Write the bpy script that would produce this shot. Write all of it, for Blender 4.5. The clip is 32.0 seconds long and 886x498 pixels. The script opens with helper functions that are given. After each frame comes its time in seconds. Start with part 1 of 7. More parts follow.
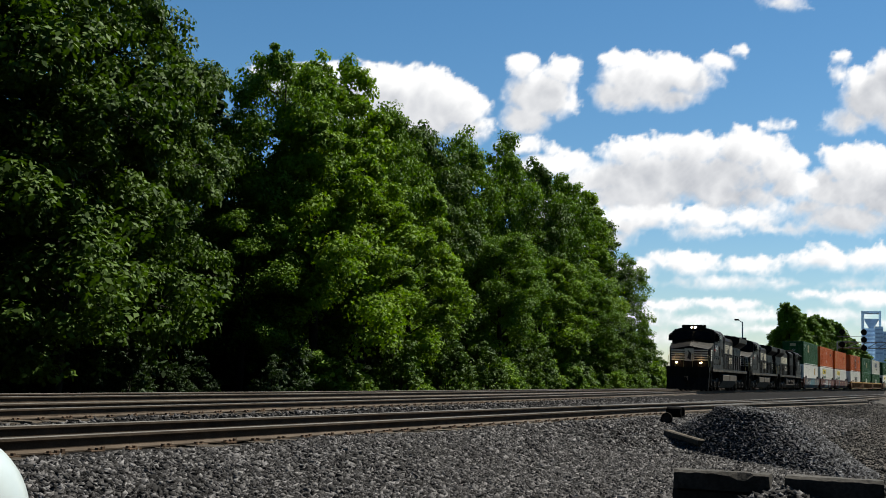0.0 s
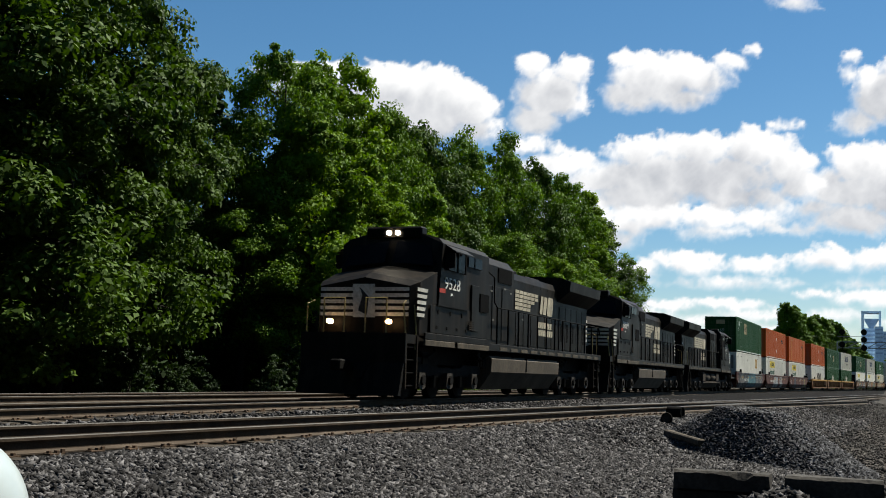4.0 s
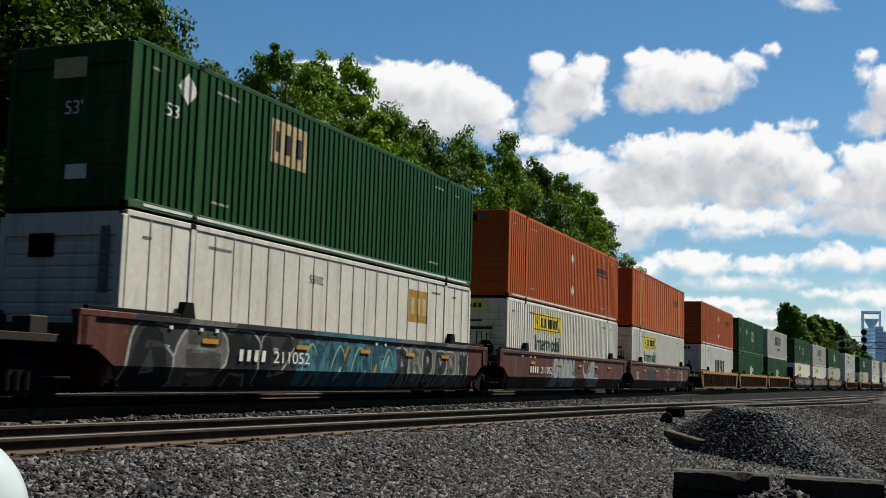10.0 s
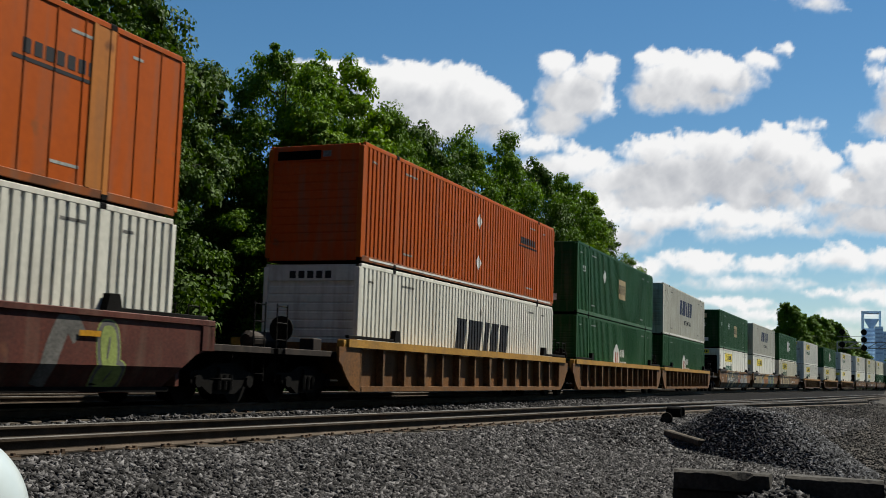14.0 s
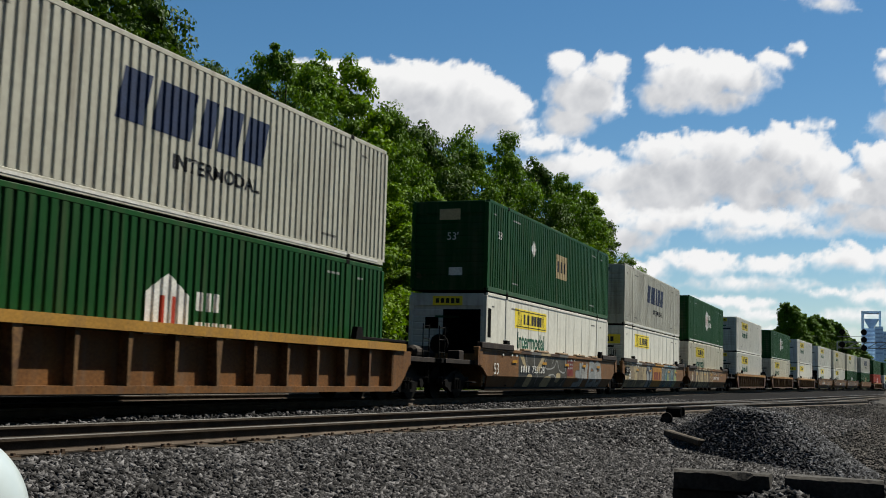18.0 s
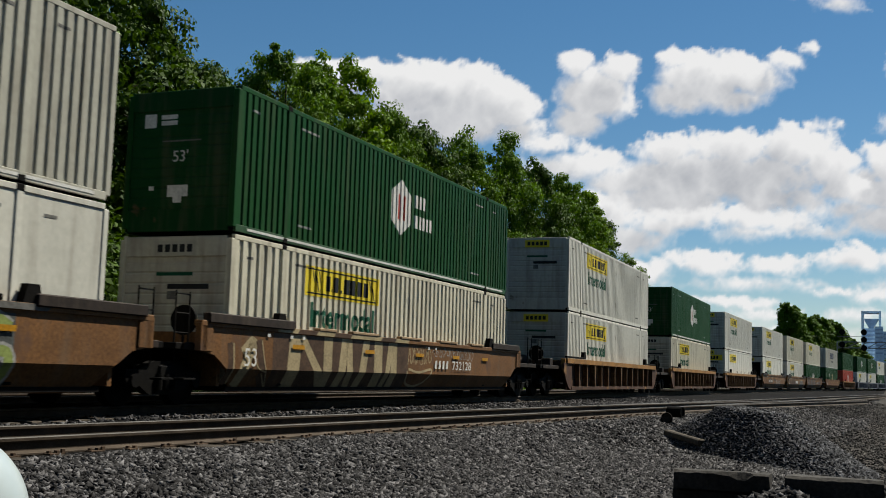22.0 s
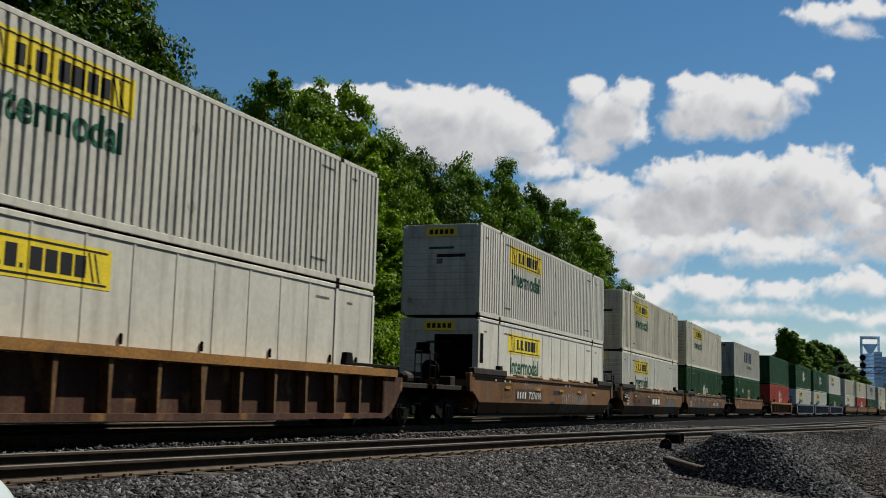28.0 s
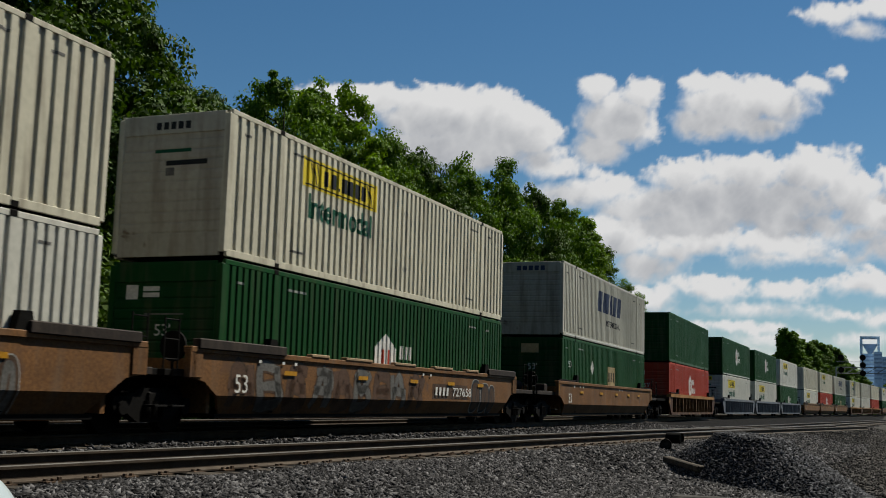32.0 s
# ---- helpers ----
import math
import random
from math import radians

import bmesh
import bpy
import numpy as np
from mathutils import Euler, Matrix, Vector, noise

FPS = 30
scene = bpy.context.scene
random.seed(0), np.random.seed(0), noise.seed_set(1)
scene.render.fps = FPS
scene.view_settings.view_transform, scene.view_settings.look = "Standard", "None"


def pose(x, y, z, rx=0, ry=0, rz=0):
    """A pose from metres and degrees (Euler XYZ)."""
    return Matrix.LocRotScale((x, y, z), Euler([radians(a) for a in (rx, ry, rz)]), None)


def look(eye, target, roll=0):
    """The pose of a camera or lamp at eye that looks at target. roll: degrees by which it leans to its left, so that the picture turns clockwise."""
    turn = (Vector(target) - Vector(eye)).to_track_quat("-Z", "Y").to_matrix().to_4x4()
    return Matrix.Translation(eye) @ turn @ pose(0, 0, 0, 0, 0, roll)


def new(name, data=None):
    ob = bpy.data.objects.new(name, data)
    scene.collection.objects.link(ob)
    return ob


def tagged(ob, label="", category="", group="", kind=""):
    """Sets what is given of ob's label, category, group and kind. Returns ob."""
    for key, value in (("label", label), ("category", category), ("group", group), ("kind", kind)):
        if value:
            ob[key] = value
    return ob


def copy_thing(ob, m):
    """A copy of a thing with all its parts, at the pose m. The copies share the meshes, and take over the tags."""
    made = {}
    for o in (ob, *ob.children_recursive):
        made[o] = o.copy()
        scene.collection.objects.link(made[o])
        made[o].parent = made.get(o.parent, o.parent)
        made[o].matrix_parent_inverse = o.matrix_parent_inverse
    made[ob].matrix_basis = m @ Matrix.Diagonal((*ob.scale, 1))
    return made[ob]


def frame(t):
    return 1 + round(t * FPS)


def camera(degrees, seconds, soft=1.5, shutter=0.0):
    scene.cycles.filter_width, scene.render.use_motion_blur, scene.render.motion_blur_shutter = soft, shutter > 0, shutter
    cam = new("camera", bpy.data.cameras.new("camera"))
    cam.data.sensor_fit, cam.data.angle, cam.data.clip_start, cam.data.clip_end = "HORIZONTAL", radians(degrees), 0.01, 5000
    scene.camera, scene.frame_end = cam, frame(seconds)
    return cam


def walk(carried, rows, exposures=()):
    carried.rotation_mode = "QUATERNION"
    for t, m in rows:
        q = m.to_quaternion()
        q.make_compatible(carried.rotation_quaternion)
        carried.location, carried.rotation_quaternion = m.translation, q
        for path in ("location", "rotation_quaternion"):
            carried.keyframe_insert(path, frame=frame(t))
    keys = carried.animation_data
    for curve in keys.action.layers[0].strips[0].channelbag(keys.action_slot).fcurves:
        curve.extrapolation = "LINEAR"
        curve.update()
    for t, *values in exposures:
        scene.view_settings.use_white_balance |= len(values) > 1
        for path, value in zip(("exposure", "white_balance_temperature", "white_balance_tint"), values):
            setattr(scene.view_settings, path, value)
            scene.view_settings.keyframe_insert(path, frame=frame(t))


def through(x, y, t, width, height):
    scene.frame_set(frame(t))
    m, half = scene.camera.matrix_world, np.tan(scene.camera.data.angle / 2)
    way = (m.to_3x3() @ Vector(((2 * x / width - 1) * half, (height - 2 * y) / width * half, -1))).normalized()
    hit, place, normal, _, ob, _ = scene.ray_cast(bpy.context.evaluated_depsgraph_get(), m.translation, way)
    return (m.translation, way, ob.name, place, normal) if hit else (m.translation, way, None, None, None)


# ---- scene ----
# ---------------------------------------------------------------- camera
# x runs along the main track towards the far end, y away from the camera across it, z = 0 on the rail heads
SECONDS = 32.0
EYE = (0.0, 0.0, 0.706)
cam = camera(43.31, SECONDS, soft=0.95, shutter=0.12)


def aim(yaw, pitch, roll):
    """The camera's pose from its bearing off +y towards +x, its tilt and its lean, in degrees."""
    a, b = radians(yaw), radians(pitch)
    way = Vector((math.sin(a) * math.cos(b), math.cos(a) * math.cos(b), math.sin(b)))
    return look(EYE, Vector(EYE) + way * 10, roll)


REST, NUDGED, TILTED = aim(68.239, 6.372, 1.689), aim(68.524, 6.564, 1.694), aim(68.305, 7.714, 1.553)
CAMERA_ROWS = [(0, REST), (12, REST), (25.0, REST), (25.3, REST), (25.5, NUDGED), (26.5, aim(68.5, 7.3, 1.6)),
               (27.5, TILTED), (28.0, TILTED), (30.0, TILTED), (32.0, TILTED)]
walk(cam, CAMERA_ROWS, [(0, 1.27), (8.5, 1.27), (11.0, 1.08), (17.0, 1.09), (22.0, 0.96), (28.0, 0.84), (32.0, 0.71)])

# ---------------------------------------------------------------- sky, sun, exposure
SUN_WAY = Vector((0.50, -0.29, 0.82)).normalized()  # towards the sun
world = bpy.data.worlds.new("world")
scene.world = world
world.use_nodes = True
wn = world.node_tree.nodes
sky = wn.new("ShaderNodeTexSky")
sky.sky_type, sky.sun_disc = "NISHITA", False
sky.sun_elevation = math.asin(SUN_WAY.z)
sky.sun_rotation = math.atan2(SUN_WAY.x, SUN_WAY.y)
sky.altitude, sky.air_density, sky.dust_density, sky.ozone_density = 200, 1.0, 0.1, 4.0
deep = wn.new("ShaderNodeHueSaturation")
deep.inputs["Saturation"].default_value = 1.2
deep.inputs["Hue"].default_value = 0.493
world.node_tree.links.new(sky.outputs[0], deep.inputs["Color"])
world.node_tree.links.new(deep.outputs[0], wn["Background"].inputs[0])
wn["Background"].inputs[1].default_value = 0.039
sun = new("sun", bpy.data.lights.new("sun", "SUN"))
sun.data.energy, sun.data.angle, sun.data.color = 5.0, radians(0.55), (0.945, 0.92, 0.815)
sun.matrix_world = look((0, 0, 60), Vector((0, 0, 60)) - SUN_WAY)
# ---------------------------------------------------------------- materials
def material(name, color, rough=0.6, metal=0.0, tint=None, scale=3.0, fine=40.0, amount=0.35, bump=0.15, bump_fine=0.3,
             streak=0.0, rust=None, rust_at=0.62, spec=None, island=0.0, per_thing=0.0):
    """A node material: base colour with variation at two scales, optional streaks, rust and relief, at real-world size."""
    m = bpy.data.materials.new(name)
    m.use_nodes = True
    nt = m.node_tree
    n, link = nt.nodes, nt.links.new
    b = n["Principled BSDF"]
    b.inputs["Roughness"].default_value, b.inputs["Metallic"].default_value = rough, metal
    b.inputs["Specular IOR Level"].default_value = spec if spec is not None else (0.5 if rough < 0.5 else 0.16)
    co = n.new("ShaderNodeTexCoord")
    vec = co.outputs["Object"]
    big, small = n.new("ShaderNodeTexNoise"), n.new("ShaderNodeTexNoise")
    big.inputs["Scale"].default_value, big.inputs["Detail"].default_value = scale, 5
    small.inputs["Scale"].default_value, small.inputs["Detail"].default_value = fine, 4
    link(vec, big.inputs["Vector"]), link(vec, small.inputs["Vector"])
    mix = n.new("ShaderNodeMix")
    mix.data_type = "RGBA"
    mix.inputs["A"].default_value = (*color, 1)
    dark = tint or tuple(c * (1 - amount) for c in color)
    mix.inputs["B"].default_value = (*dark, 1)
    ramp = n.new("ShaderNodeMapRange")
    ramp.inputs["From Min"].default_value, ramp.inputs["From Max"].default_value = 0.35, 0.7
    link(big.outputs["Fac"], ramp.inputs["Value"]), link(ramp.outputs[0], mix.inputs["Factor"])
    out = mix.outputs["Result"]
    speck = n.new("ShaderNodeMix")
    speck.data_type, speck.blend_type = "RGBA", "MULTIPLY"
    fr = n.new("ShaderNodeMapRange")
    fr.inputs["From Min"].default_value, fr.inputs["From Max"].default_value = 0.3, 0.7
    fr.inputs["To Min"].default_value, fr.inputs["To Max"].default_value = 1 - amount, 1 + amount * 0.4
    link(small.outputs["Fac"], fr.inputs["Value"])
    speck.inputs["Factor"].default_value = 1
    link(out, speck.inputs["A"]), link(fr.outputs[0], speck.inputs["B"])
    out = speck.outputs["Result"]
    if streak:  # dirt that ran down
        mp, sn = n.new("ShaderNodeMapping"), n.new("ShaderNodeTexNoise")
        mp.inputs["Scale"].default_value = (1.7, 1.7, 0.2)
        sn.inputs["Scale"].default_value, sn.inputs["Detail"].default_value = 2.2, 6
        link(vec, mp.inputs["Vector"]), link(mp.outputs[0], sn.inputs["Vector"])
        sr, sm = n.new("ShaderNodeMapRange"), n.new("ShaderNodeMix")
        sr.inputs["From Min"].default_value, sr.inputs["From Max"].default_value = 0.5, 0.8
        sr.inputs["To Max"].default_value = streak
        sm.data_type = "RGBA"
        sm.inputs["B"].default_value = (0.11, 0.08, 0.055, 1)
        link(sn.outputs["Fac"], sr.inputs["Value"]), link(sr.outputs[0], sm.inputs["Factor"]), link(out, sm.inputs["A"])
        out = sm.outputs["Result"]
    if rust:
        rn, rr, rm = n.new("ShaderNodeTexNoise"), n.new("ShaderNodeMapRange"), n.new("ShaderNodeMix")
        rn.inputs["Scale"].default_value, rn.inputs["Detail"].default_value = scale * 1.7, 8
        rr.inputs["From Min"].default_value, rr.inputs["From Max"].default_value = rust_at, rust_at + 0.08
        rm.data_type = "RGBA"
        rm.inputs["B"].default_value = (*rust, 1)
        link(vec, rn.inputs["Vector"]), link(rn.outputs["Fac"], rr.inputs["Value"])
        link(rr.outputs[0], rm.inputs["Factor"]), link(out, rm.inputs["A"])
        out = rm.outputs["Result"]
    for kind, width in (("island", island), ("thing", per_thing)):
        if width:
            src = n.new("ShaderNodeNewGeometry") if kind == "island" else n.new("ShaderNodeObjectInfo")
            ir, im = n.new("ShaderNodeMapRange"), n.new("ShaderNodeMix")
            ir.inputs["To Min"].default_value, ir.inputs["To Max"].default_value = 1 - width, 1 + width
            im.data_type, im.blend_type = "RGBA", "MULTIPLY"
            im.inputs["Factor"].default_value = 1
            chance = src.outputs["Random Per Island" if kind == "island" else "Random"]
            if kind == "island" and width > 1:  # most pieces dull, a few pale
                power = n.new("ShaderNodeMath")
                power.operation = "POWER"
                power.inputs[1].default_value = 3.0
                link(chance, power.inputs[0])
                chance = power.outputs[0]
                ir.inputs["To Min"].default_value, ir.inputs["To Max"].default_value = 0.45, 0.45 + width
            link(chance, ir.inputs["Value"])
            link(out, im.inputs["A"]), link(ir.outputs[0], im.inputs["B"])
            out = im.outputs["Result"]
    link(out, b.inputs["Base Color"])
    rv = n.new("ShaderNodeMapRange")
    rv.inputs["To Min"].default_value, rv.inputs["To Max"].default_value = max(rough - 0.15, 0.05), min(rough + 0.15, 1)
    link(big.outputs["Fac"], rv.inputs["Value"]), link(rv.outputs[0], b.inputs["Roughness"])
    if bump or bump_fine:
        b1, b2 = n.new("ShaderNodeBump"), n.new("ShaderNodeBump")
        b1.inputs["Strength"].default_value, b1.inputs["Distance"].default_value = bump, 0.05
        b2.inputs["Strength"].default_value, b2.inputs["Distance"].default_value = bump_fine, 0.006
        link(big.outputs["Fac"], b1.inputs["Height"]), link(small.outputs["Fac"], b2.inputs["Height"])
        link(b1.outputs[0], b2.inputs["Normal"]), link(b2.outputs[0], b.inputs["Normal"])
    return m


def glow(name, color, strength):
    m = bpy.data.materials.new(name)
    m.use_nodes = True
    b = m.node_tree.nodes["Principled BSDF"]
    b.inputs["Base Color"].default_value = (*color, 1)
    b.inputs["Emission Color"].default_value, b.inputs["Emission Strength"].default_value = (*color, 1), strength
    return m


def foliage(name, color, other, through=0.25):
    """Leaves: matt fronts with light showing through, each leaf of its own tone."""
    m = bpy.data.materials.new(name)
    m.use_nodes = True
    nt = m.node_tree
    n, link = nt.nodes, nt.links.new
    b = n["Principled BSDF"]
    b.inputs["Roughness"].default_value, b.inputs["Specular IOR Level"].default_value = 0.7, 0.12
    geo, mix, mr = n.new("ShaderNodeNewGeometry"), n.new("ShaderNodeMix"), n.new("ShaderNodeMapRange")
    co, no = n.new("ShaderNodeTexCoord"), n.new("ShaderNodeTexNoise")
    no.inputs["Scale"].default_value, no.inputs["Detail"].default_value = 0.6, 3
    add = n.new("ShaderNodeMath")
    link(co.outputs["Object"], no.inputs["Vector"])
    half = n.new("ShaderNodeMath")
    half.operation = "MULTIPLY"
    half.inputs[1].default_value = 0.6
    link(geo.outputs["Random Per Island"], half.inputs[0])
    link(no.outputs["Fac"], add.inputs[0]), link(half.outputs[0], add.inputs[1])
    mr.inputs["From Min"].default_value, mr.inputs["From Max"].default_value = 0.35, 1.15
    link(add.outputs[0], mr.inputs["Value"]), link(mr.outputs[0], mix.inputs["Factor"])
    mix.data_type = "RGBA"
    mix.inputs["A"].default_value, mix.inputs["B"].default_value = (*color, 1), (*other, 1)
    link(mix.outputs["Result"], b.inputs["Base Color"])
    tr, sh = n.new("ShaderNodeBsdfTranslucent"), n.new("ShaderNodeMixShader")
    sat = n.new("ShaderNodeMix")
    sat.data_type, sat.blend_type = "RGBA", "MULTIPLY"
    sat.inputs["Factor"].default_value = 1
    sat.inputs["B"].default_value = (1.1, 1.25, 0.35, 1)
    link(mix.outputs["Result"], sat.inputs["A"]), link(sat.outputs["Result"], tr.inputs["Color"])
    sh.inputs[0].default_value = through
    link(b.outputs[0], sh.inputs[1]), link(tr.outputs[0], sh.inputs[2]), link(sh.outputs[0], n["Material Output"].inputs[0])
    return m


GRAVEL = material("gravel_ground", (0.0115, 0.0105, 0.0102), 0.95, spec=0.02, scale=1.2, fine=30, amount=0.5, bump=0.4, bump_fine=1.0)
STONE = material("ballast_stone", (0.0345, 0.0325, 0.0325), 0.95, spec=0.06, scale=6, fine=60, amount=0.25, bump=0.1, bump_fine=0.4, island=3.8)
DUST_STONE = material("dusty_pebbles", (0.050, 0.0455, 0.0415), 0.95, spec=0.06, scale=6, fine=60, amount=0.25, bump=0.1, bump_fine=0.4, island=2.0)
DARK_STONE = material("dark_ballast_stone", (0.036, 0.036, 0.039), 0.95, spec=0.08, scale=6, fine=60, amount=0.25, bump=0.1, bump_fine=0.4, island=2.6)
RAIL_SIDE = material("rusty_rail", (0.06375, 0.045, 0.03), 0.85, scale=4, fine=60, amount=0.4)
RAIL_TOP = material("worn_rail_head", (0.058, 0.051, 0.043), 0.6, 0.2, scale=2, fine=30, amount=0.3, bump=0.02, bump_fine=0.05)
TIE = material("old_wooden_tie", (0.06375, 0.0495, 0.036), 0.9, scale=5, fine=50, amount=0.5, bump=0.3, bump_fine=0.7, per_thing=0.35)
PLATE = material("rusted_tie_plate", (0.0975, 0.0585, 0.03375), 0.85, scale=9, fine=60, amount=0.45, per_thing=0.25)
DUST = material("packed_dirt", (0.052, 0.047, 0.041), 0.95, spec=0.02, scale=0.7, fine=20, amount=0.3, bump=0.2, bump_fine=0.5)
EARTH = material("leaf_litter", (0.02625, 0.02625, 0.0135), 0.95, scale=0.9, fine=16, amount=0.5, bump=0.4, bump_fine=0.8)
BARK = material("bark", (0.021, 0.0165, 0.012), 0.95, scale=4, fine=30, amount=0.5, bump=0.5, bump_fine=0.8)
LEAF_A = foliage("maple_leaves", (0.026, 0.062, 0.003), (0.092, 0.158, 0.006), 0.24)
LEAF_B = foliage("oak_leaves", (0.016, 0.038, 0.003), (0.056, 0.096, 0.008), 0.2)
LEAF_C = foliage("young_leaves", (0.044, 0.095, 0.003), (0.128, 0.198, 0.006), 0.3)
# leaf colour darkened to stand in for the shade under the canopy
LEAF_D = foliage("shade_dark_leaves", (0.0105, 0.0225, 0.00675), (0.0225, 0.04125, 0.00975), 0.25)
# ---------------------------------------------------------------- building helpers
def mesh_of(name, verts, faces, mat, smooth=False):
    me = bpy.data.meshes.new(name)
    me.from_pydata(verts, [], faces)
    me.update()
    for m in (mat if isinstance(mat, (list, tuple)) else (mat,)):
        me.materials.append(m)
    if smooth:
        me.shade_smooth()
    return me


def fast_mesh(name, verts, quads, mat):
    """A mesh from numpy arrays: verts (n, 3) and four-cornered faces (m, 4)."""
    me = bpy.data.meshes.new(name)
    me.vertices.add(len(verts))
    me.vertices.foreach_set("co", np.asarray(verts, np.float32).ravel())
    me.loops.add(quads.size)
    me.loops.foreach_set("vertex_index", quads.astype(np.int32).ravel())
    me.polygons.add(len(quads))
    me.polygons.foreach_set("loop_start", np.arange(0, quads.size, quads.shape[1], dtype=np.int32))
    me.update(calc_edges=True)
    me.materials.append(mat)
    return me


def to_mesh(name, bm, mat, smooth=False):
    me = bpy.data.meshes.new(name)
    bmesh.ops.recalc_face_normals(bm, faces=bm.faces)
    bm.to_mesh(me)
    bm.free()
    for m in (mat if isinstance(mat, (list, tuple)) else (mat,)):
        me.materials.append(m)
    if smooth:
        me.shade_smooth()
    return me


def part(name, bm, mat, parent, label="", smooth=False, at=None):
    """Links a bmesh (or a finished mesh) as one object under its thing."""
    me = bm if isinstance(bm, bpy.types.Mesh) else to_mesh(name, bm, mat, smooth)
    ob = new(name, me)
    ob.parent = parent
    if at is not None:
        ob.matrix_basis = at
    if label:
        tagged(ob, label)
    return ob


def empty(name, label, category, group="", kind=""):
    ob = new(name)
    ob.empty_display_size = 0.2
    return tagged(ob, label, category, group, kind)


def box(bm, x0, x1, y0, y1, z0, z1, bevel=0.0, mat=0):
    vs = [bm.verts.new((x, y, z)) for x in (x0, x1) for y in (y0, y1) for z in (z0, z1)]
    fs = [bm.faces.new([vs[i] for i in f]) for f in
          ((0, 1, 3, 2), (4, 6, 7, 5), (0, 4, 5, 1), (2, 3, 7, 6), (0, 2, 6, 4), (1, 5, 7, 3))]
    for f in fs:
        f.material_index = mat
    if bevel:
        es = list({e for f in fs for e in f.edges})
        r = bmesh.ops.bevel(bm, geom=es, offset=bevel, segments=1, affect="EDGES")
        for f in r["faces"]:
            f.material_index = mat
    return fs


def one_box(x0, x1, y0, y1, z0, z1, bevel=0.0):
    bm = bmesh.new()
    box(bm, x0, x1, y0, y1, z0, z1, bevel)
    return bm


def prism(bm, outline, y0, y1, mat=0):
    """An outline in x, z drawn out from y0 to y1."""
    a = [bm.verts.new((x, y0, z)) for x, z in outline]
    b = [bm.verts.new((x, y1, z)) for x, z in outline]
    fs = [bm.faces.new(a), bm.faces.new(b[::-1])]
    k = len(a)
    fs += [bm.faces.new((a[i], b[i], b[(i + 1) % k], a[(i + 1) % k])) for i in range(k)]
    for f in fs:
        f.material_index = mat
    return fs


def tube(bm, points, radii, sides=8, caps=True, mat=0):
    """A tapered tube along points."""
    pts = [Vector(q) for q in points]
    radii = radii if isinstance(radii, (list, tuple)) else [radii] * len(pts)
    rings = []
    for i, q in enumerate(pts):
        d = (pts[min(i + 1, len(pts) - 1)] - pts[max(i - 1, 0)]).normalized()
        side = d.cross(Vector((0, 0, 1)) if abs(d.z) < 0.9 else Vector((1, 0, 0))).normalized()
        up = side.cross(d)
        rings.append([bm.verts.new(q + (side * math.cos(a) + up * math.sin(a)) * radii[i])
                      for a in (2 * math.pi * j / sides for j in range(sides))])
    for r0, r1 in zip(rings, rings[1:]):
        for j in range(sides):
            bm.faces.new((r0[j], r0[(j + 1) % sides], r1[(j + 1) % sides], r1[j])).material_index = mat
    if caps:
        bm.faces.new(rings[0][::-1]).material_index = mat
        bm.faces.new(rings[-1]).material_index = mat


def tube_of(points, radii, sides=8):
    bm = bmesh.new()
    tube(bm, points, radii, sides)
    return bm


# ---------------------------------------------------------------- the lines of the tracks
KNOT_X = (-60.0, 15.0, 45.0, 80.0, 120.0, 180.0, 260.0)
KNOT_Y = (0.0, 0.0, -0.15, 0.15, -0.62, -3.42, -9.5)
MAIN_Y = 12.87


def _spline():
    x, y, n = np.array(KNOT_X), np.array(KNOT_Y), len(KNOT_X)
    h, a, b = np.diff(x), np.zeros((n, n)), np.zeros(n)
    a[0, 0] = a[-1, -1] = 1
    for i in range(1, n - 1):
        a[i, i - 1], a[i, i], a[i, i + 1] = h[i - 1], 2 * (h[i - 1] + h[i]), h[i]
        b[i] = 6 * ((y[i + 1] - y[i]) / h[i] - (y[i] - y[i - 1]) / h[i - 1])
    return np.linalg.solve(a, b)


BEND = _spline()


def main_y(x):
    """The main track's middle across, at x along."""
    if x <= KNOT_X[0]:
        return MAIN_Y
    if x >= KNOT_X[-1]:
        return main_y(KNOT_X[-1] - 0.01) + (x - KNOT_X[-1]) * (main_y(KNOT_X[-1] - 0.01) - main_y(KNOT_X[-1] - 1.01))
    i = max(j for j in range(len(KNOT_X) - 1) if KNOT_X[j] <= x)
    h = KNOT_X[i + 1] - KNOT_X[i]
    a, c = (KNOT_X[i + 1] - x) / h, (x - KNOT_X[i]) / h
    return MAIN_Y + a * KNOT_Y[i] + c * KNOT_Y[i + 1] + ((a ** 3 - a) * BEND[i] + (c ** 3 - c) * BEND[i + 1]) * h * h / 6


def siding_y(x):
    """The siding's middle: it leaves the main track at a slight angle."""
    return 9.1 - 0.094 * x if x < 48 else 4.59 - 0.078 * (x - 48)


SPEED = 13.42


def on_track(u, length, t, base=0.0):
    """The pose at t of a thing whose front passes x = u at 0 s."""
    x = u - SPEED * t
    y0, y1 = main_y(x), main_y(x + length)
    return pose(x, y0, base, 0, 0, math.degrees(math.atan2(y1 - y0, length)))


MOVING = []  # things on the train: object, front, length, height of its base
# ---------------------------------------------------------------- ground and tracks
def ease(a, b, v):
    k = min(max((v - a) / (b - a), 0.0), 1.0)
    return k * k * (3 - 2 * k)


PILE = (20.0, 2.3, 4.7, 1.15, 0.9)  # middle, half length, half width, height of the gravel heap
PILE_WAY = (0.921, 0.390)


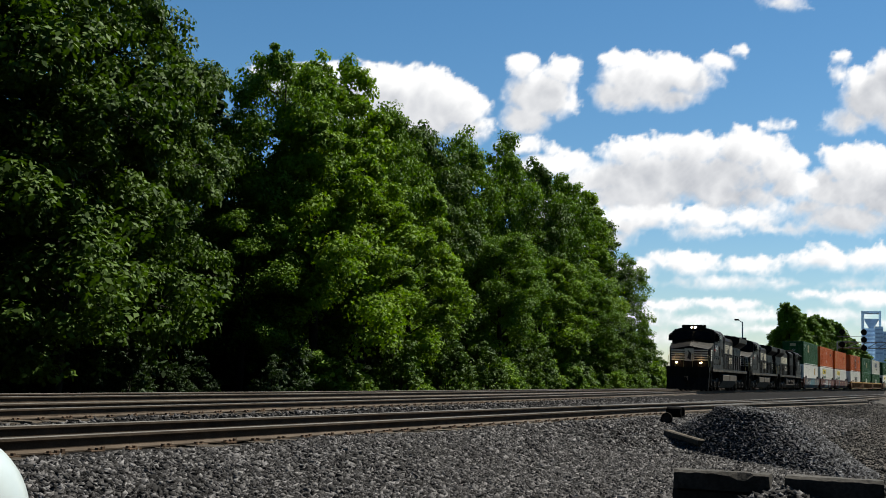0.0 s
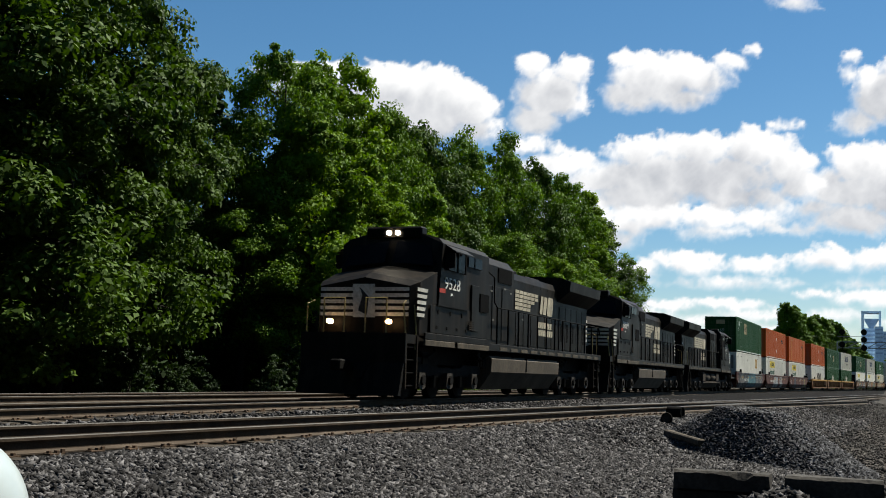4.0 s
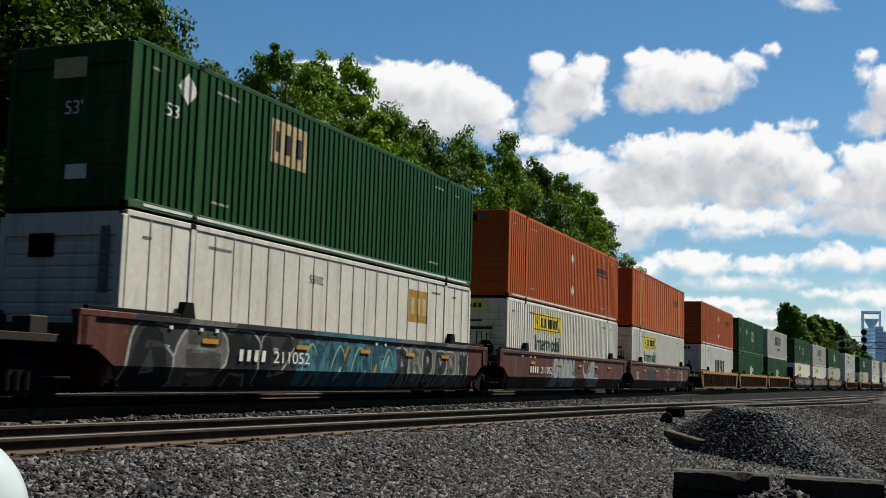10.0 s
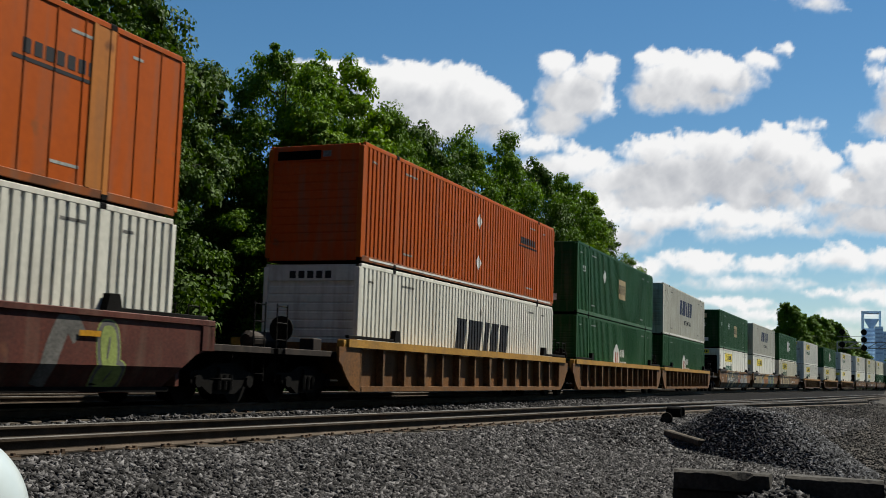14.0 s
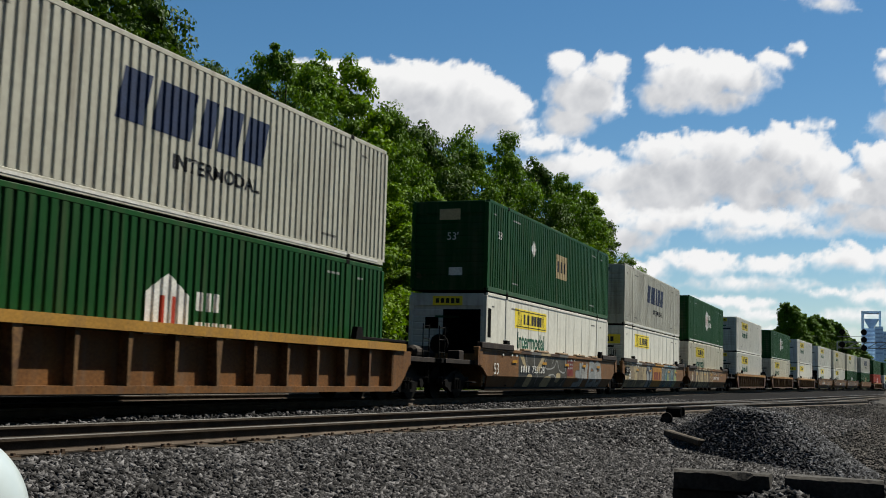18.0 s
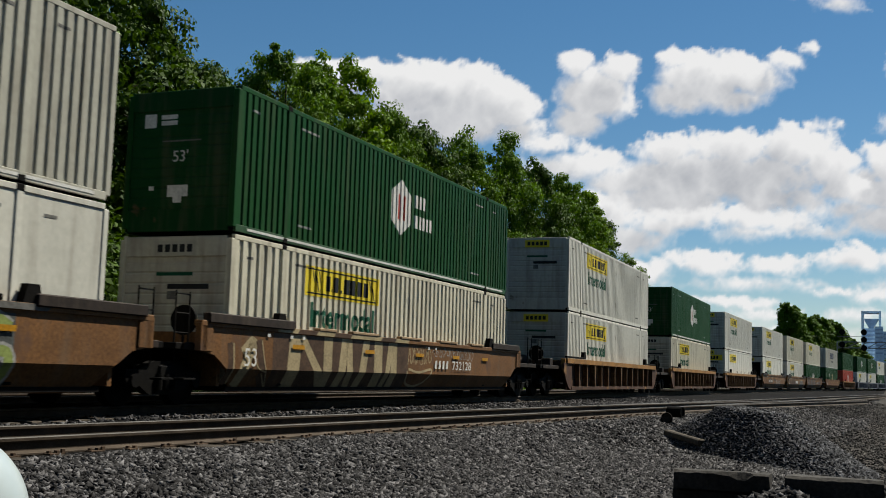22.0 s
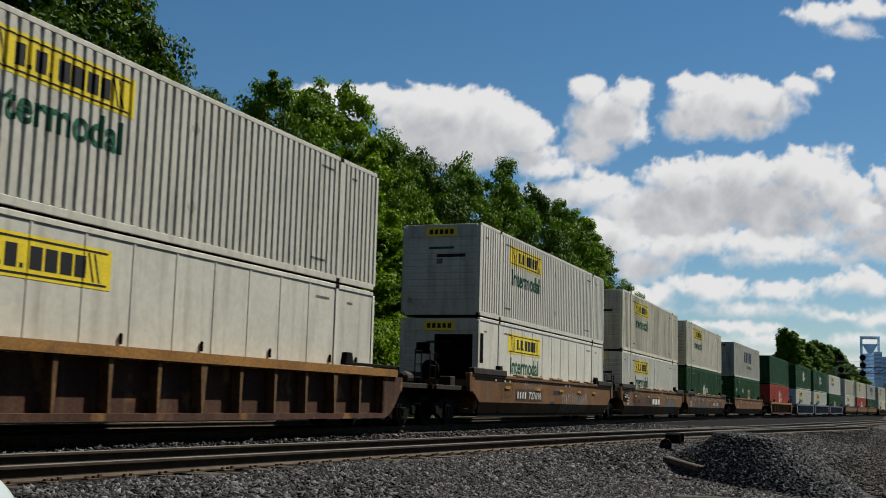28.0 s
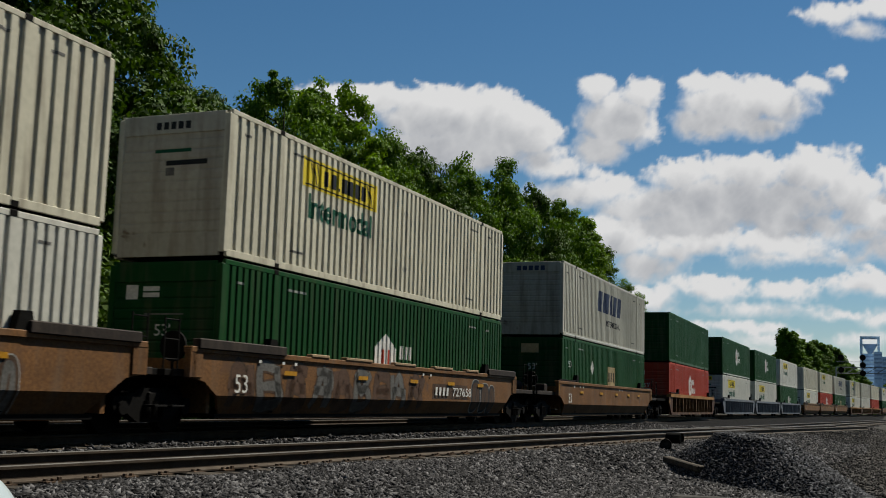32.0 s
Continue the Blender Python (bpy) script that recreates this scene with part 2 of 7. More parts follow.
def ground_z(x, y):
    """The lie of the land: ballast under the tracks, a shoulder falling towards the camera, the lot."""
    s, m = siding_y(x), main_y(x)
    z = -0.19
    if y < s:
        z -= 0.34 * ease(1.35, 3.6, s - y)
    elif y < m:
        z -= 0.10 * ease(1.3, 2.0, y - s) * ease(1.3, 2.0, m - y)
    elif y > m + 5.6:
        z -= 0.35 * ease(5.6, 8.5, y - m)
    z += 0.05 * (noise.noise((x * 0.35, y * 0.35, 0)))
    return z


def axis(lo, hi, near_lo, near_hi, fine, grow=1.35):
    out, step, v = [], fine, near_lo
    while v < near_hi:
        out.append(v)
        v += fine
    while v < hi:
        out.append(v)
        step *= grow
        v += step
    out.append(hi)
    step, v = fine * grow, near_lo - fine
    while v > lo:
        out.append(v)
        step *= grow
        v -= step
    return sorted(out + [lo])


gx, gy = axis(-2500, 2500, 2, 62, 0.4), axis(-2500, 2500, -3, 22, 0.25)
gv = [(x, y, ground_z(x, y)) for x in gx for y in gy]
k = len(gy)
gf = [(i * k + j, (i + 1) * k + j, (i + 1) * k + j + 1, i * k + j + 1) for i in range(len(gx) - 1) for j in range(k - 1)]
ground_mesh = mesh_of("ground", gv, gf, (GRAVEL, DUST, EARTH), True)
for f in ground_mesh.polygons:
    x, y, _ = f.center
    rim = noise.noise((x * 0.4, y * 0.7, 9)) * 0.5
    if x > 15.0 and y < 0.75 + rim:
        f.material_index = 1
    elif y > main_y(x) + 6.6 + rim or abs(x) > 400 or y < -60:
        f.material_index = 2
ground = tagged(new("ground", ground_mesh), "grey crushed-stone ground falling away from the tracks", "ground", kind="structure")


def rail_profile():
    return [(-0.07, -0.165), (0.07, -0.165), (0.07, -0.15), (0.012, -0.125), (0.010, -0.045), (0.036, -0.034), (0.036, -0.008),
            (0.026, 0.0), (-0.026, 0.0), (-0.036, -0.008), (-0.036, -0.034), (-0.010, -0.045), (-0.012, -0.125), (-0.07, -0.15)]


def rail(name, line, off, xs, parent):
    prof = rail_profile()
    n, verts, faces = len(prof), [], []
    for x in xs:
        y = line(x) + off
        verts += [(x, y + a, b) for a, b in prof]
    for i in range(len(xs) - 1):
        for j in range(n):
            faces.append((i * n + j, i * n + (j + 1) % n, (i + 1) * n + (j + 1) % n, (i + 1) * n + j))
    me = mesh_of(name, verts, faces, (RAIL_SIDE, RAIL_TOP))
    for f in me.polygons:
        f.material_index = 1 if f.index % n in (7, 6, 8) else 0
    return part(name, me, None, parent)


XS_LONG = [-400, -200, -100, -60, -30, -10] + [float(v) for v in range(-4, 130, 2)] + [float(v) for v in range(130, 420, 6)]
tracks = {}
for name, line, label in (("main_track", main_y, "main railway track with polished rails on brown wooden ties"),
                          ("second_track", lambda x: main_y(x) + 4.2, "second railway track close to the woods with dull rails"),
                          ("siding_track", siding_y, "rusty siding track on old wooden ties in grey ballast")):
    tracks[name] = empty(name, label, "railway track", "tracks", "structure")
    for off in (0.755, -0.755):
        rail("rail", line, off, XS_LONG, tracks[name])


def tie_mesh(seed):
    r = random.Random(seed)
    bm = one_box(-0.11, 0.11, -1.3, 1.3, -0.35, -0.172, 0.012)
    for v in bm.verts:
        v.co += Vector((r.uniform(-1, 1), r.uniform(-1, 1), r.uniform(-1, 1))) * 0.008
    return to_mesh("tie", bm, TIE)


def plate_mesh():
    bm = one_box(-0.09, 0.09, -0.16, 0.16, -0.172, -0.158)
    for sx, sy in ((-0.05, -0.095), (0.05, -0.095), (-0.05, 0.095), (0.05, 0.095)):
        box(bm, sx - 0.012, sx + 0.012, sy - 0.02, sy + 0.02, -0.16, -0.135)
    return to_mesh("tie_plate", bm, PLATE)


def anchor_mesh():
    bm = one_box(0.12, 0.15, -0.09, 0.09, -0.19, -0.15)
    box(bm, 0.115, 0.155, -0.10, -0.075, -0.175, -0.125)
    return to_mesh("rail_anchor", bm, PLATE)


TIES, PLATES, ANCHOR = [tie_mesh(i) for i in range(4)], plate_mesh(), anchor_mesh()
rr = random.Random(5)
for name, line, a, b in (("main_track", main_y, 8.0, 78.0), ("siding_track", siding_y, 5.0, 62.0)):
    x, i = a, 0
    while x < b:
        y = line(x)
        turn = math.degrees(math.atan2(line(x + 1) - y, 1))
        part("tie", TIES[i % 4], None, tracks[name], at=pose(x, y + rr.uniform(-0.06, 0.06), rr.uniform(-0.012, 0.006), 0, 0, turn + rr.uniform(-0.8, 0.8)))
        if x < 52:
            for off in (-0.755, 0.755):
                part("tie_plate", PLATES, None, tracks[name], at=pose(x, y + off, 0, 0, 0, turn))
                if rr.random() < 0.6:
                    part("rail_anchor", ANCHOR, None, tracks[name], at=pose(x, y + off, 0, 0, 0, turn))
        x += 0.53 + rr.uniform(-0.02, 0.02)
        i += 1


# ties past the near stretch, joined
def far_ties(line, a, b):
    bm, x = bmesh.new(), a
    while x < b:
        y = line(x)
        box(bm, x - 0.11, x + 0.11, y - 1.3, y + 1.3, -0.35, -0.172)
        x += 0.53
    return bm


for name, line, a, b in (("main_track", main_y, 78.0, 260.0), ("second_track", lambda x: main_y(x) + 4.2, 6.0, 120.0), ("siding_track", siding_y, 62.0, 120.0)):
    tagged(part("distant_ties", far_ties(line, a, b), TIE, tracks[name]), kind="stuff")


def stones(name, n, spread, size, mat, seed, label):
    """Loose crushed stones: chipped blocks lying on the ground. spread gives x, y, z of n places."""
    g = np.random.default_rng(seed)
    at = spread(g, n)
    n = len(at)
    corner = np.array([(1, 0, 0), (-1, 0, 0), (0, 1, 0), (0, -1, 0), (0, 0, 1), (0, 0, -1)], float) * 0.80
    v = corner[None] * g.uniform(0.75, 1.1, (n, 6, 1)) + g.uniform(-0.26, 0.26, (n, 6, 3))
    v = v * (g.uniform(0.6, 1.4, (n, 1, 3)) * np.array([1.1, 0.95, 0.62]) * size * g.uniform(0.45, 1.55, (n, 1, 1)))
    yaw = g.uniform(0, math.pi, n)  # flat chips, mostly lying on their broad side
    q = np.stack([np.cos(yaw), g.normal(0, 0.30, n), g.normal(0, 0.30, n), np.sin(yaw)], -1)
    q /= np.linalg.norm(q, axis=1, keepdims=True)
    w, x, y, z = q.T
    rot = np.stack([np.stack([1 - 2 * (y * y + z * z), 2 * (x * y - z * w), 2 * (x * z + y * w)], -1),
                    np.stack([2 * (x * y + z * w), 1 - 2 * (x * x + z * z), 2 * (y * z - x * w)], -1),
                    np.stack([2 * (x * z - y * w), 2 * (y * z + x * w), 1 - 2 * (x * x + y * y)], -1)], -2)
    v = np.einsum("nij,nkj->nki", rot, v) + at[:, None]
    side = np.array([(0, 2, 4), (2, 1, 4), (1, 3, 4), (3, 0, 4), (2, 0, 5), (1, 2, 5), (3, 1, 5), (0, 3, 5)])
    f = (side[None] + 6 * np.arange(n)[:, None, None]).reshape(-1, 3)
    return tagged(new(name, fast_mesh(name, v.reshape(-1, 3), f, mat)), label, "gravel", kind="stuff")


def over(x0, x1, keep, bias=1.0, lift=0.012):
    """Places on the ground between x0 and x1, nearer ones denser, where keep(x, y) gives a y range."""
    def spread(g, n):
        x = x0 + (x1 - x0) * g.random(n) ** bias
        out = []
        for a in x:
            lo, hi = keep(a)
            y = g.uniform(lo, hi)
            if 0.93 * a + 0.37 * y < 7.6:  # the strip by the lens stays bare
                continue
            if 0.55 < abs(y - siding_y(a)) < 0.86 or 0.6 < abs(y - main_y(a)) < 0.86:
                continue
            low = -0.045 if abs(y - siding_y(a)) < 1.3 or abs(y - main_y(a)) < 1.35 else 0.0
            out.append((a, y, ground_z(a, y) + lift + low))
        return np.array(out)
    return spread


stones("ballast", 180000, over(6.0, 18, lambda x: (0.2 if x < 12 else 0.9, siding_y(x) + 1.2), 1.0), 0.038, STONE, 1, "grey crushed ballast stones sloping down from the siding")
stones("ballast", 56000, over(18, 46, lambda x: (max(siding_y(x) - 5.2, 0.6), siding_y(x) + 1.2), 1.4), 0.050, STONE, 2, "grey crushed ballast stones beside the siding")
stones("ballast", 34000, over(8, 60, lambda x: (siding_y(x) + 1.2, main_y(x) + 1.5), 1.3), 0.055, STONE, 3, "grey ballast stones between the two tracks")


def heap_place(p, q):
    """From along and across the heap to x, y."""
    return PILE[0] + p * PILE_WAY[0] - q * PILE_WAY[1], PILE[1] + p * PILE_WAY[1] + q * PILE_WAY[0]


def heap(g, n):
    a, r = g.uniform(0, 2 * math.pi, n), np.sqrt(g.random(n)) * 1.03
    x, y = heap_place(np.cos(a) * r * PILE[2], np.sin(a) * r * PILE[3] * np.where(np.sin(a) > 0, 0.74, 1.0))
    return np.stack([x, y, [heap_z(i, j) + 0.01 for i, j in zip(x, y)]], -1)


def heap_z(x, y):
    dx, dy = x - PILE[0], y - PILE[1]
    p, q = dx * PILE_WAY[0] + dy * PILE_WAY[1], -dx * PILE_WAY[1] + dy * PILE_WAY[0]
    r = math.hypot(p / PILE[2], q / PILE[3] / (0.74 if q > 0 else 1.0))
    top = min(1.15 * PILE[4] * max(0.0, 1 - r ** 1.1), 0.72 + 0.02 * p) * (1 + 0.16 * noise.noise((x * 0.9, y * 0.9, 4)))
    return ground_z(x, y) + top


hv, hf, hn = [], [], 34
for i in range(hn):
    for j in range(hn):
        x, y = heap_place((i / (hn - 1) - 0.5) * 10.2, (j / (hn - 1) - 0.5) * 3.2)
        hv.append((x, y, heap_z(x, y) - 0.02))
        if i and j:
            hf.append(((i - 1) * hn + j - 1, i * hn + j - 1, i * hn + j, (i - 1) * hn + j))
gravel_heap = tagged(new("gravel_heap", mesh_of("gravel_heap", hv, hf, DARK_STONE)), "heap of dark grey crushed stone beside the tracks", "gravel heap")
loose = stones("loose_stone_cover", 50000, heap, 0.042, DARK_STONE, 7, "loose dark stones")
loose.parent = gravel_heap
del loose["category"]
stones("lot_gravel", 40000, lambda g, n: np.array([(x, y, ground_z(x, y) + 0.004) for x, y in zip(13 + 60 * g.random(n) ** 1.4, g.uniform(-3.0, 3.4, n)) if not (x < 16 and y > 0.9)]), 0.042, DUST_STONE, 15, "fine dusty gravel of the lot beside the heap")
# ---------------------------------------------------------------- trees
def leaves_mesh(name, centers, radii, per, size, mat, seed, hang=0.3, flat=0.62):
    """Many small leaf blades in clumps round the given centres, their faces turned up and outwards."""
    g = np.random.default_rng(seed)
    n = len(centers) * per
    d = g.normal(size=(n, 3))
    d /= np.linalg.norm(d, axis=1, keepdims=True)
    r = np.repeat(np.asarray(radii), per)[:, None] * g.random((n, 1)) ** 0.4
    at = np.repeat(np.asarray(centers), per, 0) + d * r * np.array([1.0, 1.0, flat])
    up = d * 0.75 + g.normal(size=(n, 3)) * 0.40 + np.array([0, 0, 0.6])
    up /= np.linalg.norm(up, axis=1, keepdims=True)
    a = np.cross(up, g.normal(size=(n, 3)))
    a /= np.linalg.norm(a, axis=1, keepdims=True)
    b = np.cross(up, a)
    s = size * g.uniform(0.55, 1.35, (n, 1))
    drop = np.array([0, 0, -hang]) * s
    v = np.stack([at - a * s * 0.75, at + b * s * 0.5, at + a * s * 0.8 + drop, at - b * s * 0.5], 1)
    return fast_mesh(name, v.reshape(-1, 3), np.arange(n * 4).reshape(-1, 4), mat)


def build_tree(name, height, width, bare, seed, mat, label, leaf=0.115, boughs=22, clumps=19, per=110, spire=0.0):
    """A tapered trunk with limbs; each limb ends in a bough, a drooping shelf of leaf clumps lit on top and open below."""
    r = random.Random(seed)
    tree = empty(name, label, "tree", "woods")
    bm = bmesh.new()
    top = Vector((r.uniform(-0.4, 0.4), r.uniform(-0.4, 0.4), height * 0.9))
    trunk = [Vector((0, 0, -0.5)), Vector((r.uniform(-.15, .15), r.uniform(-.15, .15), height * 0.25)),
             Vector((top.x * 0.5 + r.uniform(-.3, .3), r.uniform(-.3, .3), height * 0.55)), top]
    thick = 0.011 * height + 0.06
    tube(bm, trunk, [thick * 1.25, thick, thick * 0.7, thick * 0.12], 9)
    centers, radii = [], []
    for i in range(boughs):
        u = ((i + r.uniform(0.2, 0.8)) / boughs) ** 0.85
        a = i * 2.399 + r.uniform(-0.4, 0.4)
        round_ = max(0.05, 1 - (abs(u - 0.38) / 0.66) ** 2.6) ** 0.5
        out = width * 0.5 * (round_ * (1 - spire) + spire * (1.05 - u)) * r.uniform(0.45, 0.84)
        rad = width * r.uniform(0.125, 0.215) * (1.05 - 0.25 * u)
        z = height * (bare + (0.965 - bare) * u) - rad * 0.3
        mid = Vector((math.cos(a) * out + top.x * u, math.sin(a) * out + top.y * u, z))
        root = trunk[1].lerp(trunk[2], min(max((z / height - 0.32) / 0.3, 0), 1)) if z < height * 0.6 else trunk[2].lerp(top, min((z / height - 0.6) / 0.35, 0.9))
        bend = root.lerp(mid, 0.55) + Vector((0, 0, 0.04 * height * r.random()))
        tube(bm, [root, bend, mid], [thick * 0.42 * (1.1 - u), thick * 0.26 * (1.1 - u), thick * 0.07], 6)
        away = Vector((math.cos(a), math.sin(a), 0))
        for k in range(clumps):
            d = (Vector((r.gauss(0, 1), r.gauss(0, 1), r.gauss(0, 0.75) + 0.38)).normalized() + away * 0.35).normalized()
            q = mid + d * rad * r.uniform(0.55, 1.25)
            q.z = mid.z + (q.z - mid.z) * 0.78 - 0.16 * rad * ((q - mid).dot(away) / rad) ** 2
            if q.z > height:
                q.z = height - r.random() * 0.5
            centers.append(tuple(q))
            radii.append(rad * r.uniform(0.32, 0.62))
            if k % 5 == 0:
                tube(bm, [mid, mid.lerp(q, 0.5) + Vector((0, 0, 0.08)), q], [thick * 0.1, thick * 0.06, 0.008], 4, False)
    part("trunk", bm, BARK, tree, "dark bark with spreading limbs", True)
    part("crown", leaves_mesh("crown", centers, radii, per, leaf, mat, seed), None, tree)
    return tree


def build_bush(name, height, width, seed, mat, label, leaf=0.09, clumps=70, per=70):
    r = random.Random(seed)
    bush = empty(name, label, "bush", "undergrowth")
    bm, centers, radii = bmesh.new(), [], []
    for i in range(clumps):
        a, f = r.uniform(0, 2 * math.pi), r.random()
        reach = width * 0.5 * math.sqrt(r.random()) * (1 - 0.55 * f)
        q = Vector((math.cos(a) * reach, math.sin(a) * reach, height * (0.06 + 0.9 * f) * (1 - 0.5 * reach / width) * r.uniform(0.8, 1.1)))
        centers.append(tuple(q))
        radii.append(r.uniform(0.16, 0.4) * width / 3)
        if i % 5 == 0:
            tube(bm, [Vector((q.x * 0.15, q.y * 0.15, -0.2)), q * 0.6, q], [0.03, 0.018, 0.006], 4, False)
    part("stem", bm, BARK, bush)
    part("leaves", leaves_mesh("leaves", centers, radii, per, leaf, mat, seed), None, bush)
    return bush


SPECIES = [
    build_tree("maple_tree", 14.0, 8.5, 0.24, 11, LEAF_A, "tall leafy green tree at the wood's edge"),
    build_tree("oak_tree", 13.0, 8.0, 0.12, 23, LEAF_B, "dense dark green broadleaf tree at the wood's edge", leaf=0.12, boughs=24),
    build_tree("young_tree", 12.0, 7.0, 0.22, 37, LEAF_C, "bright green young broadleaf tree beside the track"),
    build_tree("maple_tree", 13.0, 9.0, 0.30, 51, LEAF_A, "broad leafy tree with open gaps in its crown", clumps=16),
    build_tree("oak_tree", 14.0, 7.0, 0.26, 67, LEAF_C, "slender bright green tree among the woods"),
    build_tree("dark_tree", 14.0, 8.0, 0.12, 71, LEAF_D, "tree with the wood's shade put into its dark leaf colour", leaf=0.17, clumps=15, per=60),
    build_tree("poplar_tree", 15.0, 8.0, 0.05, 83, LEAF_A, "tall dense tree far down the line", leaf=0.26, clumps=16, per=60, boughs=34, spire=0.45),
]
SIZES = [(14.0, 8.5), (13.0, 8.0), (12.0, 7.0), (13.0, 9.0), (14.0, 7.0), (14.0, 8.0), (15.0, 8.0)]
BUSHES = [
    build_bush("bush", 2.2, 3.0, 5, LEAF_C, "bright green bush at the edge of the ballast"),
    build_bush("bush", 1.6, 2.6, 6, LEAF_A, "low leafy bush at the edge of the ballast"),
    build_bush("bush", 2.8, 3.0, 8, LEAF_B, "dark green shrub under the trees"),
    build_bush("bush", 2.8, 3.0, 9, LEAF_D, "undergrowth with the canopy's shade put into its dark leaf colour"),
    build_bush("shrub", 6.5, 5.2, 12, LEAF_B, "tall dense green shrub at the end of the wood", leaf=0.13, clumps=110, per=110),
]
used = set()


def plant(protos, kind, x, y, z, size, turn, wide=None):
    ob = protos[kind]
    m = pose(x, y, z, 0, 0, turn)
    if (id(protos), kind) in used:
        ob = copy_thing(ob, m)
    else:
        used.add((id(protos), kind))
        ob.matrix_basis = m
    wide = wide or size
    ob.scale = (wide, wide, size)
    return ob


def tree_at(x, y, top, kind, width=None, turn=0):
    h, w = SIZES[kind]
    plant(SPECIES, kind, x, y, -0.45, (top + 0.45) / h, turn, (width or w * (top + 0.45) / h) / w)


# the wood's edge along the far side, front row and those behind
for row in ((22.0, 22.8, 13.6, 1, 10.5, 0), (25.8, 22.2, 14.2, 1, 9.2, 40), (30.2, 23.2, 13.9, 1, 6.8, 100), (36.0, 25.6, 14.6, 1, 7.0, 10),
            (40.5, 23.6, 13.5, 0, 6.6, 200), (45.5, 24.0, 14.9, 4, 6.4, 60), (48.5, 23.4, 13.4, 3, 6.5, 150), (54.0, 25.0, 13.6, 1, 7.5, 20),
            (59.5, 25.2, 14.6, 1, 7.0, 80), (66.0, 26.0, 15.0, 0, 7.5, 250), (70.5, 25.2, 17.0, 3, 8.0, 300), (76.0, 24.6, 16.0, 1, 7.5, 120),
            (83.5, 24.6, 17.0, 0, 8.0, 170), (90.5, 24.6, 16.6, 4, 8.0, 220), (97.0, 24.2, 14.6, 1, 8.5, 30), (102.5, 23.8, 12.0, 3, 7.0, 75),
            (40.2, 21.6, 10.6, 2, 6.4, 140), (37.0, 23.0, 8.8, 0, 5.6, 320), (44.5, 21.8, 9.0, 4, 5.6, 70), (50.0, 21.8, 9.4, 2, 6.0, 230), (66.0, 22.4, 9.6, 0, 6.5, 15), (75.0, 22.4, 9.0, 4, 6.0, 190),
            (85.0, 22.4, 8.8, 0, 6.5, 95), (17.0, 22.2, 12.5, 1, 8.0, 310), (12.0, 23.0, 13.0, 0, 8.5, 160)):
    x, y, top, kind, wide, turn = row
    tree_at(x, y, top + (-1.8 if 33 < x < 38 else 0.7 if 39 < x < 60 else 0.4 if x > 60 else -0.5), kind, wide * (0.88 if x < 38 else 1.0), turn)
# backing rows that close gaps in the wood, shade put into their leaf colour
for i, x in enumerate(range(14, 112, 9)):
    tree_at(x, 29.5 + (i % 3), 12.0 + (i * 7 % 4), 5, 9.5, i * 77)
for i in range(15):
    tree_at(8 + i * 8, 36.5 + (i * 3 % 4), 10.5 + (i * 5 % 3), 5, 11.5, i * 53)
# bushes of kind 3 carry the canopy's shade in their leaf colour
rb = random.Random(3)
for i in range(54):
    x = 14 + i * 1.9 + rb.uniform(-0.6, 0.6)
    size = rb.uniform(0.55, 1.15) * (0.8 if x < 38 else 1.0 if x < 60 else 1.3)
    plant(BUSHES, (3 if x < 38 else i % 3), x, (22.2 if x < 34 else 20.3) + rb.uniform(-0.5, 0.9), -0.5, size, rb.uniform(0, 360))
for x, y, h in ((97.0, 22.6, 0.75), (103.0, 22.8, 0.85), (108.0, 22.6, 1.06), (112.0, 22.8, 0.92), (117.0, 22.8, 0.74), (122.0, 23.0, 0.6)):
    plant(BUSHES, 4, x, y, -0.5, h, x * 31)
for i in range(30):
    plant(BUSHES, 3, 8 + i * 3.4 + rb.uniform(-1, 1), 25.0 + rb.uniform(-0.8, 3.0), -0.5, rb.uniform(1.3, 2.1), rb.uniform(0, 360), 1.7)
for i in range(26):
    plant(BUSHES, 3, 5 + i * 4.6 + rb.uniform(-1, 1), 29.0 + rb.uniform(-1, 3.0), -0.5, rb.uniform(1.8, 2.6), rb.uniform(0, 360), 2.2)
# wood continued unseen past the camera; rows behind it added to block skylight
for i in range(11):
    tree_at(8.0 - i * 6.5, 23.5 + (i * 5 % 4), 12.5 + (i * 3 % 4), (0, 1, 5)[i % 3], 9.0, i * 61)
for i in range(13):
    tree_at(36.0 - i * 7.5, -16.0 - (i * 5 % 4), 18.0 + (i * 3 % 4), (5, 1, 5)[i % 3], 11.0, i * 47)
for i in range(6):
    tree_at(-48.0 - (i % 2) * 4, -14.0 + i * 4.0, 12.0 + i % 3, 5, 9.0, i * 83)
# trees far down the line
for x, y, top, kind, w in ((256.0, 19.6, 18.6, 6, 9.0), (262.0, 16.4, 16.5, 6, 9.0), (266.0, 22.6, 13.0, 6, 9.0), (270.0, 14.2, 13.5, 1, 8.0), (258.0, 18.0, 12.5, 1, 10.0),
                           (300.0, 16.0, 18.6, 6, 9.0), (304.0, 12.8, 17.6, 6, 9.0), (308.0, 9.6, 13.6, 6, 9.0), (300.0, 14.0, 11.0, 5, 11.0), (316.0, 7.4, 11.0, 6, 9.0),
                           (338.0, 8.6, 10.5, 5, 11.0), (345.0, 3.0, 8.0, 4, 12.0), (350.0, -2.5, 9.5, 2, 12.0), (352.0, -10.0, 10.0, 4, 14.0),
                           (270.0, 28.0, 8.0, 5, 11.0), (340.0, 30.0, 8.0, 5, 16.0), (330.0, 42.0, 7.0, 5, 16.0)):
    tree_at(x, y, top, kind, w, x)
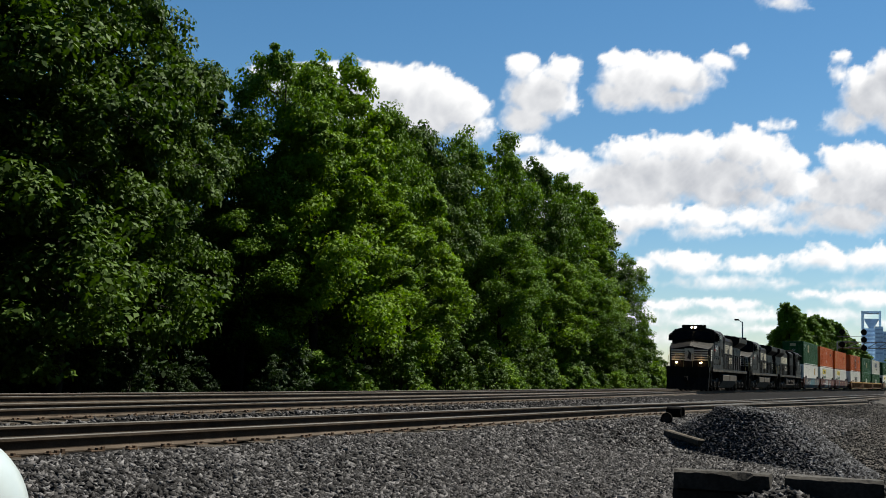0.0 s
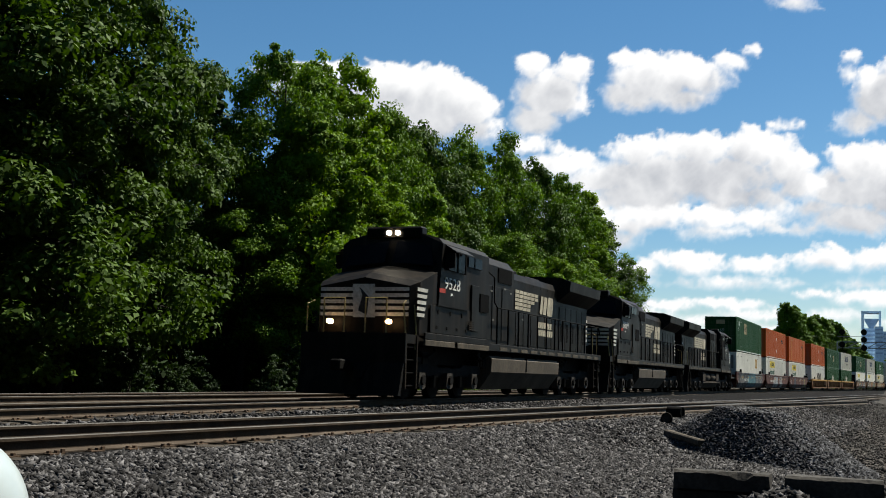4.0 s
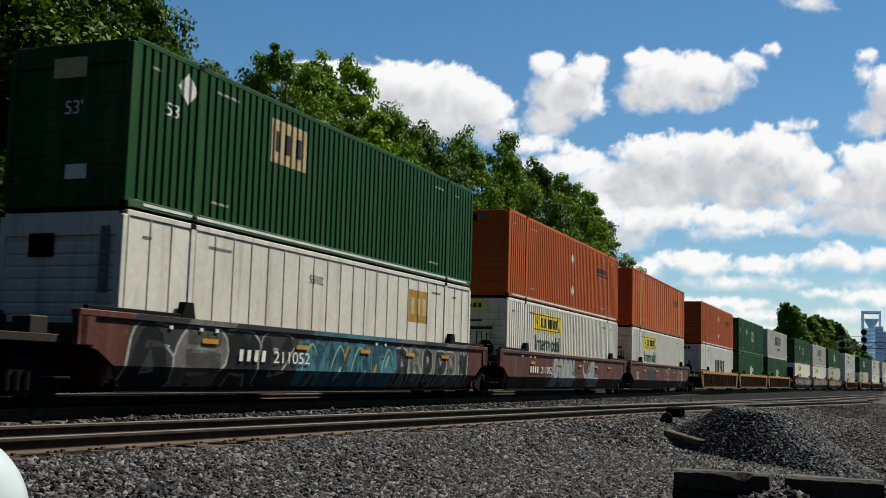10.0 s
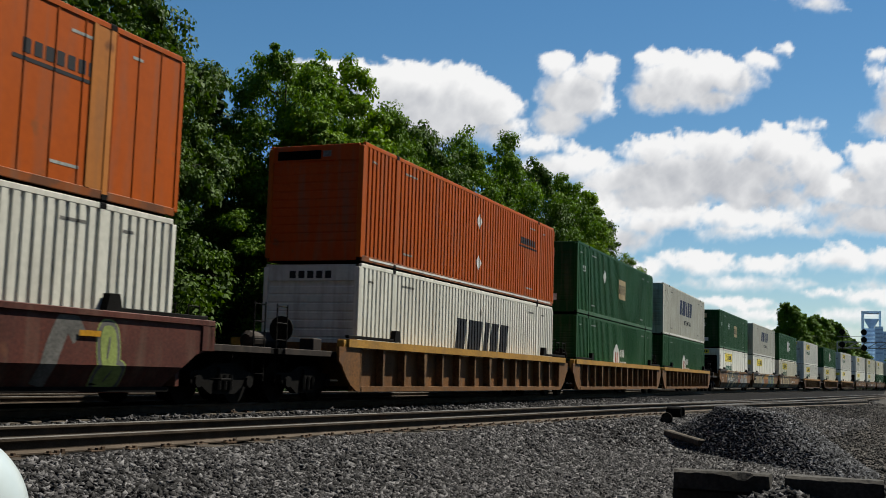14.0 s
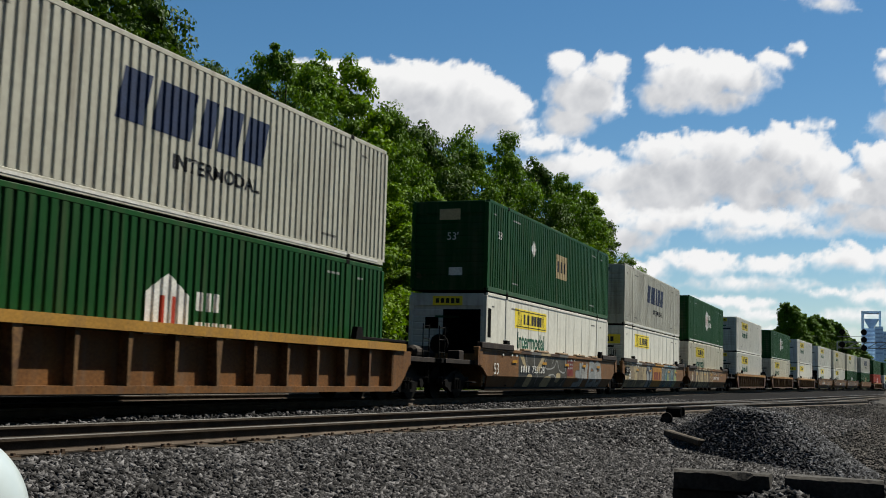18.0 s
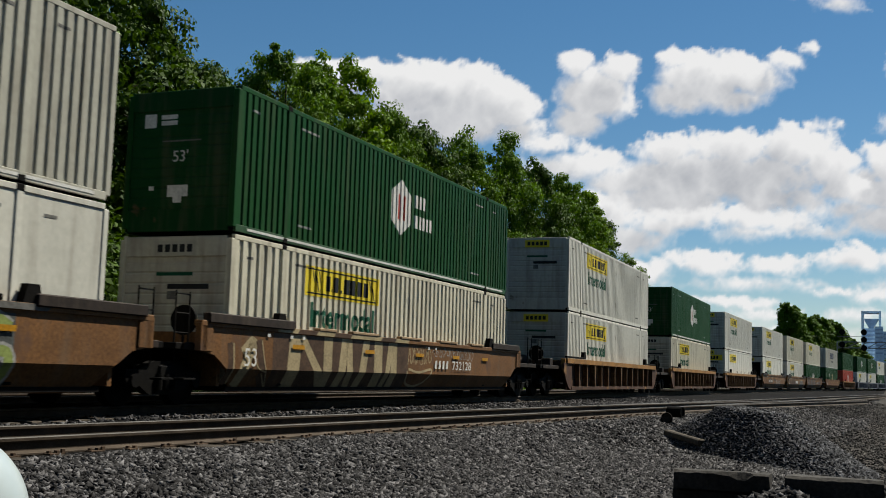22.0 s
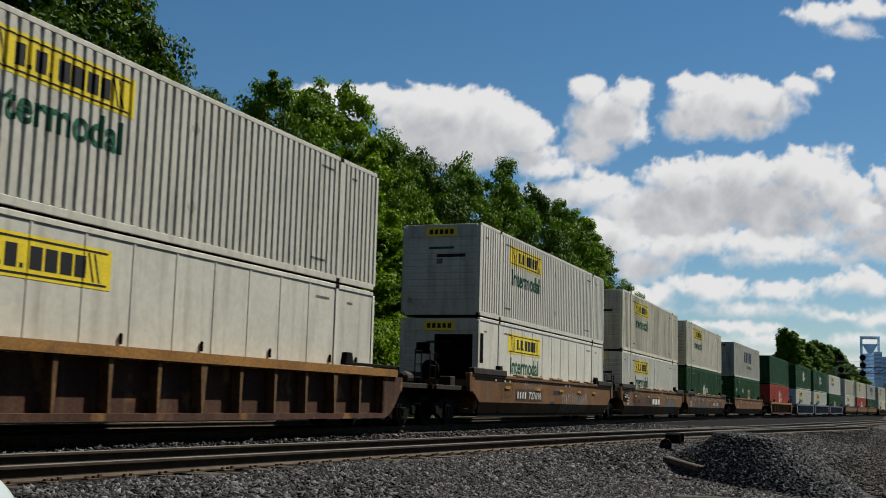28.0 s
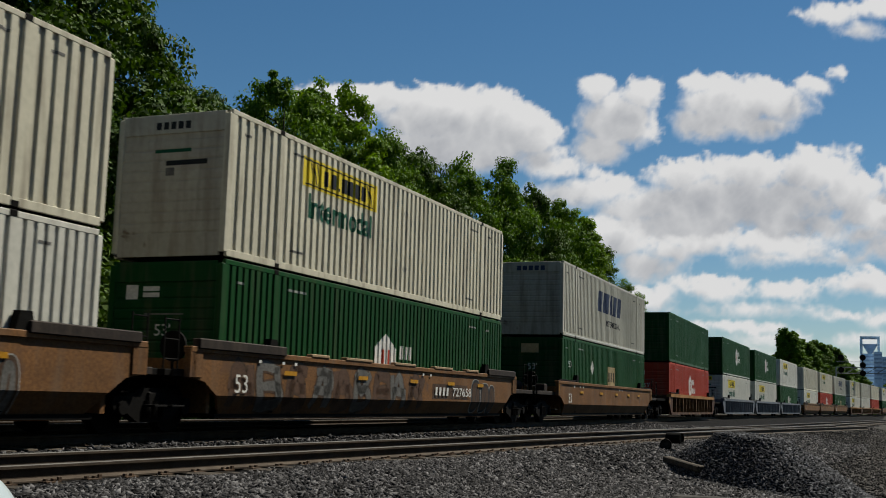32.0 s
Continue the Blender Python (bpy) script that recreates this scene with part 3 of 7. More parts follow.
for x, y, size in ((254.0, 19.0, 3.2), (257.0, 15.5, 3.4), (262.0, 20.5, 3.0), (266.0, 13.4, 2.8), (268.0, 17.0, 3.0), (296.0, 15.0, 3.6), (300.0, 11.6, 3.4),
                   (304.0, 8.4, 3.0), (312.0, 6.2, 2.8), (330.0, 7.6, 2.6), (336.0, 2.0, 2.4), (342.0, -3.0, 2.2)):
    plant(BUSHES, 2, x, y, -0.6, size, x * 7, size * 1.15)
for x, y, top, w in ((255.0, 17.4, 12.0, 8.0), (260.0, 20.6, 13.5, 8.5), (264.0, 14.8, 11.5, 8.0), (301.0, 10.4, 12.5, 9.0), (299.0, 17.6, 14.5, 9.0), (306.0, 14.4, 15.0, 9.0)):
    tree_at(x, y, top, 6, w, x * 5)
# ---------------------------------------------------------------- the train: containers
BOX_L, BOX_W, BOX_H = 16.154, 2.591, 2.896
POST = 1.98  # from each end to the lifting posts


def paint(name, color, rough=0.45, dirt=0.55, rust=None, rust_at=0.68):
    return material(name, color, rough + 0.1, spec=0.10, scale=0.9, fine=9, amount=0.10, bump=0.03, bump_fine=0.03, streak=dirt, rust=rust, rust_at=rust_at, per_thing=0.10)


RUST = (0.105, 0.04125, 0.01875)
GREEN = paint("green_container_paint", (0.0045, 0.048, 0.0075), dirt=0.25)
ORANGE = paint("orange_container_paint", (0.335, 0.062, 0.002), dirt=0.5, rust=(0.16, 0.06, 0.02), rust_at=0.66)
RED = paint("red_container_paint", (0.315, 0.0375, 0.01875), dirt=0.4)
WHITE = paint("white_container_paint", (0.52, 0.50, 0.43), dirt=0.42, rust=(0.2, 0.115, 0.066), rust_at=0.76)
CREAM = paint("weathered_white_paint", (0.53, 0.49, 0.375), dirt=0.75, rust=(0.205, 0.1066, 0.0574), rust_at=0.72)
GREY = paint("grey_container_paint", (0.376, 0.36, 0.296), dirt=0.6)
POST_TAN = paint("rubbed_orange_post_paint", (0.36, 0.13, 0.028), dirt=0.6, rust=(0.16, 0.06, 0.02), rust_at=0.6)
# bottom rails: paler green, rusty orange
RAIL_PAINT = {GREEN.name: paint("pale_green_rail_paint", (0.030, 0.075, 0.034), dirt=0.4), ORANGE.name: paint("rusty_orange_rail_paint", (0.20, 0.055, 0.012), dirt=0.6, rust=RUST, rust_at=0.5)}
# front-end paints: heavier grime, and most bases darkened to stand for the ends' shade
END_PAINT = {}
for plain, color, stain in ((GREEN, (0.004, 0.040, 0.009), 0.4), (ORANGE, (0.34, 0.050, 0.006), 0.75), (RED, (0.30, 0.036, 0.02), 0.5), (WHITE, (0.44, 0.43, 0.385), 0.55),
                            (CREAM, (0.40, 0.37, 0.30), 0.6), (GREY, (0.34, 0.325, 0.27), 0.85)):
    END_PAINT[plain.name] = paint("grimy_shaded_end_" + plain.name, color, 0.6, stain, (0.10, 0.055, 0.03), 0.66)
# near-black that stands in for the shade inside screens, slots and recesses
OPENING_SHADE = material("opening_shade_black", (0.0009, 0.0009, 0.000975), 0.9, spec=0.03, scale=6, fine=60, amount=0.4)
STEEL_DARK = material("dark_steel", (0.0062, 0.0053, 0.0045), 0.8, scale=4, fine=30, amount=0.4, spec=0.05)
YELLOW = material("yellow_sign", (0.74, 0.56, 0.03), 0.5, scale=2, fine=20, amount=0.15, bump=0, bump_fine=0.05, streak=0.2)
BLACK = material("black_lettering", (0.015, 0.015, 0.0165), 0.6, scale=3, fine=20, amount=0.2, bump=0, bump_fine=0)
SIGN_GREEN = material("green_lettering", (0.006, 0.075, 0.0375), 0.6, scale=3, fine=20, amount=0.2, bump=0, bump_fine=0)
PALE = material("pale_lettering", (0.62, 0.6, 0.55), 0.6, scale=3, fine=20, amount=0.25, bump=0, bump_fine=0)
DULL = material("dulled_stencil_paint", (0.30, 0.30, 0.27), 0.7, scale=3, fine=20, amount=0.4, bump=0, bump_fine=0)
NAVY = material("dark_blue_lettering", (0.0225, 0.03375, 0.075), 0.6, scale=3, fine=20, amount=0.25, bump=0, bump_fine=0)
REFLECT = material("amber_reflector", (0.435, 0.2025, 0.006), 0.5, scale=3, fine=20, amount=0.3, bump=0, bump_fine=0)
FADED = material("faded_stencil_ink", (0.15, 0.1425, 0.1275), 0.7, scale=3, fine=20, amount=0.4, bump=0, bump_fine=0)
BUFF = material("buff_marking", (0.4125, 0.315, 0.165), 0.6, scale=3, fine=20, amount=0.25, bump=0, bump_fine=0)
MAROON = material("maroon_car_paint", (0.07875, 0.02025, 0.012), 0.7, scale=0.8, fine=18, amount=0.4, streak=0.5, rust=RUST, rust_at=0.64)
TAN = material("tan_car_paint", (0.165, 0.074, 0.023), 0.7, scale=0.8, fine=18, amount=0.4, streak=0.6, rust=(0.09, 0.045, 0.0225), rust_at=0.6)
OCHRE = material("ochre_car_paint", (0.15, 0.06375, 0.0165), 0.7, scale=0.8, fine=18, amount=0.4, streak=0.6, rust=(0.09, 0.045, 0.0225), rust_at=0.6)
# yellowish rust of the brown cars' chord, lightened for the sun on it
CHORD = material("sunlit_rusty_chord_paint", (0.315, 0.15, 0.0375), 0.7, scale=0.8, fine=18, amount=0.4, streak=0.5, rust=(0.09, 0.045, 0.0225), rust_at=0.6)
OCHRE_BADGE = material("ochre_badge", (0.315, 0.165, 0.0225), 0.6, scale=3, fine=20, amount=0.25, bump=0, bump_fine=0)
GOLDEN = material("golden_ochre_chord_paint", (0.34, 0.175, 0.028), 0.7, scale=0.8, fine=18, amount=0.3, streak=0.5, rust=(0.12, 0.06, 0.03), rust_at=0.64)
DARK_PLATE = material("dark_rusty_plate", (0.0225, 0.015, 0.01125), 0.8, scale=2, fine=20, amount=0.4, streak=0.3)
FLAP = material("pale_tan_flap", (0.3, 0.2025, 0.1125), 0.7, scale=2, fine=20, amount=0.35, streak=0.5)
# rusty ribs, base lightened to stand for the sun on their edges
RIB = material("sunlit_rusty_rib_paint", (0.15, 0.07875, 0.03), 0.8, scale=1.5, fine=18, amount=0.45, streak=0.5, rust=(0.075, 0.0375, 0.01875), rust_at=0.55)
BROWN = material("rusty_brown_car_paint", (0.072, 0.031, 0.017), 0.8, scale=0.8, fine=18, amount=0.45, streak=0.5, rust=(0.18, 0.09, 0.03), rust_at=0.58)
SLATE = material("blue_grey_car_paint", (0.12, 0.135, 0.1575), 0.7, scale=0.8, fine=18, amount=0.4, streak=0.6, rust=RUST, rust_at=0.66)


def wave(x0, x1, pitch, depth, flat=0.52):
    """A corrugated line from x0 to x1: pairs of x and depth."""
    n = max(1, round((x1 - x0) / pitch))
    p, out = (x1 - x0) / n, []
    for i in range(n):
        a = x0 + i * p
        out += [(a, 0), (a + p * flat, 0), (a + p * (flat + 0.10), depth), (a + p * 0.90, depth)]
    return out + [(x1, 0)]


def sheet(bm, line, y, sign, z0, z1):
    a = [bm.verts.new((x, y + sign * d, z0)) for x, d in line]
    b = [bm.verts.new((x, y + sign * d, z1)) for x, d in line]
    for i in range(len(line) - 1):
        bm.faces.new((a[i], a[i + 1], b[i + 1], b[i]))


PROFILE, STYLE_OF, DRAPED = {}, {}, {}


def container_proto(style, mat, label):
    box_ = empty("container", label, "shipping container", "containers on the train")
    L, W, H = BOX_L, BOX_W, BOX_H
    w = W / 2
    z0, z1 = 0.16, H - 0.11
    pitch, depth = {"fine": (0.235, 0.030), "wide": (0.62, 0.022), "plate": (1.22, 0.0), "deep": (0.28, 0.036)}[style]
    profile = PROFILE[style] = [(0.0, -w), (0.119, -w)]
    for sign, y in ((1, -w), (-1, w)):
        for a, b in ((0.12, POST - 0.06), (POST + 0.06, L - POST - 0.06), (L - POST + 0.06, L - 0.12)):
            bm = bmesh.new()
            n = max(1, round((b - a) / pitch))
            line = []
            for i in range(n):
                x = a + (b - a) * i / n
                if style == "plate":
                    line += ([(x, 0.016)] if i == 0 else [(x - 0.03, 0.016), (x - 0.027, 0.006), (x + 0.027, 0.006), (x + 0.03, 0.016)])
                elif style == "wide":
                    line += [(x, 0.016), (x + 0.03, 0.016), (x + 0.036, 0.002), (x + 0.056, 0.002), (x + 0.062, 0.016)]
            if style in ("plate", "wide"):
                line = line + [(b, line[0][1])]
                sheet(bm, line, y, sign, z0, z1)
            else:
                line = [(q, d + 0.004) for q, d in wave(a, b, pitch, depth, 0.5 if style == "deep" else 0.58)]
                sheet(bm, line, y, sign, z0, z1)
            if sign > 0:
                profile += [(q, y + d) for q, d in line]
                if b < L - 1:
                    profile += [(b + 0.001, y - 0.006), (b + 0.119, y - 0.006)]
            part("side_panel", bm, mat, box_)
    grimy = END_PAINT[mat.name]
    rows = [(0.055, z0 + 0.30)]
    for i in range(9):  # shallow level swages across the recessed panel
        za = z0 + 0.34 + (z1 - z0 - 0.78) * i / 9
        rows += [(0.055, za), (0.038, za + 0.03), (0.038, za + 0.17), (0.055, za + 0.20)]
    rows.append((0.055, z1 - 0.32))
    bm = bmesh.new()
    lines = [[bm.verts.new((x, y, z)) for y in (-w + 0.13, w - 0.13)] for x, z in rows]
    for p, q in zip(lines, lines[1:]):
        bm.faces.new((p[0], p[1], q[1], q[0]))
    part("front_end", bm, grimy, box_)
    part("front_header", one_box(0.012, 0.07, -w + 0.125, w - 0.125, z1 - 0.33, z1 + 0.06, 0.008), grimy, box_)
    part("front_sill", one_box(0.012, 0.07, -w + 0.125, w - 0.125, z0 - 0.13, z0 + 0.31, 0.008), grimy, box_)
    bm = bmesh.new()
    for s in (-1, 1):
        box(bm, L - 0.06, L - 0.02, min(0.01 * s, (w - 0.12) * s), max(0.01 * s, (w - 0.12) * s), z0, z1, 0.008)
    part("door_end", bm, mat, box_)
    bm = bmesh.new()
    sheet_line = wave(0.1, L - 0.1, 0.5, 0.015)
    a = [bm.verts.new((x, -w + 0.05, H - 0.03 + d)) for x, d in sheet_line]
    b = [bm.verts.new((x, w - 0.05, H - 0.03 + d)) for x, d in sheet_line]
    for i in range(len(a) - 1):
        bm.faces.new((a[i], a[i + 1], b[i + 1], b[i]))
    part("roof", bm, mat, box_)
    part("floor", one_box(0.05, L - 0.05, -w + 0.06, w - 0.06, 0.05, 0.13), STEEL_DARK, box_)
    for y in (-w, w):
        part("top_rail", one_box(0.1, L - 0.1, y - 0.035 * (y > 0) * 2, y + 0.035 * (y < 0) * 2, H - 0.11, H - 0.012, 0.008), mat, box_)
        bm = one_box(0.1, L - 0.1, y - 0.06 * (y > 0), y + 0.06 * (y < 0), 0.02, 0.16, 0.008)
        part("bottom_rail", bm, RAIL_PAINT.get(mat.name, mat), box_)
        for x in (0, L):
            x0, x1 = (0, 0.13) if x == 0 else (L - 0.13, L)
            part("corner_post", one_box(x0, x1, min(y, y * 0.9), max(y, y * 0.9), 0.1, H - 0.1, 0.012), mat, box_)
        for x in (POST, L - POST):
            if style == "wide" and mat is ORANGE:  # paler twin posts
                side = 0.42 if x < L / 2 else -0.42
                part("twin_post", one_box(x + side - 0.06, x + side + 0.06, y - 0.05 * (y > 0) - 0.004 * (y < 0), y + 0.05 * (y < 0) + 0.004 * (y > 0), 0.15, H - 0.1, 0.01), POST_TAN, box_, "paler rubbed post")
                part("post_plate", one_box(*sorted((x + side * 0.16, x + side * 0.86)), y - 0.05 * (y > 0) + 0.006 * (y < 0), y + 0.05 * (y < 0) - 0.006 * (y > 0), 0.15, H - 0.1), POST_TAN, box_)
            part("lifting_post", one_box(x - 0.075, x + 0.075, y - 0.07 * (y > 0) - 0.006 * (y < 0), y + 0.07 * (y < 0) + 0.006 * (y > 0), 0.02, H - 0.005, 0.012), POST_TAN if style == "wide" and mat is ORANGE else mat, box_)
            for z in (0.0, H - 0.118):
                part("corner_casting", one_box(x - 0.089, x + 0.089, y - 0.16 * (y > 0) - 0.01 * (y < 0), y + 0.16 * (y < 0) + 0.01 * (y > 0), z, z + 0.118, 0.015), STEEL_DARK, box_)
    return box_


def drape(me_name, style, outline, mat, out):
    """A painted patch that lies on the near side's corrugations: an outline in x and z."""
    key = (style, tuple(outline), mat.name, out)
    if key not in DRAPED:
        bm = bmesh.new()
        bm.faces.new([bm.verts.new((x, 0, z)) for x, z in outline])
        DRAPED[key] = drape_cut(me_name, bm, style, mat, out)
    return DRAPED[key]


def drape_cut(me_name, bm, style, mat, out):
    xs, ys = [p[0] for p in PROFILE[style]], [p[1] for p in PROFILE[style]]
    lo, hi = min(v.co.x for v in bm.verts), max(v.co.x for v in bm.verts)
    for x in xs:
        if lo < x < hi:
            bmesh.ops.bisect_plane(bm, geom=bm.verts[:] + bm.edges[:] + bm.faces[:], plane_co=(x, 0, 0), plane_no=(1, 0, 0))
    for v in bm.verts:
        v.co.y = float(np.interp(v.co.x, xs, ys)) - 0.004 - out
    return to_mesh(me_name, bm, mat)


def decal(parent, name, x0, x1, z0, z1, mat, label="", out=0.0):
    """A painted mark on a container's near side."""
    return part(name, drape(name, STYLE_OF[parent.name], [(x0, z0), (x1, z0), (x1, z1), (x0, z1)], mat, out), None, parent, label)


def end_decal(parent, name, y0, y1, z0, z1, mat, label="", out=0.0):
    x = (0.034 if z1 < BOX_H - 0.44 else 0.008) - out
    return part(name, mesh_of(name, [(x, y0, z0), (x, y1, z0), (x, y1, z1), (x, y0, z1)], [(0, 1, 2, 3)], mat), None, parent, label)


TEXTS = {}


def words(parent, name, text, x, y, z, size, mat, width=None, label="", turn=0, back=False):
    """Lettering on a side: x is its left edge as the camera reads it."""
    key = (text, mat.name)
    if key not in TEXTS:
        cu = bpy.data.curves.new("lettering", "FONT")
        cu.body, cu.size, cu.extrude, cu.offset = text, 1.0, 0.0, 0.022 if text.isalpha() else 0.0
        tmp = bpy.data.objects.new("lettering", cu)
        scene.collection.objects.link(tmp)
        dg = bpy.context.evaluated_depsgraph_get()
        me = bpy.data.meshes.new_from_object(tmp.evaluated_get(dg))
        bpy.data.objects.remove(tmp)
        me.materials.clear()
        me.materials.append(mat)
        TEXTS[key] = me, max(v.co.x for v in me.vertices)
    me, wide = TEXTS[key]
    sx = width / wide if width else size
    m = Matrix.Translation((x, y, z)) @ pose(0, 0, 0, 90, 0, turn) @ Matrix.Diagonal((sx, size, 1, 1))
    return part(name, me, None, parent, label, at=m)


def side_words(c, text, x, z, size, mat, width, label=""):
    """Lettering painted on a container's corrugated side."""
    style = STYLE_OF[c.name]
    key = (style, text, x, z, mat.name)
    if key not in DRAPED:
        tmp = words(c, "lettering", text, 0, 0, 0, size, mat, width)
        bm = bmesh.new()
        bm.from_mesh(tmp.data)
        wide = max(v.co.x for v in bm.verts)
        for v in bm.verts:
            v.co = Vector((x + v.co.x * width / wide, 0, z + v.co.y * size))
        bpy.data.objects.remove(tmp)
        DRAPED[key] = drape_cut("lettering", bm, style, mat, 0.002)
    return part("lettering", DRAPED[key], None, c, label)


SIDE = -BOX_W / 2 - 0.006


def end_words(c, text, y, z, size):
    """Lettering on the front end, read by one who looks along the train."""
    ob = words(c, "size_number", text, 0.01, y, z, size, PALE)
    ob.matrix_basis = Matrix.Translation((0.033, y, z)) @ pose(0, 0, 0, 90, 0, -90) @ Matrix.Diagonal((size, size, 1, 1))
    return ob



def marks(c, dark):
    """Small codes near the ends that cannot be read, as bars."""
    ink = DULL if dark else FADED
    for x, z, w in ((0.55, 2.45, 0.35), (2.5, 2.5, 1.1), (13.2, 2.5, 0.9), (14.7, 2.48, 0.4), (2.5, 0.42, 0.8), (12.9, 0.4, 0.9)):
        decal(c, "code_line", x, x + w * 0.7, z, z + 0.05, ink)


def hauler_sign(c, x, word=True):
    """Yellow name panel with black bars, over the green word."""
    decal(c, "name_panel", x, x + 3.7, 1.93, 2.58, YELLOW, "yellow name panel")
    for i, (a, w) in enumerate(((0.95, 0.2), (1.22, 0.07), (1.36, 0.24), (1.66, 0.07), (1.85, 0.27), (2.18, 0.27), (2.51, 0.27), (2.83, 0.25))):
        decal(c, "name_bar", x + a, x + a + w, 2.08, 2.42 if w > 0.1 else 2.15, BLACK, out=0.003)
    for z in (1.98, 2.5):
        decal(c, "name_rule", x + 0.1, x + 3.6, z, z + 0.03, BLACK, out=0.003)
    style = STYLE_OF[c.name]
    for a in (x + 0.32, x + 0.46, x + 0.60, x + 3.12, x + 3.26):
        part("name_rule", drape("name_rule", style, [(a + 0.14, 2.03), (a + 0.18, 2.03), (a + 0.04, 2.48), (a, 2.48)], BLACK, 0.003), None, c)
    if word:
        side_words(c, "Intermodal", x + 0.25, 1.28, 0.74, SIGN_GREEN, 3.2, "dark green word")
    end_decal(c, "end_panel", -0.5, 0.5, 2.47, 2.76, GREY if STYLE_OF[c.name] == "deep" else YELLOW)
    for i in range(5):
        end_decal(c, "end_mark", -0.4 + i * 0.17, -0.28 + i * 0.17, 2.54, 2.69, BLACK, out=0.003)
    end_decal(c, "end_word", -0.42, 0.42, 2.08, 2.15, SIGN_GREEN)
    end_decal(c, "end_mark", -0.8, 0.15, 1.82, 1.92, BLACK)
    end_decal(c, "end_mark", -0.05, 0.15, 1.62, 1.78, FADED)


def big_name(c, x, z=1.55, mat=None):
    """A block-lettered carrier name, as slanted bars."""
    for i, w in enumerate((0.5, 0.75, 0.28, 0.45, 0.5)):
        a, w = x + 1.62 * (0, 0.6, 1.45, 1.82, 2.36)[i], w * 1.5
        part("name_bar", drape("name_bar", STYLE_OF[c.name], [(a, z), (a + w, z), (a + w + 0.2, z + 0.9), (a + 0.2, z + 0.9)], mat or NAVY, 0.0), None, c)
    side_words(c, "INTERMODAL", x + 1.6, z - 0.55, 0.36, BLACK, 2.9, "black serif word")
    for i in range(5):
        end_decal(c, "end_mark", -0.55 + i * 0.24, -0.38 + i * 0.24, 2.52, 2.7, mat or NAVY)


def disc(parent, name, x, z, r, mat, sides=6, out=0.0):
    turn = 0 if sides == 4 else math.pi / 6
    ring = [(x + r * math.cos(turn + 2 * math.pi * i / sides), z + r * math.sin(turn + 2 * math.pi * i / sides)) for i in range(sides)]
    return part(name, drape(name, STYLE_OF[parent.name], ring, mat, out), None, parent)


def hexagon_mark(c, x, z):
    disc(c, "badge", x, z, 0.72, PALE)
    for dx in (-0.2, 0.12):
        decal(c, "badge_bar", x + dx, x + dx + 0.11, z - 0.32, z + 0.32, RED, out=0.003)
    for row, ws in ((0.12, (0.3, 0.22, 0.24)), (-0.42, (0.32, 0.18, 0.24, 0.2, 0.24))):
        a = x + 0.85
        for w in ws:
            decal(c, "name_bar", a, a + w * 0.7, z + row, z + row + 0.34, PALE)
            a += w + 0.02
    end_decal(c, "end_badge", 0.62, 0.9, 2.12, 2.4, PALE)
    for z in (2.28, 2.16):
        end_decal(c, "end_mark", 0.12, 0.5, z, z + 0.09, PALE)
    end_decal(c, "end_rule", -0.45, 0.45, 1.82, 1.85, FADED)
    end_words(c, "53'", 0.2, 1.42, 0.32)
    for y0, y1, z0, z1 in ((0.6, 0.72, 0.86, 0.94), (-0.2, 0.28, 0.72, 0.95), (-0.06, 0.14, 0.6, 0.72)):
        end_decal(c, "end_label", y0, y1, z0, z1, PALE)


def square_mark(c, x, z):
    decal(c, "logo_panel", x, x + 1.45, z, z + 0.9, BUFF, "buff logo panel")
    for i, (a, w) in enumerate(((0.14, 0.3), (0.52, 0.34), (0.96, 0.36))):
        decal(c, "logo_bar", x + a + 0.04, x + a + w * 0.72, z + 0.24, z + 0.66, BLACK, out=0.003)
    disc(c, "placard", x - 2.9, z + 0.75, 0.3, PALE, 4)
    end_decal(c, "end_panel", -0.35, 0.35, 2.25, 2.6, BUFF)
    end_decal(c, "end_label", -0.45, 0.0, 0.5, 0.75, PALE)
    side_words(c, "53", 0.95, 1.75, 0.34, PALE, 0.4)
    end_words(c, "53'", 0.1, 1.62, 0.34)


STYLES = {"green": ("fine", GREEN, "dark green corrugated shipping container on a well car"),
          "orange": ("fine", ORANGE, "rust-streaked orange corrugated shipping container on a well car"),
          "orange_rib": ("wide", ORANGE, "orange shipping container with wide panels and double end posts"),
          "red": ("fine", RED, "red corrugated shipping container on a well car"),
          "white": ("fine", WHITE, "white corrugated shipping container on a well car"),
          "cream": ("deep", CREAM, "weathered off-white corrugated shipping container on a well car"),
          "plate": ("plate", WHITE, "smooth white plate-sided shipping container on a well car"),
          "grey": ("fine", GREY, "light grey corrugated shipping container on a well car")}
PROTOS = {}


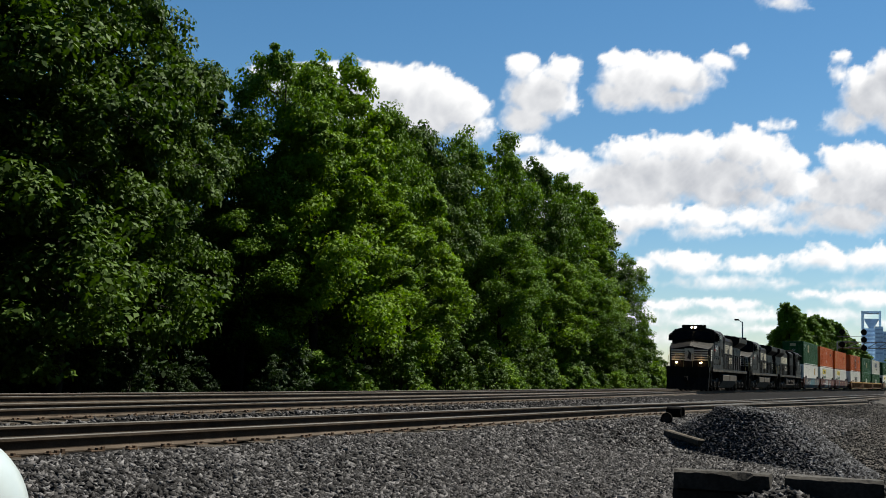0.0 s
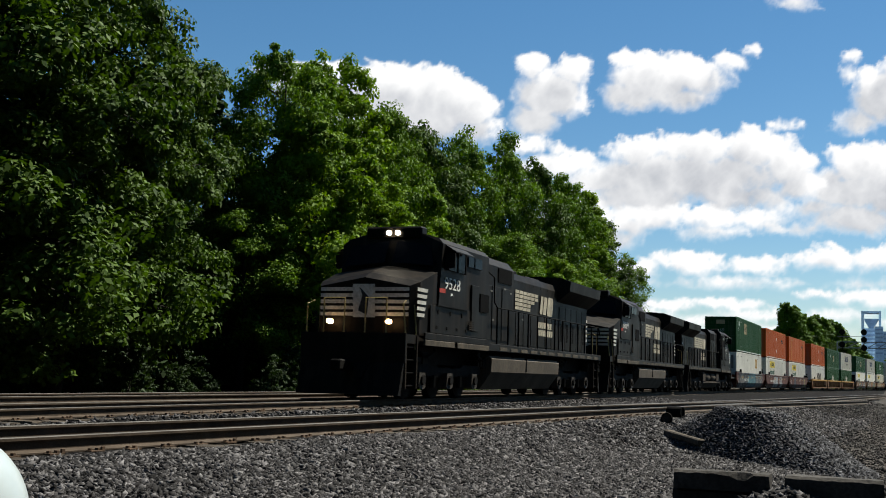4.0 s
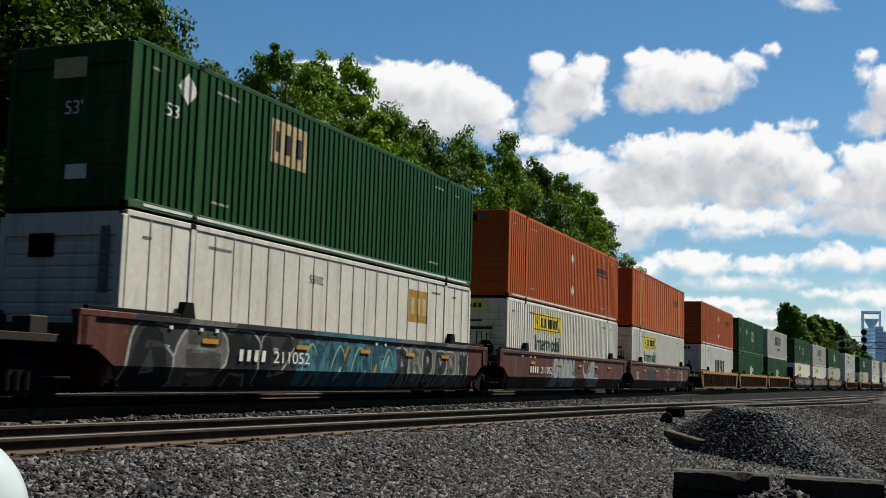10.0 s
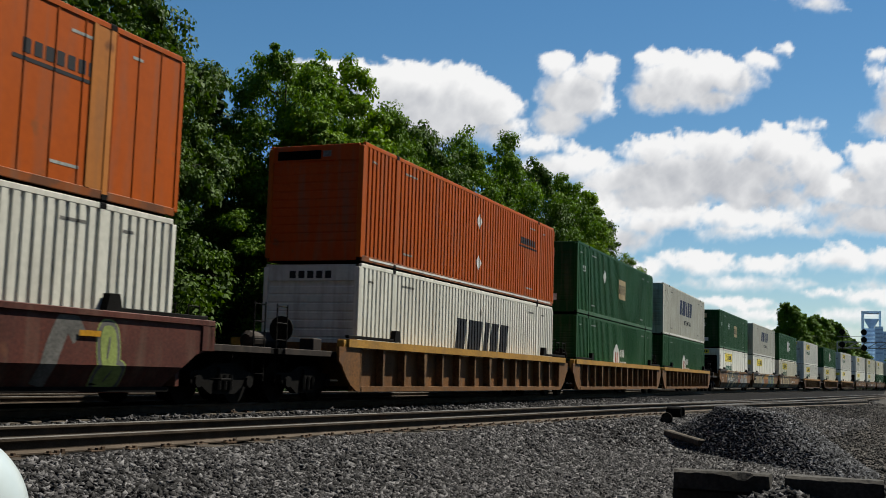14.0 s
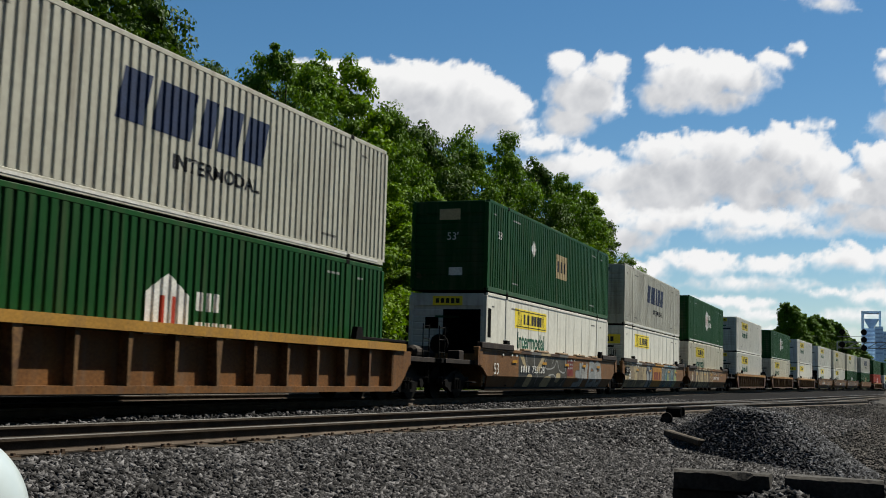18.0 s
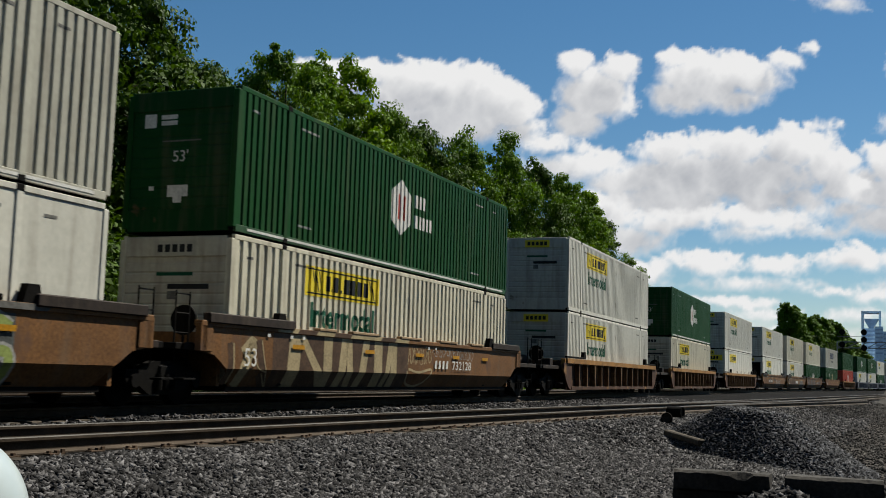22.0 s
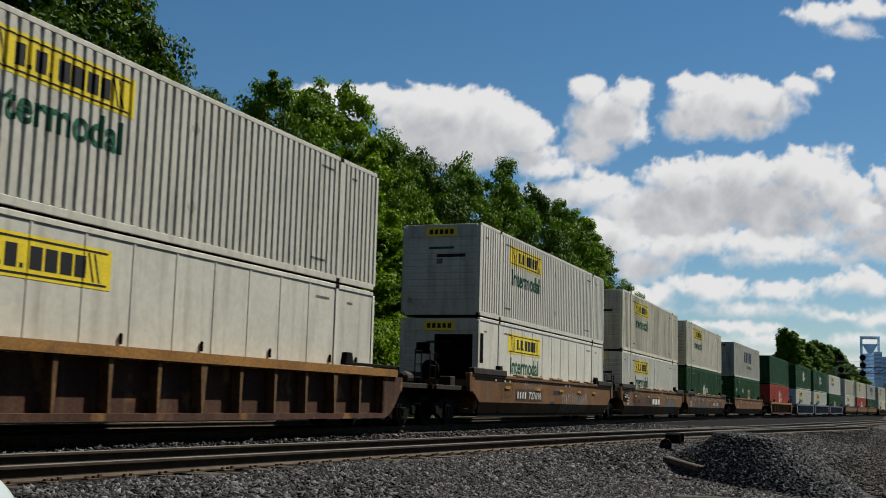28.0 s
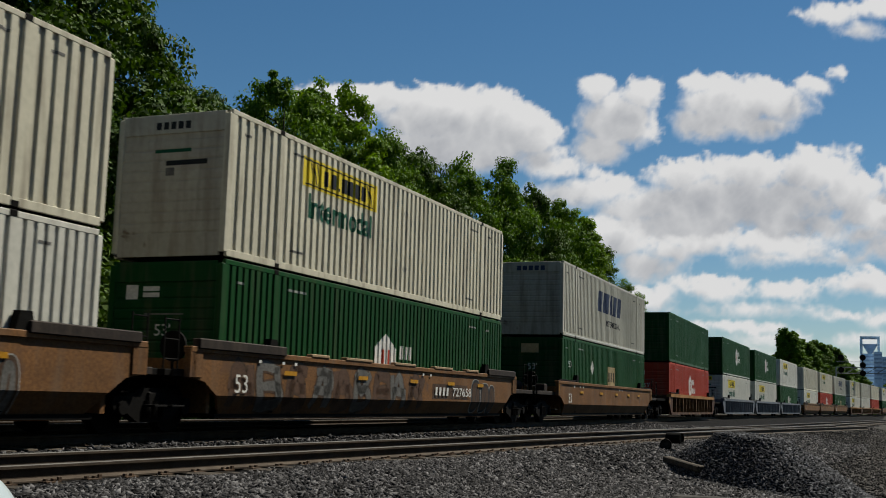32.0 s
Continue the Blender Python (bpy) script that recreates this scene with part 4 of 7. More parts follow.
def container(style, mark, u, base):
    if style not in PROTOS:
        PROTOS[style] = container_proto(*STYLES[style])
        PROTOS[style].matrix_basis = pose(0, 0, -60)
    c = copy_thing(PROTOS[style], pose(u, MAIN_Y, base))
    STYLE_OF[c.name] = STYLES[style][0]
    marks(c, style in ("green", "orange", "orange_rib", "red"))
    if mark == "hauler":
        hauler_sign(c, 2.9)
    elif mark == "hauler_far":
        hauler_sign(c, 2.6, False)
    elif mark == "name":
        big_name(c, 5.7, 1.42)
    elif mark == "name_low":
        big_name(c, 6.3, 1.05, BLACK)
    elif mark == "hexagon":
        hexagon_mark(c, 7.75, 1.62)
    elif mark == "hexagon_low":
        hexagon_mark(c, 7.4, 1.22)
    elif mark == "square":
        square_mark(c, 7.75, 1.1)
    elif mark == "square_fore":
        square_mark(c, 4.5, 1.6)
    elif mark == "square_end":
        side_words(c, "53/102", 6.35, 2.2, 0.26, BLACK, 0.62)
        decal(c, "logo_panel", 11.65, 12.92, 1.67, 2.5, OCHRE_BADGE, "buff logo panel")
        for a in (11.8, 12.2, 12.55):
            decal(c, "logo_bar", a, a + 0.22, 1.85, 2.3, BUFF, out=0.003)
    elif mark == "line":
        for i in range(7):
            decal(c, "name_bar", 12.2 + i * 0.24, 12.37 + i * 0.24, 1.9, 2.12, BLACK)
        decal(c, "name_bar", 12.0, 14.0, 1.78, 1.84, BLACK)
        if style == "orange_rib":
            disc(c, "placard", 1.3, 1.9, 0.22, FADED, 4)
            disc(c, "placard_face", 1.3, 1.9, 0.15, ORANGE, 4, 0.003)
        else:
            for z in (0.8, 2.06):
                disc(c, "placard", 8.1, z, 0.24, PALE, 4)
    if style == "plate_rib":
        end_decal(c, "end_vent", 0.1, 0.65, 2.1, 2.5, OPENING_SHADE, "black vent")
        end_decal(c, "end_mark", -1.05, -0.85, 1.5, 2.6, FADED)
    if style == "plate":  # a machinery recess in the end, and door hooks along the side
        if mark == "hauler":
            end_decal(c, "end_recess", -1.1, 0.15, 0.55, 2.35, OPENING_SHADE, "dark machinery recess")
            end_decal(c, "end_slot", 0.3, 0.75, 1.75, 2.1, OPENING_SHADE)
            for z0, z1 in ((0.45, 1.35), (1.5, 2.4)):
                decal(c, "side_slot", 0.2, 0.5, z0, z1, OPENING_SHADE, "dark slot")
        else:
            end_decal(c, "end_panel", -1.1, 1.1, 2.0, 2.43, YELLOW, "broad yellow name panel")
            for k in range(7):
                end_decal(c, "end_mark", -0.78 + k * 0.22, -0.63 + k * 0.22, 2.1, 2.33, BLACK, out=0.003)
        for x in (6.6, 8.9, 11.3, 13.9, 15.2):
            part("tie_hook", one_box(x, x + 0.06, -BOX_W / 2 - 0.03, -BOX_W / 2 + 0.01, 1.1, 1.28, 0.01), STEEL_DARK, c)
    if style == "green" and mark in ("hexagon", "hexagon_low", "square_fore") or style in ("grey", "orange"):
        vs, fs, y = [], [], -BOX_W / 2 - 0.006
        for i in range(26):
            a = 0.5 + i * 0.6
            k = len(vs)
            fs += [(k, k + 1, k + 2, k + 3)] + ([(k - 5, k, k + 3, k - 4)] if i else []) + [(k + 1, k + 4, k + 5, k + 2)]
            vs += [(a, y, 0.07), (a + 0.26, y, 0.07), (a + 0.26, y, 0.12), (a, y, 0.12), (a + 0.261, y, 0.07), (a + 0.261, y, 0.076)]
        part("reflector_strip", mesh_of("reflector_strip", vs, fs, PALE), None, c, "broken pale reflector strip")
    if style in ("orange", "orange_rib"):
        end_decal(c, "end_slot", -0.15, 1.05, 2.5, 2.72, OPENING_SHADE, "dark slot")
        end_decal(c, "end_label", -0.42, -0.2, 2.55, 2.7, FADED)
    if style in ("white", "cream"):  # placard holders and rust under the posts
        for z in (0.75, 2.2):
            disc(c, "placard_holder", 8.4, z, 0.14, GREY, 4)
    MOVING.append((c, u, BOX_L, base))
    return c


# ---------------------------------------------------------------- the train: well cars
def well_car(u, mat, ribbed, ahead, behind, label, place, low=0.36):
    """One unit: a well for a container at u, end platforms reaching ahead and behind, trucks under them."""
    car = empty("well_car", label, "railway car", "well cars of the train")
    L = BOX_L
    top = 1.52 if not ribbed else 1.42
    bot = 0.24
    for y in ((-1.54, 1.54) if ribbed else (-1.44, 1.44)):
        s = 1 if y < 0 else -1
        bm = bmesh.new()
        if ribbed:
            prism(bm, [(-0.9, top - 0.18), (-0.9, top), (L + 0.9, top), (L + 0.9, top - 0.18)], y - s * 0.02, y + s * 0.24)
            part("top_chord", bm, GOLDEN if mat is OCHRE else CHORD if mat is BROWN else mat, car)
            bm = bmesh.new()
            prism(bm, [(-0.15, bot), (-0.15, bot + 0.12), (L + 0.15, bot + 0.12), (L + 0.15, bot)], y, y + s * 0.22)
            part("bottom_chord", bm, mat, car)
            bm = bmesh.new()
            prism(bm, [(-0.4, bot), (-0.4, top - 0.2), (L + 0.4, top - 0.2), (L + 0.4, bot)], y + s * 0.205, y + s * 0.225)
            part("side_web", bm, mat, car)
            n = 14
            for i in range(n):
                x = -0.2 + (L + 0.4) * i / (n - 1)
                bm = bmesh.new()
                tall = i % 4 == 3
                prism(bm, [(x - 0.03, bot + 0.12), (x - 0.055 - 0.05 * tall, top - 0.18), (x + 0.055 + 0.05 * tall, top - 0.18), (x + 0.03, bot + 0.12)], y + s * (0.0 if tall else 0.02), y + s * 0.205)
                part("side_rib", bm, RIB if mat in (BROWN, OCHRE) else mat, car)
            for e in (-1, 1):
                arch = [(-0.15, top - 0.18), (-0.15, bot), (-0.22, bot)] + [(-0.22 - 0.95 * math.sin(a), bot + 0.62 - 0.62 * math.cos(a) ** 2 * 1.0) for a in (0.2, 0.5, 0.8, 1.1, 1.4)] + [(-1.3, 0.92), (-1.3, top - 0.18)]
                bm = bmesh.new()
                prism(bm, [((q if e < 0 else L - q), z) for q, z in arch], y + s * 0.02, y + s * 0.08)
                part("end_panel", bm, mat, car)
        else:
            prism(bm, [(-1.1, top), (-1.1, 1.0), (-0.6, 0.92), (-0.2, 0.68), (L + 0.2, 0.68), (L + 0.6, 0.92), (L + 1.1, 1.0), (L + 1.1, top)], y, y + s * 0.08)
            part("side_wall", bm, mat, car)
            part("top_chord", one_box(-1.1, L + 1.1, min(y - s * 0.035, y + s * 0.14), max(y - s * 0.035, y + s * 0.14), top - 0.09, top + 0.02, 0.012), mat, car)
            bm = bmesh.new()
            q = [bm.verts.new(c) for c in ((-0.2, y, 0.68), (L + 0.2, y, 0.68), (L - 0.25, y + s * 0.22, bot), (0.25, y + s * 0.22, bot))]
            k = [bm.verts.new(v.co + Vector((0, s * 0.05, 0))) for v in q]
            bm.faces.new(q)
            bm.faces.new(k[::-1])
            for i in range(4):
                bm.faces.new((q[i], k[i], k[(i + 1) % 4], q[(i + 1) % 4]))
            part("tucked_sill", bm, mat, car)
            part("end_box", one_box(-1.12, -0.72, min(y - s * 0.03, y + s * 0.1), max(y - s * 0.03, y + s * 0.1), 0.98, 1.5, 0.012), mat, car)
            part("end_box", one_box(L + 0.72, L + 1.12, min(y - s * 0.03, y + s * 0.1), max(y - s * 0.03, y + s * 0.1), 0.98, 1.5, 0.012), mat, car)
        for x0, x1 in ((-0.9, 1.7), (L - 1.7, L + 0.9)):
            if mat is TAN:
                part("guide_rail", one_box(x0, x1 + (0.5 if x0 < 0 else 0), min(y - s * 0.07, y + s * 0.1), max(y - s * 0.07, y + s * 0.1), top - 0.02, top + 0.17, 0.02), DARK_PLATE, car, "dark rusty guide plate")
            else:
                part("guide_rail", one_box(x0, x1, min(y, y + s * 0.1), max(y, y + s * 0.1), top + 0.02, top + 0.09, 0.01), STEEL_DARK, car)
        if mat is TAN and s > 0:
            for x0, x1 in ((3.3, 4.1), (4.9, 6.3), (7.6, 8.9), (10.2, 11.5), (12.6, 13.6)):
                part("guide_flap", one_box(x0, x1, y - 0.05, y + 0.1, top + 0.02, top + 0.085, 0.012), FLAP, car, "pale folded guide flap")
        for x in (1.75, L - 1.75):
            bm = bmesh.new()
            prism(bm, [(x - 0.2, top + 0.02), (x - 0.12, top + 0.3), (x + 0.12, top + 0.3), (x + 0.2, top + 0.02)], y - s * 0.02, y + s * 0.12)
            part("guide_block", bm, STEEL_DARK, car)
    part("well_floor", one_box(0.0, L, -1.3, 1.3, low - 0.1, low - 0.02), STEEL_DARK, car)
    for x0, x1, front in ((-ahead, -0.2, True), (L + 0.2, L + behind, False)):
        part("end_platform", one_box(x0, x1, -1.25, 1.25, 1.0, 1.12, 0.01), STEEL_DARK, car)
        part("centre_sill", one_box(x0, x1, -0.3, 0.3, 0.55, 1.0, 0.02), STEEL_DARK, car)
        part("bulkhead", one_box(x1 - 0.1 if front else x0, x1 if front else x0 + 0.1, -1.3, 1.3, 0.35, 1.35), mat, car)
        for y in (-1.1, 1.1):
            xe = x0 + 0.15 if front else x1 - 0.15
            bm = bmesh.new()
            for dx in (0, 0.42):
                xx = xe + (dx if front else -dx)
                tube(bm, [(xx, y, 0.45), (xx, y, 2.05)], 0.018, 5)
            for z in (0.6, 0.95, 1.3, 1.65, 2.0):
                tube(bm, [(xe, y, z), (xe + (0.42 if front else -0.42), y, z)], 0.014, 5)
            part("ladder", bm, STEEL_DARK, car)
    if u < 480:
        trim = GOLDEN if mat is OCHRE else CHORD if mat is BROWN else mat
        for x0, x1, way in ((-ahead + 0.2, -0.9, 1), (L + 0.9, L + behind - 0.2, -1)):
            part("platform_edge", one_box(x0, x1, -1.30, -1.255, 1.0, 1.13, 0.01), DARK_PLATE, car)
            xe = x1 - 0.16 if way > 0 else x0
            part("end_post", one_box(xe, xe + 0.16, -1.50 if ribbed else -1.47, -1.32, 0.98, top - 0.02, 0.015), trim, car)
            part("end_step", one_box(xe - way * 0.5, xe - way * 0.5 + 0.36, -1.46, -1.22, 0.46, 0.50, 0.008), STEEL_DARK, car)
        bm = bmesh.new()
        xb = -ahead + 0.75
        tube(bm, [(xb, -0.85, 1.55), (xb + 0.05, -0.85, 1.55)], 0.28, 18)
        tube(bm, [(xb + 0.02, -0.85, 1.1), (xb + 0.02, -0.85, 1.55)], 0.03, 6)
        part("brake_wheel", bm, STEEL_DARK, car)
        if place in ("first", "lone"):
            part("air_reservoir", tube_of([(-ahead + 0.9, 0.1, 1.32), (-ahead + 0.98, 0.1, 1.32), (-1.15, 0.1, 1.32), (-1.07, 0.1, 1.32)], [0.12, 0.2, 0.2, 0.12], 14), DARK_PLATE, car)
            part("valve_box", one_box(-1.75, -1.35, -1.1, -0.75, 1.12, 1.4, 0.02), DARK_PLATE, car)
    return car


ROLLING = []  # wheelsets: object, place in its truck, radius


def axle_set(k=1.0):
    bm = bmesh.new()
    for y in (-0.755, 0.755):
        s = 1 if y < 0 else -1
        tube(bm, [(0, y - s * 0.07, 0.44), (0, y + s * 0.06, 0.44)], 0.44, 20)
        tube(bm, [(0, y + s * 0.06, 0.44), (0, y + s * 0.09, 0.44)], 0.47, 20)
        tube(bm, [(0, y - s * 0.16, 0.44), (0, y - s * 0.07, 0.44)], 0.13, 10)
    tube(bm, [(0, -0.7, 0.44), (0, 0.7, 0.44)], 0.09, 8)
    for v in bm.verts:
        v.co.z -= 0.44
        v.co.x, v.co.z = v.co.x * k, v.co.z * k
    return to_mesh("wheelset", bm, STEEL_DARK)


def side_frame():
    bm = bmesh.new()
    prism(bm, [(-1.1, 0.52), (-1.05, 0.62), (-0.7, 0.64), (-0.32, 0.78), (0.32, 0.78), (0.7, 0.64), (1.05, 0.62), (1.1, 0.52), (1.02, 0.36),
               (0.72, 0.36), (0.42, 0.2), (-0.42, 0.2), (-0.72, 0.36), (-1.02, 0.36)], -0.08, 0.08)
    for x in (-0.87, 0.87):
        tube(bm, [(x, -0.14, 0.44), (x, -0.05, 0.44)], 0.12, 10)
    return to_mesh("side_frame", bm, STEEL_DARK)


AXLE, FRAME_SIDE = axle_set(), side_frame()


def springs_mesh():
    bm = bmesh.new()
    for x in (-0.2, 0, 0.2):
        tube(bm, [(x, 0, 0.28), (x, 0, 0.56)], 0.07, 8)
    return to_mesh("spring_nest", bm, STEEL_DARK)


SPRINGS = springs_mesh()


def truck(car, x):
    tr = part("truck", one_box(-0.2, 0.2, -1.15, 1.15, 0.48, 0.72, 0.03), STEEL_DARK, car, "dark four-wheeled truck", at=pose(x, 0, 0))
    for y in (-1.03, 1.03):
        part("side_frame", FRAME_SIDE, None, tr, at=pose(0, y, 0, 0, 0, 0 if y < 0 else 180))
        part("spring_nest", SPRINGS, None, tr, at=pose(0, y * 1.09, 0))
    for d in (-0.87, 0.87):
        ROLLING.append((part("wheelset", AXLE, None, tr, at=pose(d, 0, 0.44)), Vector((d, 0, 0.44)), 0.44))


BACK = {}  # how far each car sits back from its place in the list


def on_side(car, name, bm, mat, layer, label=""):
    """Paint laid on a smooth car's side, which tucks in below its fold."""
    bmesh.ops.bisect_plane(bm, geom=bm.verts[:] + bm.edges[:] + bm.faces[:], plane_co=(0, 0, 0.68), plane_no=(0, 0, 1))
    for v in bm.verts:
        v.co.z = min(max(v.co.z, 0.27), 1.425)
        v.co.x -= BACK.get(car.name, 0)
        v.co.y = -1.4405 - 0.0007 * layer + max(0, 0.68 - v.co.z) * 0.5
    return part(name, to_mesh(name, bm, mat), None, car, label)


def patch(car, outline, mat, layer, name="sprayed_shape"):
    bm = bmesh.new()
    bm.faces.new([bm.verts.new((x, 0, z)) for x, z in outline])
    bmesh.ops.triangulate(bm, faces=bm.faces[:])
    return on_side(car, name, bm, mat, layer)


def smooth_path(pts, steps=7):
    """Points on a rounded line through pts."""
    out = []
    for i in range(len(pts) - 1):
        p0, p1, p2, p3 = pts[max(i - 1, 0)], pts[i], pts[i + 1], pts[min(i + 2, len(pts) - 1)]
        for k in range(steps):
            f = k / steps
            out.append(tuple(0.5 * (2 * p1[a] + (p2[a] - p0[a]) * f + (2 * p0[a] - 5 * p1[a] + 4 * p2[a] - p3[a]) * f * f
                                    + (3 * p1[a] - p0[a] - 3 * p2[a] + p3[a]) * f ** 3) for a in (0, 1)))
    return out + [tuple(pts[-1][:2])]


def stroke(car, pts, wide, mat, layer, taper=False, name="sprayed_line"):
    """A sprayed ribbon along a rounded line."""
    path = smooth_path(pts)
    bm, n, rows = bmesh.new(), len(path), []
    for i, (x, z) in enumerate(path):
        (xa, za), (xb, zb) = path[max(i - 1, 0)], path[min(i + 1, n - 1)]
        d = math.hypot(xb - xa, zb - za) or 1
        w = wide * 0.5 * (math.sin(math.pi * (i + 0.4) / n) ** 0.7 if taper else 1)
        rows.append([bm.verts.new((x - (zb - za) / d * w * g, 0, z + (xb - xa) / d * w * g)) for g in (1, -1)])
    for a, b in zip(rows, rows[1:]):
        bm.faces.new((a[0], a[1], b[1], b[0]))
    return on_side(car, name, bm, mat, layer)


def ring(cx, cz, rx, rz, power=2.6, lean=0.0, n=22):
    out = []
    for i in range(n):
        a = 2 * math.pi * i / n
        c, q = math.cos(a), math.sin(a)
        x, z = abs(c) ** (2 / power) * (1 if c > 0 else -1), abs(q) ** (2 / power) * (1 if q > 0 else -1)
        out.append((cx + rx * x + lean * rz * z, cz + rz * z))
    return out


def bubble(car, spots, fill, line, halo, layer=1):
    """Swollen sprayed forms with dark rims and a pale edge: centre, half sizes and lean of each."""
    for k, mat in enumerate((halo, line, fill)):
        grow = (0.10, 0.075, 0.0)[k]
        for m, (cx, cz, rx, rz, lean) in enumerate(spots):
            patch(car, ring(cx, cz, rx + grow, rz + grow, 2.8, lean), mat, layer + k * 6 + m % 6)
    for m, (cx, cz, rx, rz, lean) in enumerate(spots):
        stroke(car, [(cx - rx * 0.2, cz - rz * 0.5), (cx - rx * 0.05, cz), (cx + rx * 0.15 + lean * rz * 0.5, cz + rz * 0.55)], 0.045, line, layer + 19, True)


def wild(car, x0, x1, z0, z1, base, fills, lines, seed, bold=0.16, steep=0.25, rims=(0.025, 0.05)):
    """A dense sprayed panel: a ground colour, broad crooked bands across it, thin flowing outlines on top; nothing that reads."""
    r = random.Random(seed)
    n = max(6, round((x1 - x0) * 2))
    if base:
        top = [(x0 + (x1 - x0) * i / n, z1 - r.uniform(0, 0.10)) for i in range(n, -1, -1)]
        low = [(x0 + (x1 - x0) * i / n, z0 + r.uniform(0, 0.05)) for i in range(n + 1)]
        patch(car, low + top, base, 1)
    count = max(3, round((x1 - x0) / 0.55))
    for i in range(count):
        cx = x0 + (x1 - x0) * (i + 0.5) / count
        tilt = r.uniform(-steep, steep)
        pts = [(cx - tilt, z0 + r.uniform(0, 0.12)), (cx + r.uniform(-0.16, 0.16), z0 + (z1 - z0) * 0.45), (cx + tilt, z1 - r.uniform(0.02, 0.15))]
        if i % 3 == 1:
            pts.append((cx + tilt + r.choice((-0.35, 0.35)), z1 - r.uniform(0.25, 0.5)))
        if i % 3 == 2:
            pts.insert(0, (cx - tilt + r.choice((-0.35, 0.35)), z0 + r.uniform(0.2, 0.4)))
        stroke(car, pts, bold * r.uniform(0.8, 1.9), fills[i % len(fills)], 2 + i % 4, False, "sprayed_shape")
        rim = [(x + bold * 0.6 + r.uniform(-0.05, 0.05), z) for x, z in pts]
        stroke(car, rim, r.uniform(*rims), lines[i % len(lines)], 7 + i % 3)
    for i in range(count // 2):
        cx, cz = r.uniform(x0 + 0.2, x1 - 0.2), r.uniform(z0 + 0.3, z1 - 0.2)
        stroke(car, [(cx - 0.35, cz + r.uniform(-.2, .2)), (cx - 0.1, cz + r.uniform(0, .25)), (cx + 0.1, cz - r.uniform(0, .2)), (cx + 0.4, cz + r.uniform(-.2, .2))], 0.03, lines[(i + 1) % len(lines)], 11)


FORMS = (((0, 0), (0.05, 1)), ((0, 1), (0.5, 0.45), (1, 1)), ((1, 0), (0.95, 1)), ((0, 0.55), (1, 0.45)), ((1, 0.9), (0.2, 1), (0, 0.5), (0.2, 0), (1, 0.12)),
         ((0, 0), (0.45, 1), (1, 0)), ((0, 0.95), (0.9, 0.9), (0.95, 0.5), (0.1, 0.45)), ((0.1, 0.5), (0.9, 0.5), (1, 0.1), (0, 0.02)))


def ribbon(bm, pts, wide):
    """A broad band along a rounded line, added to bm."""
    path = smooth_path(pts, 4)
    rows, n = [], len(path)
    for i, (x, z) in enumerate(path):
        (xa, za), (xb, zb) = path[max(i - 1, 0)], path[min(i + 1, n - 1)]
        d = math.hypot(xb - xa, zb - za) or 1
        w = wide * 0.5 * (0.8 + 0.35 * math.sin(3.1 * i / n))
        rows.append([bm.verts.new((x - (zb - za) / d * w * g, 0, z + (xb - xa) / d * w * g)) for g in (1, -1)])
    for a, b in zip(rows, rows[1:]):
        bm.faces.new((a[0], a[1], b[1], b[0]))


def piece(car, x0, x1, z0, z1, base, fill, line, seed, n=5, bold=0.26, rim=0.09):
    """A sprayed row of interlocking swollen forms with rims, on an optional ground; nothing that reads."""
    r = random.Random(seed)
    if base:
        k = max(6, round((x1 - x0) * 2))
        top = [(x0 + (x1 - x0) * i / k, z1 + 0.06 - r.uniform(0, 0.08)) for i in range(k, -1, -1)]
        low = [(x0 + (x1 - x0) * i / k, z0 - 0.05 + r.uniform(0, 0.05)) for i in range(k + 1)]
        patch(car, low + top, base, 1)
    wide = (x1 - x0) / n
    for i in range(n):
        a, w = x0 + wide * i + r.uniform(-0.06, 0.06), wide * r.uniform(0.82, 1.0)
        lean = r.uniform(-0.12, 0.16)
        forms = [[(a + 0.1 + (w - 0.2) * (u + r.uniform(-0.08, 0.08)) + lean * v, z0 + 0.06 + (z1 - z0 - 0.14) * v) for u, v in f] for f in r.sample(FORMS, 3)]
        for kind, more, color, layer in (("sprayed_rim", rim, line, 3 + i % 2 * 2), ("sprayed_shape", 0.0, fill[i % len(fill)], 4 + i % 2 * 2)):
            bm = bmesh.new()
            for f in forms:
                ribbon(bm, f, bold + more)
            on_side(car, kind, bm, color, layer)


def scribble(car, x0, x1, z0, z1, mat, seed, wide=0.02):
    """A thin hasty scrawl."""
    r = random.Random(seed)
    n = max(2, round((x1 - x0) / 0.3))
    for i in range(n):
        a, w = x0 + (x1 - x0) * i / n, (x1 - x0) / n
        stroke(car, [(a, r.uniform(z0, z1)), (a + w * 0.3, z1 - r.uniform(0, 0.1)), (a + w * 0.6, z0 + r.uniform(0, 0.1)), (a + w * 1.1, r.uniform(z0, z1)), (a + w * 0.7, z1)], wide, mat, 4)


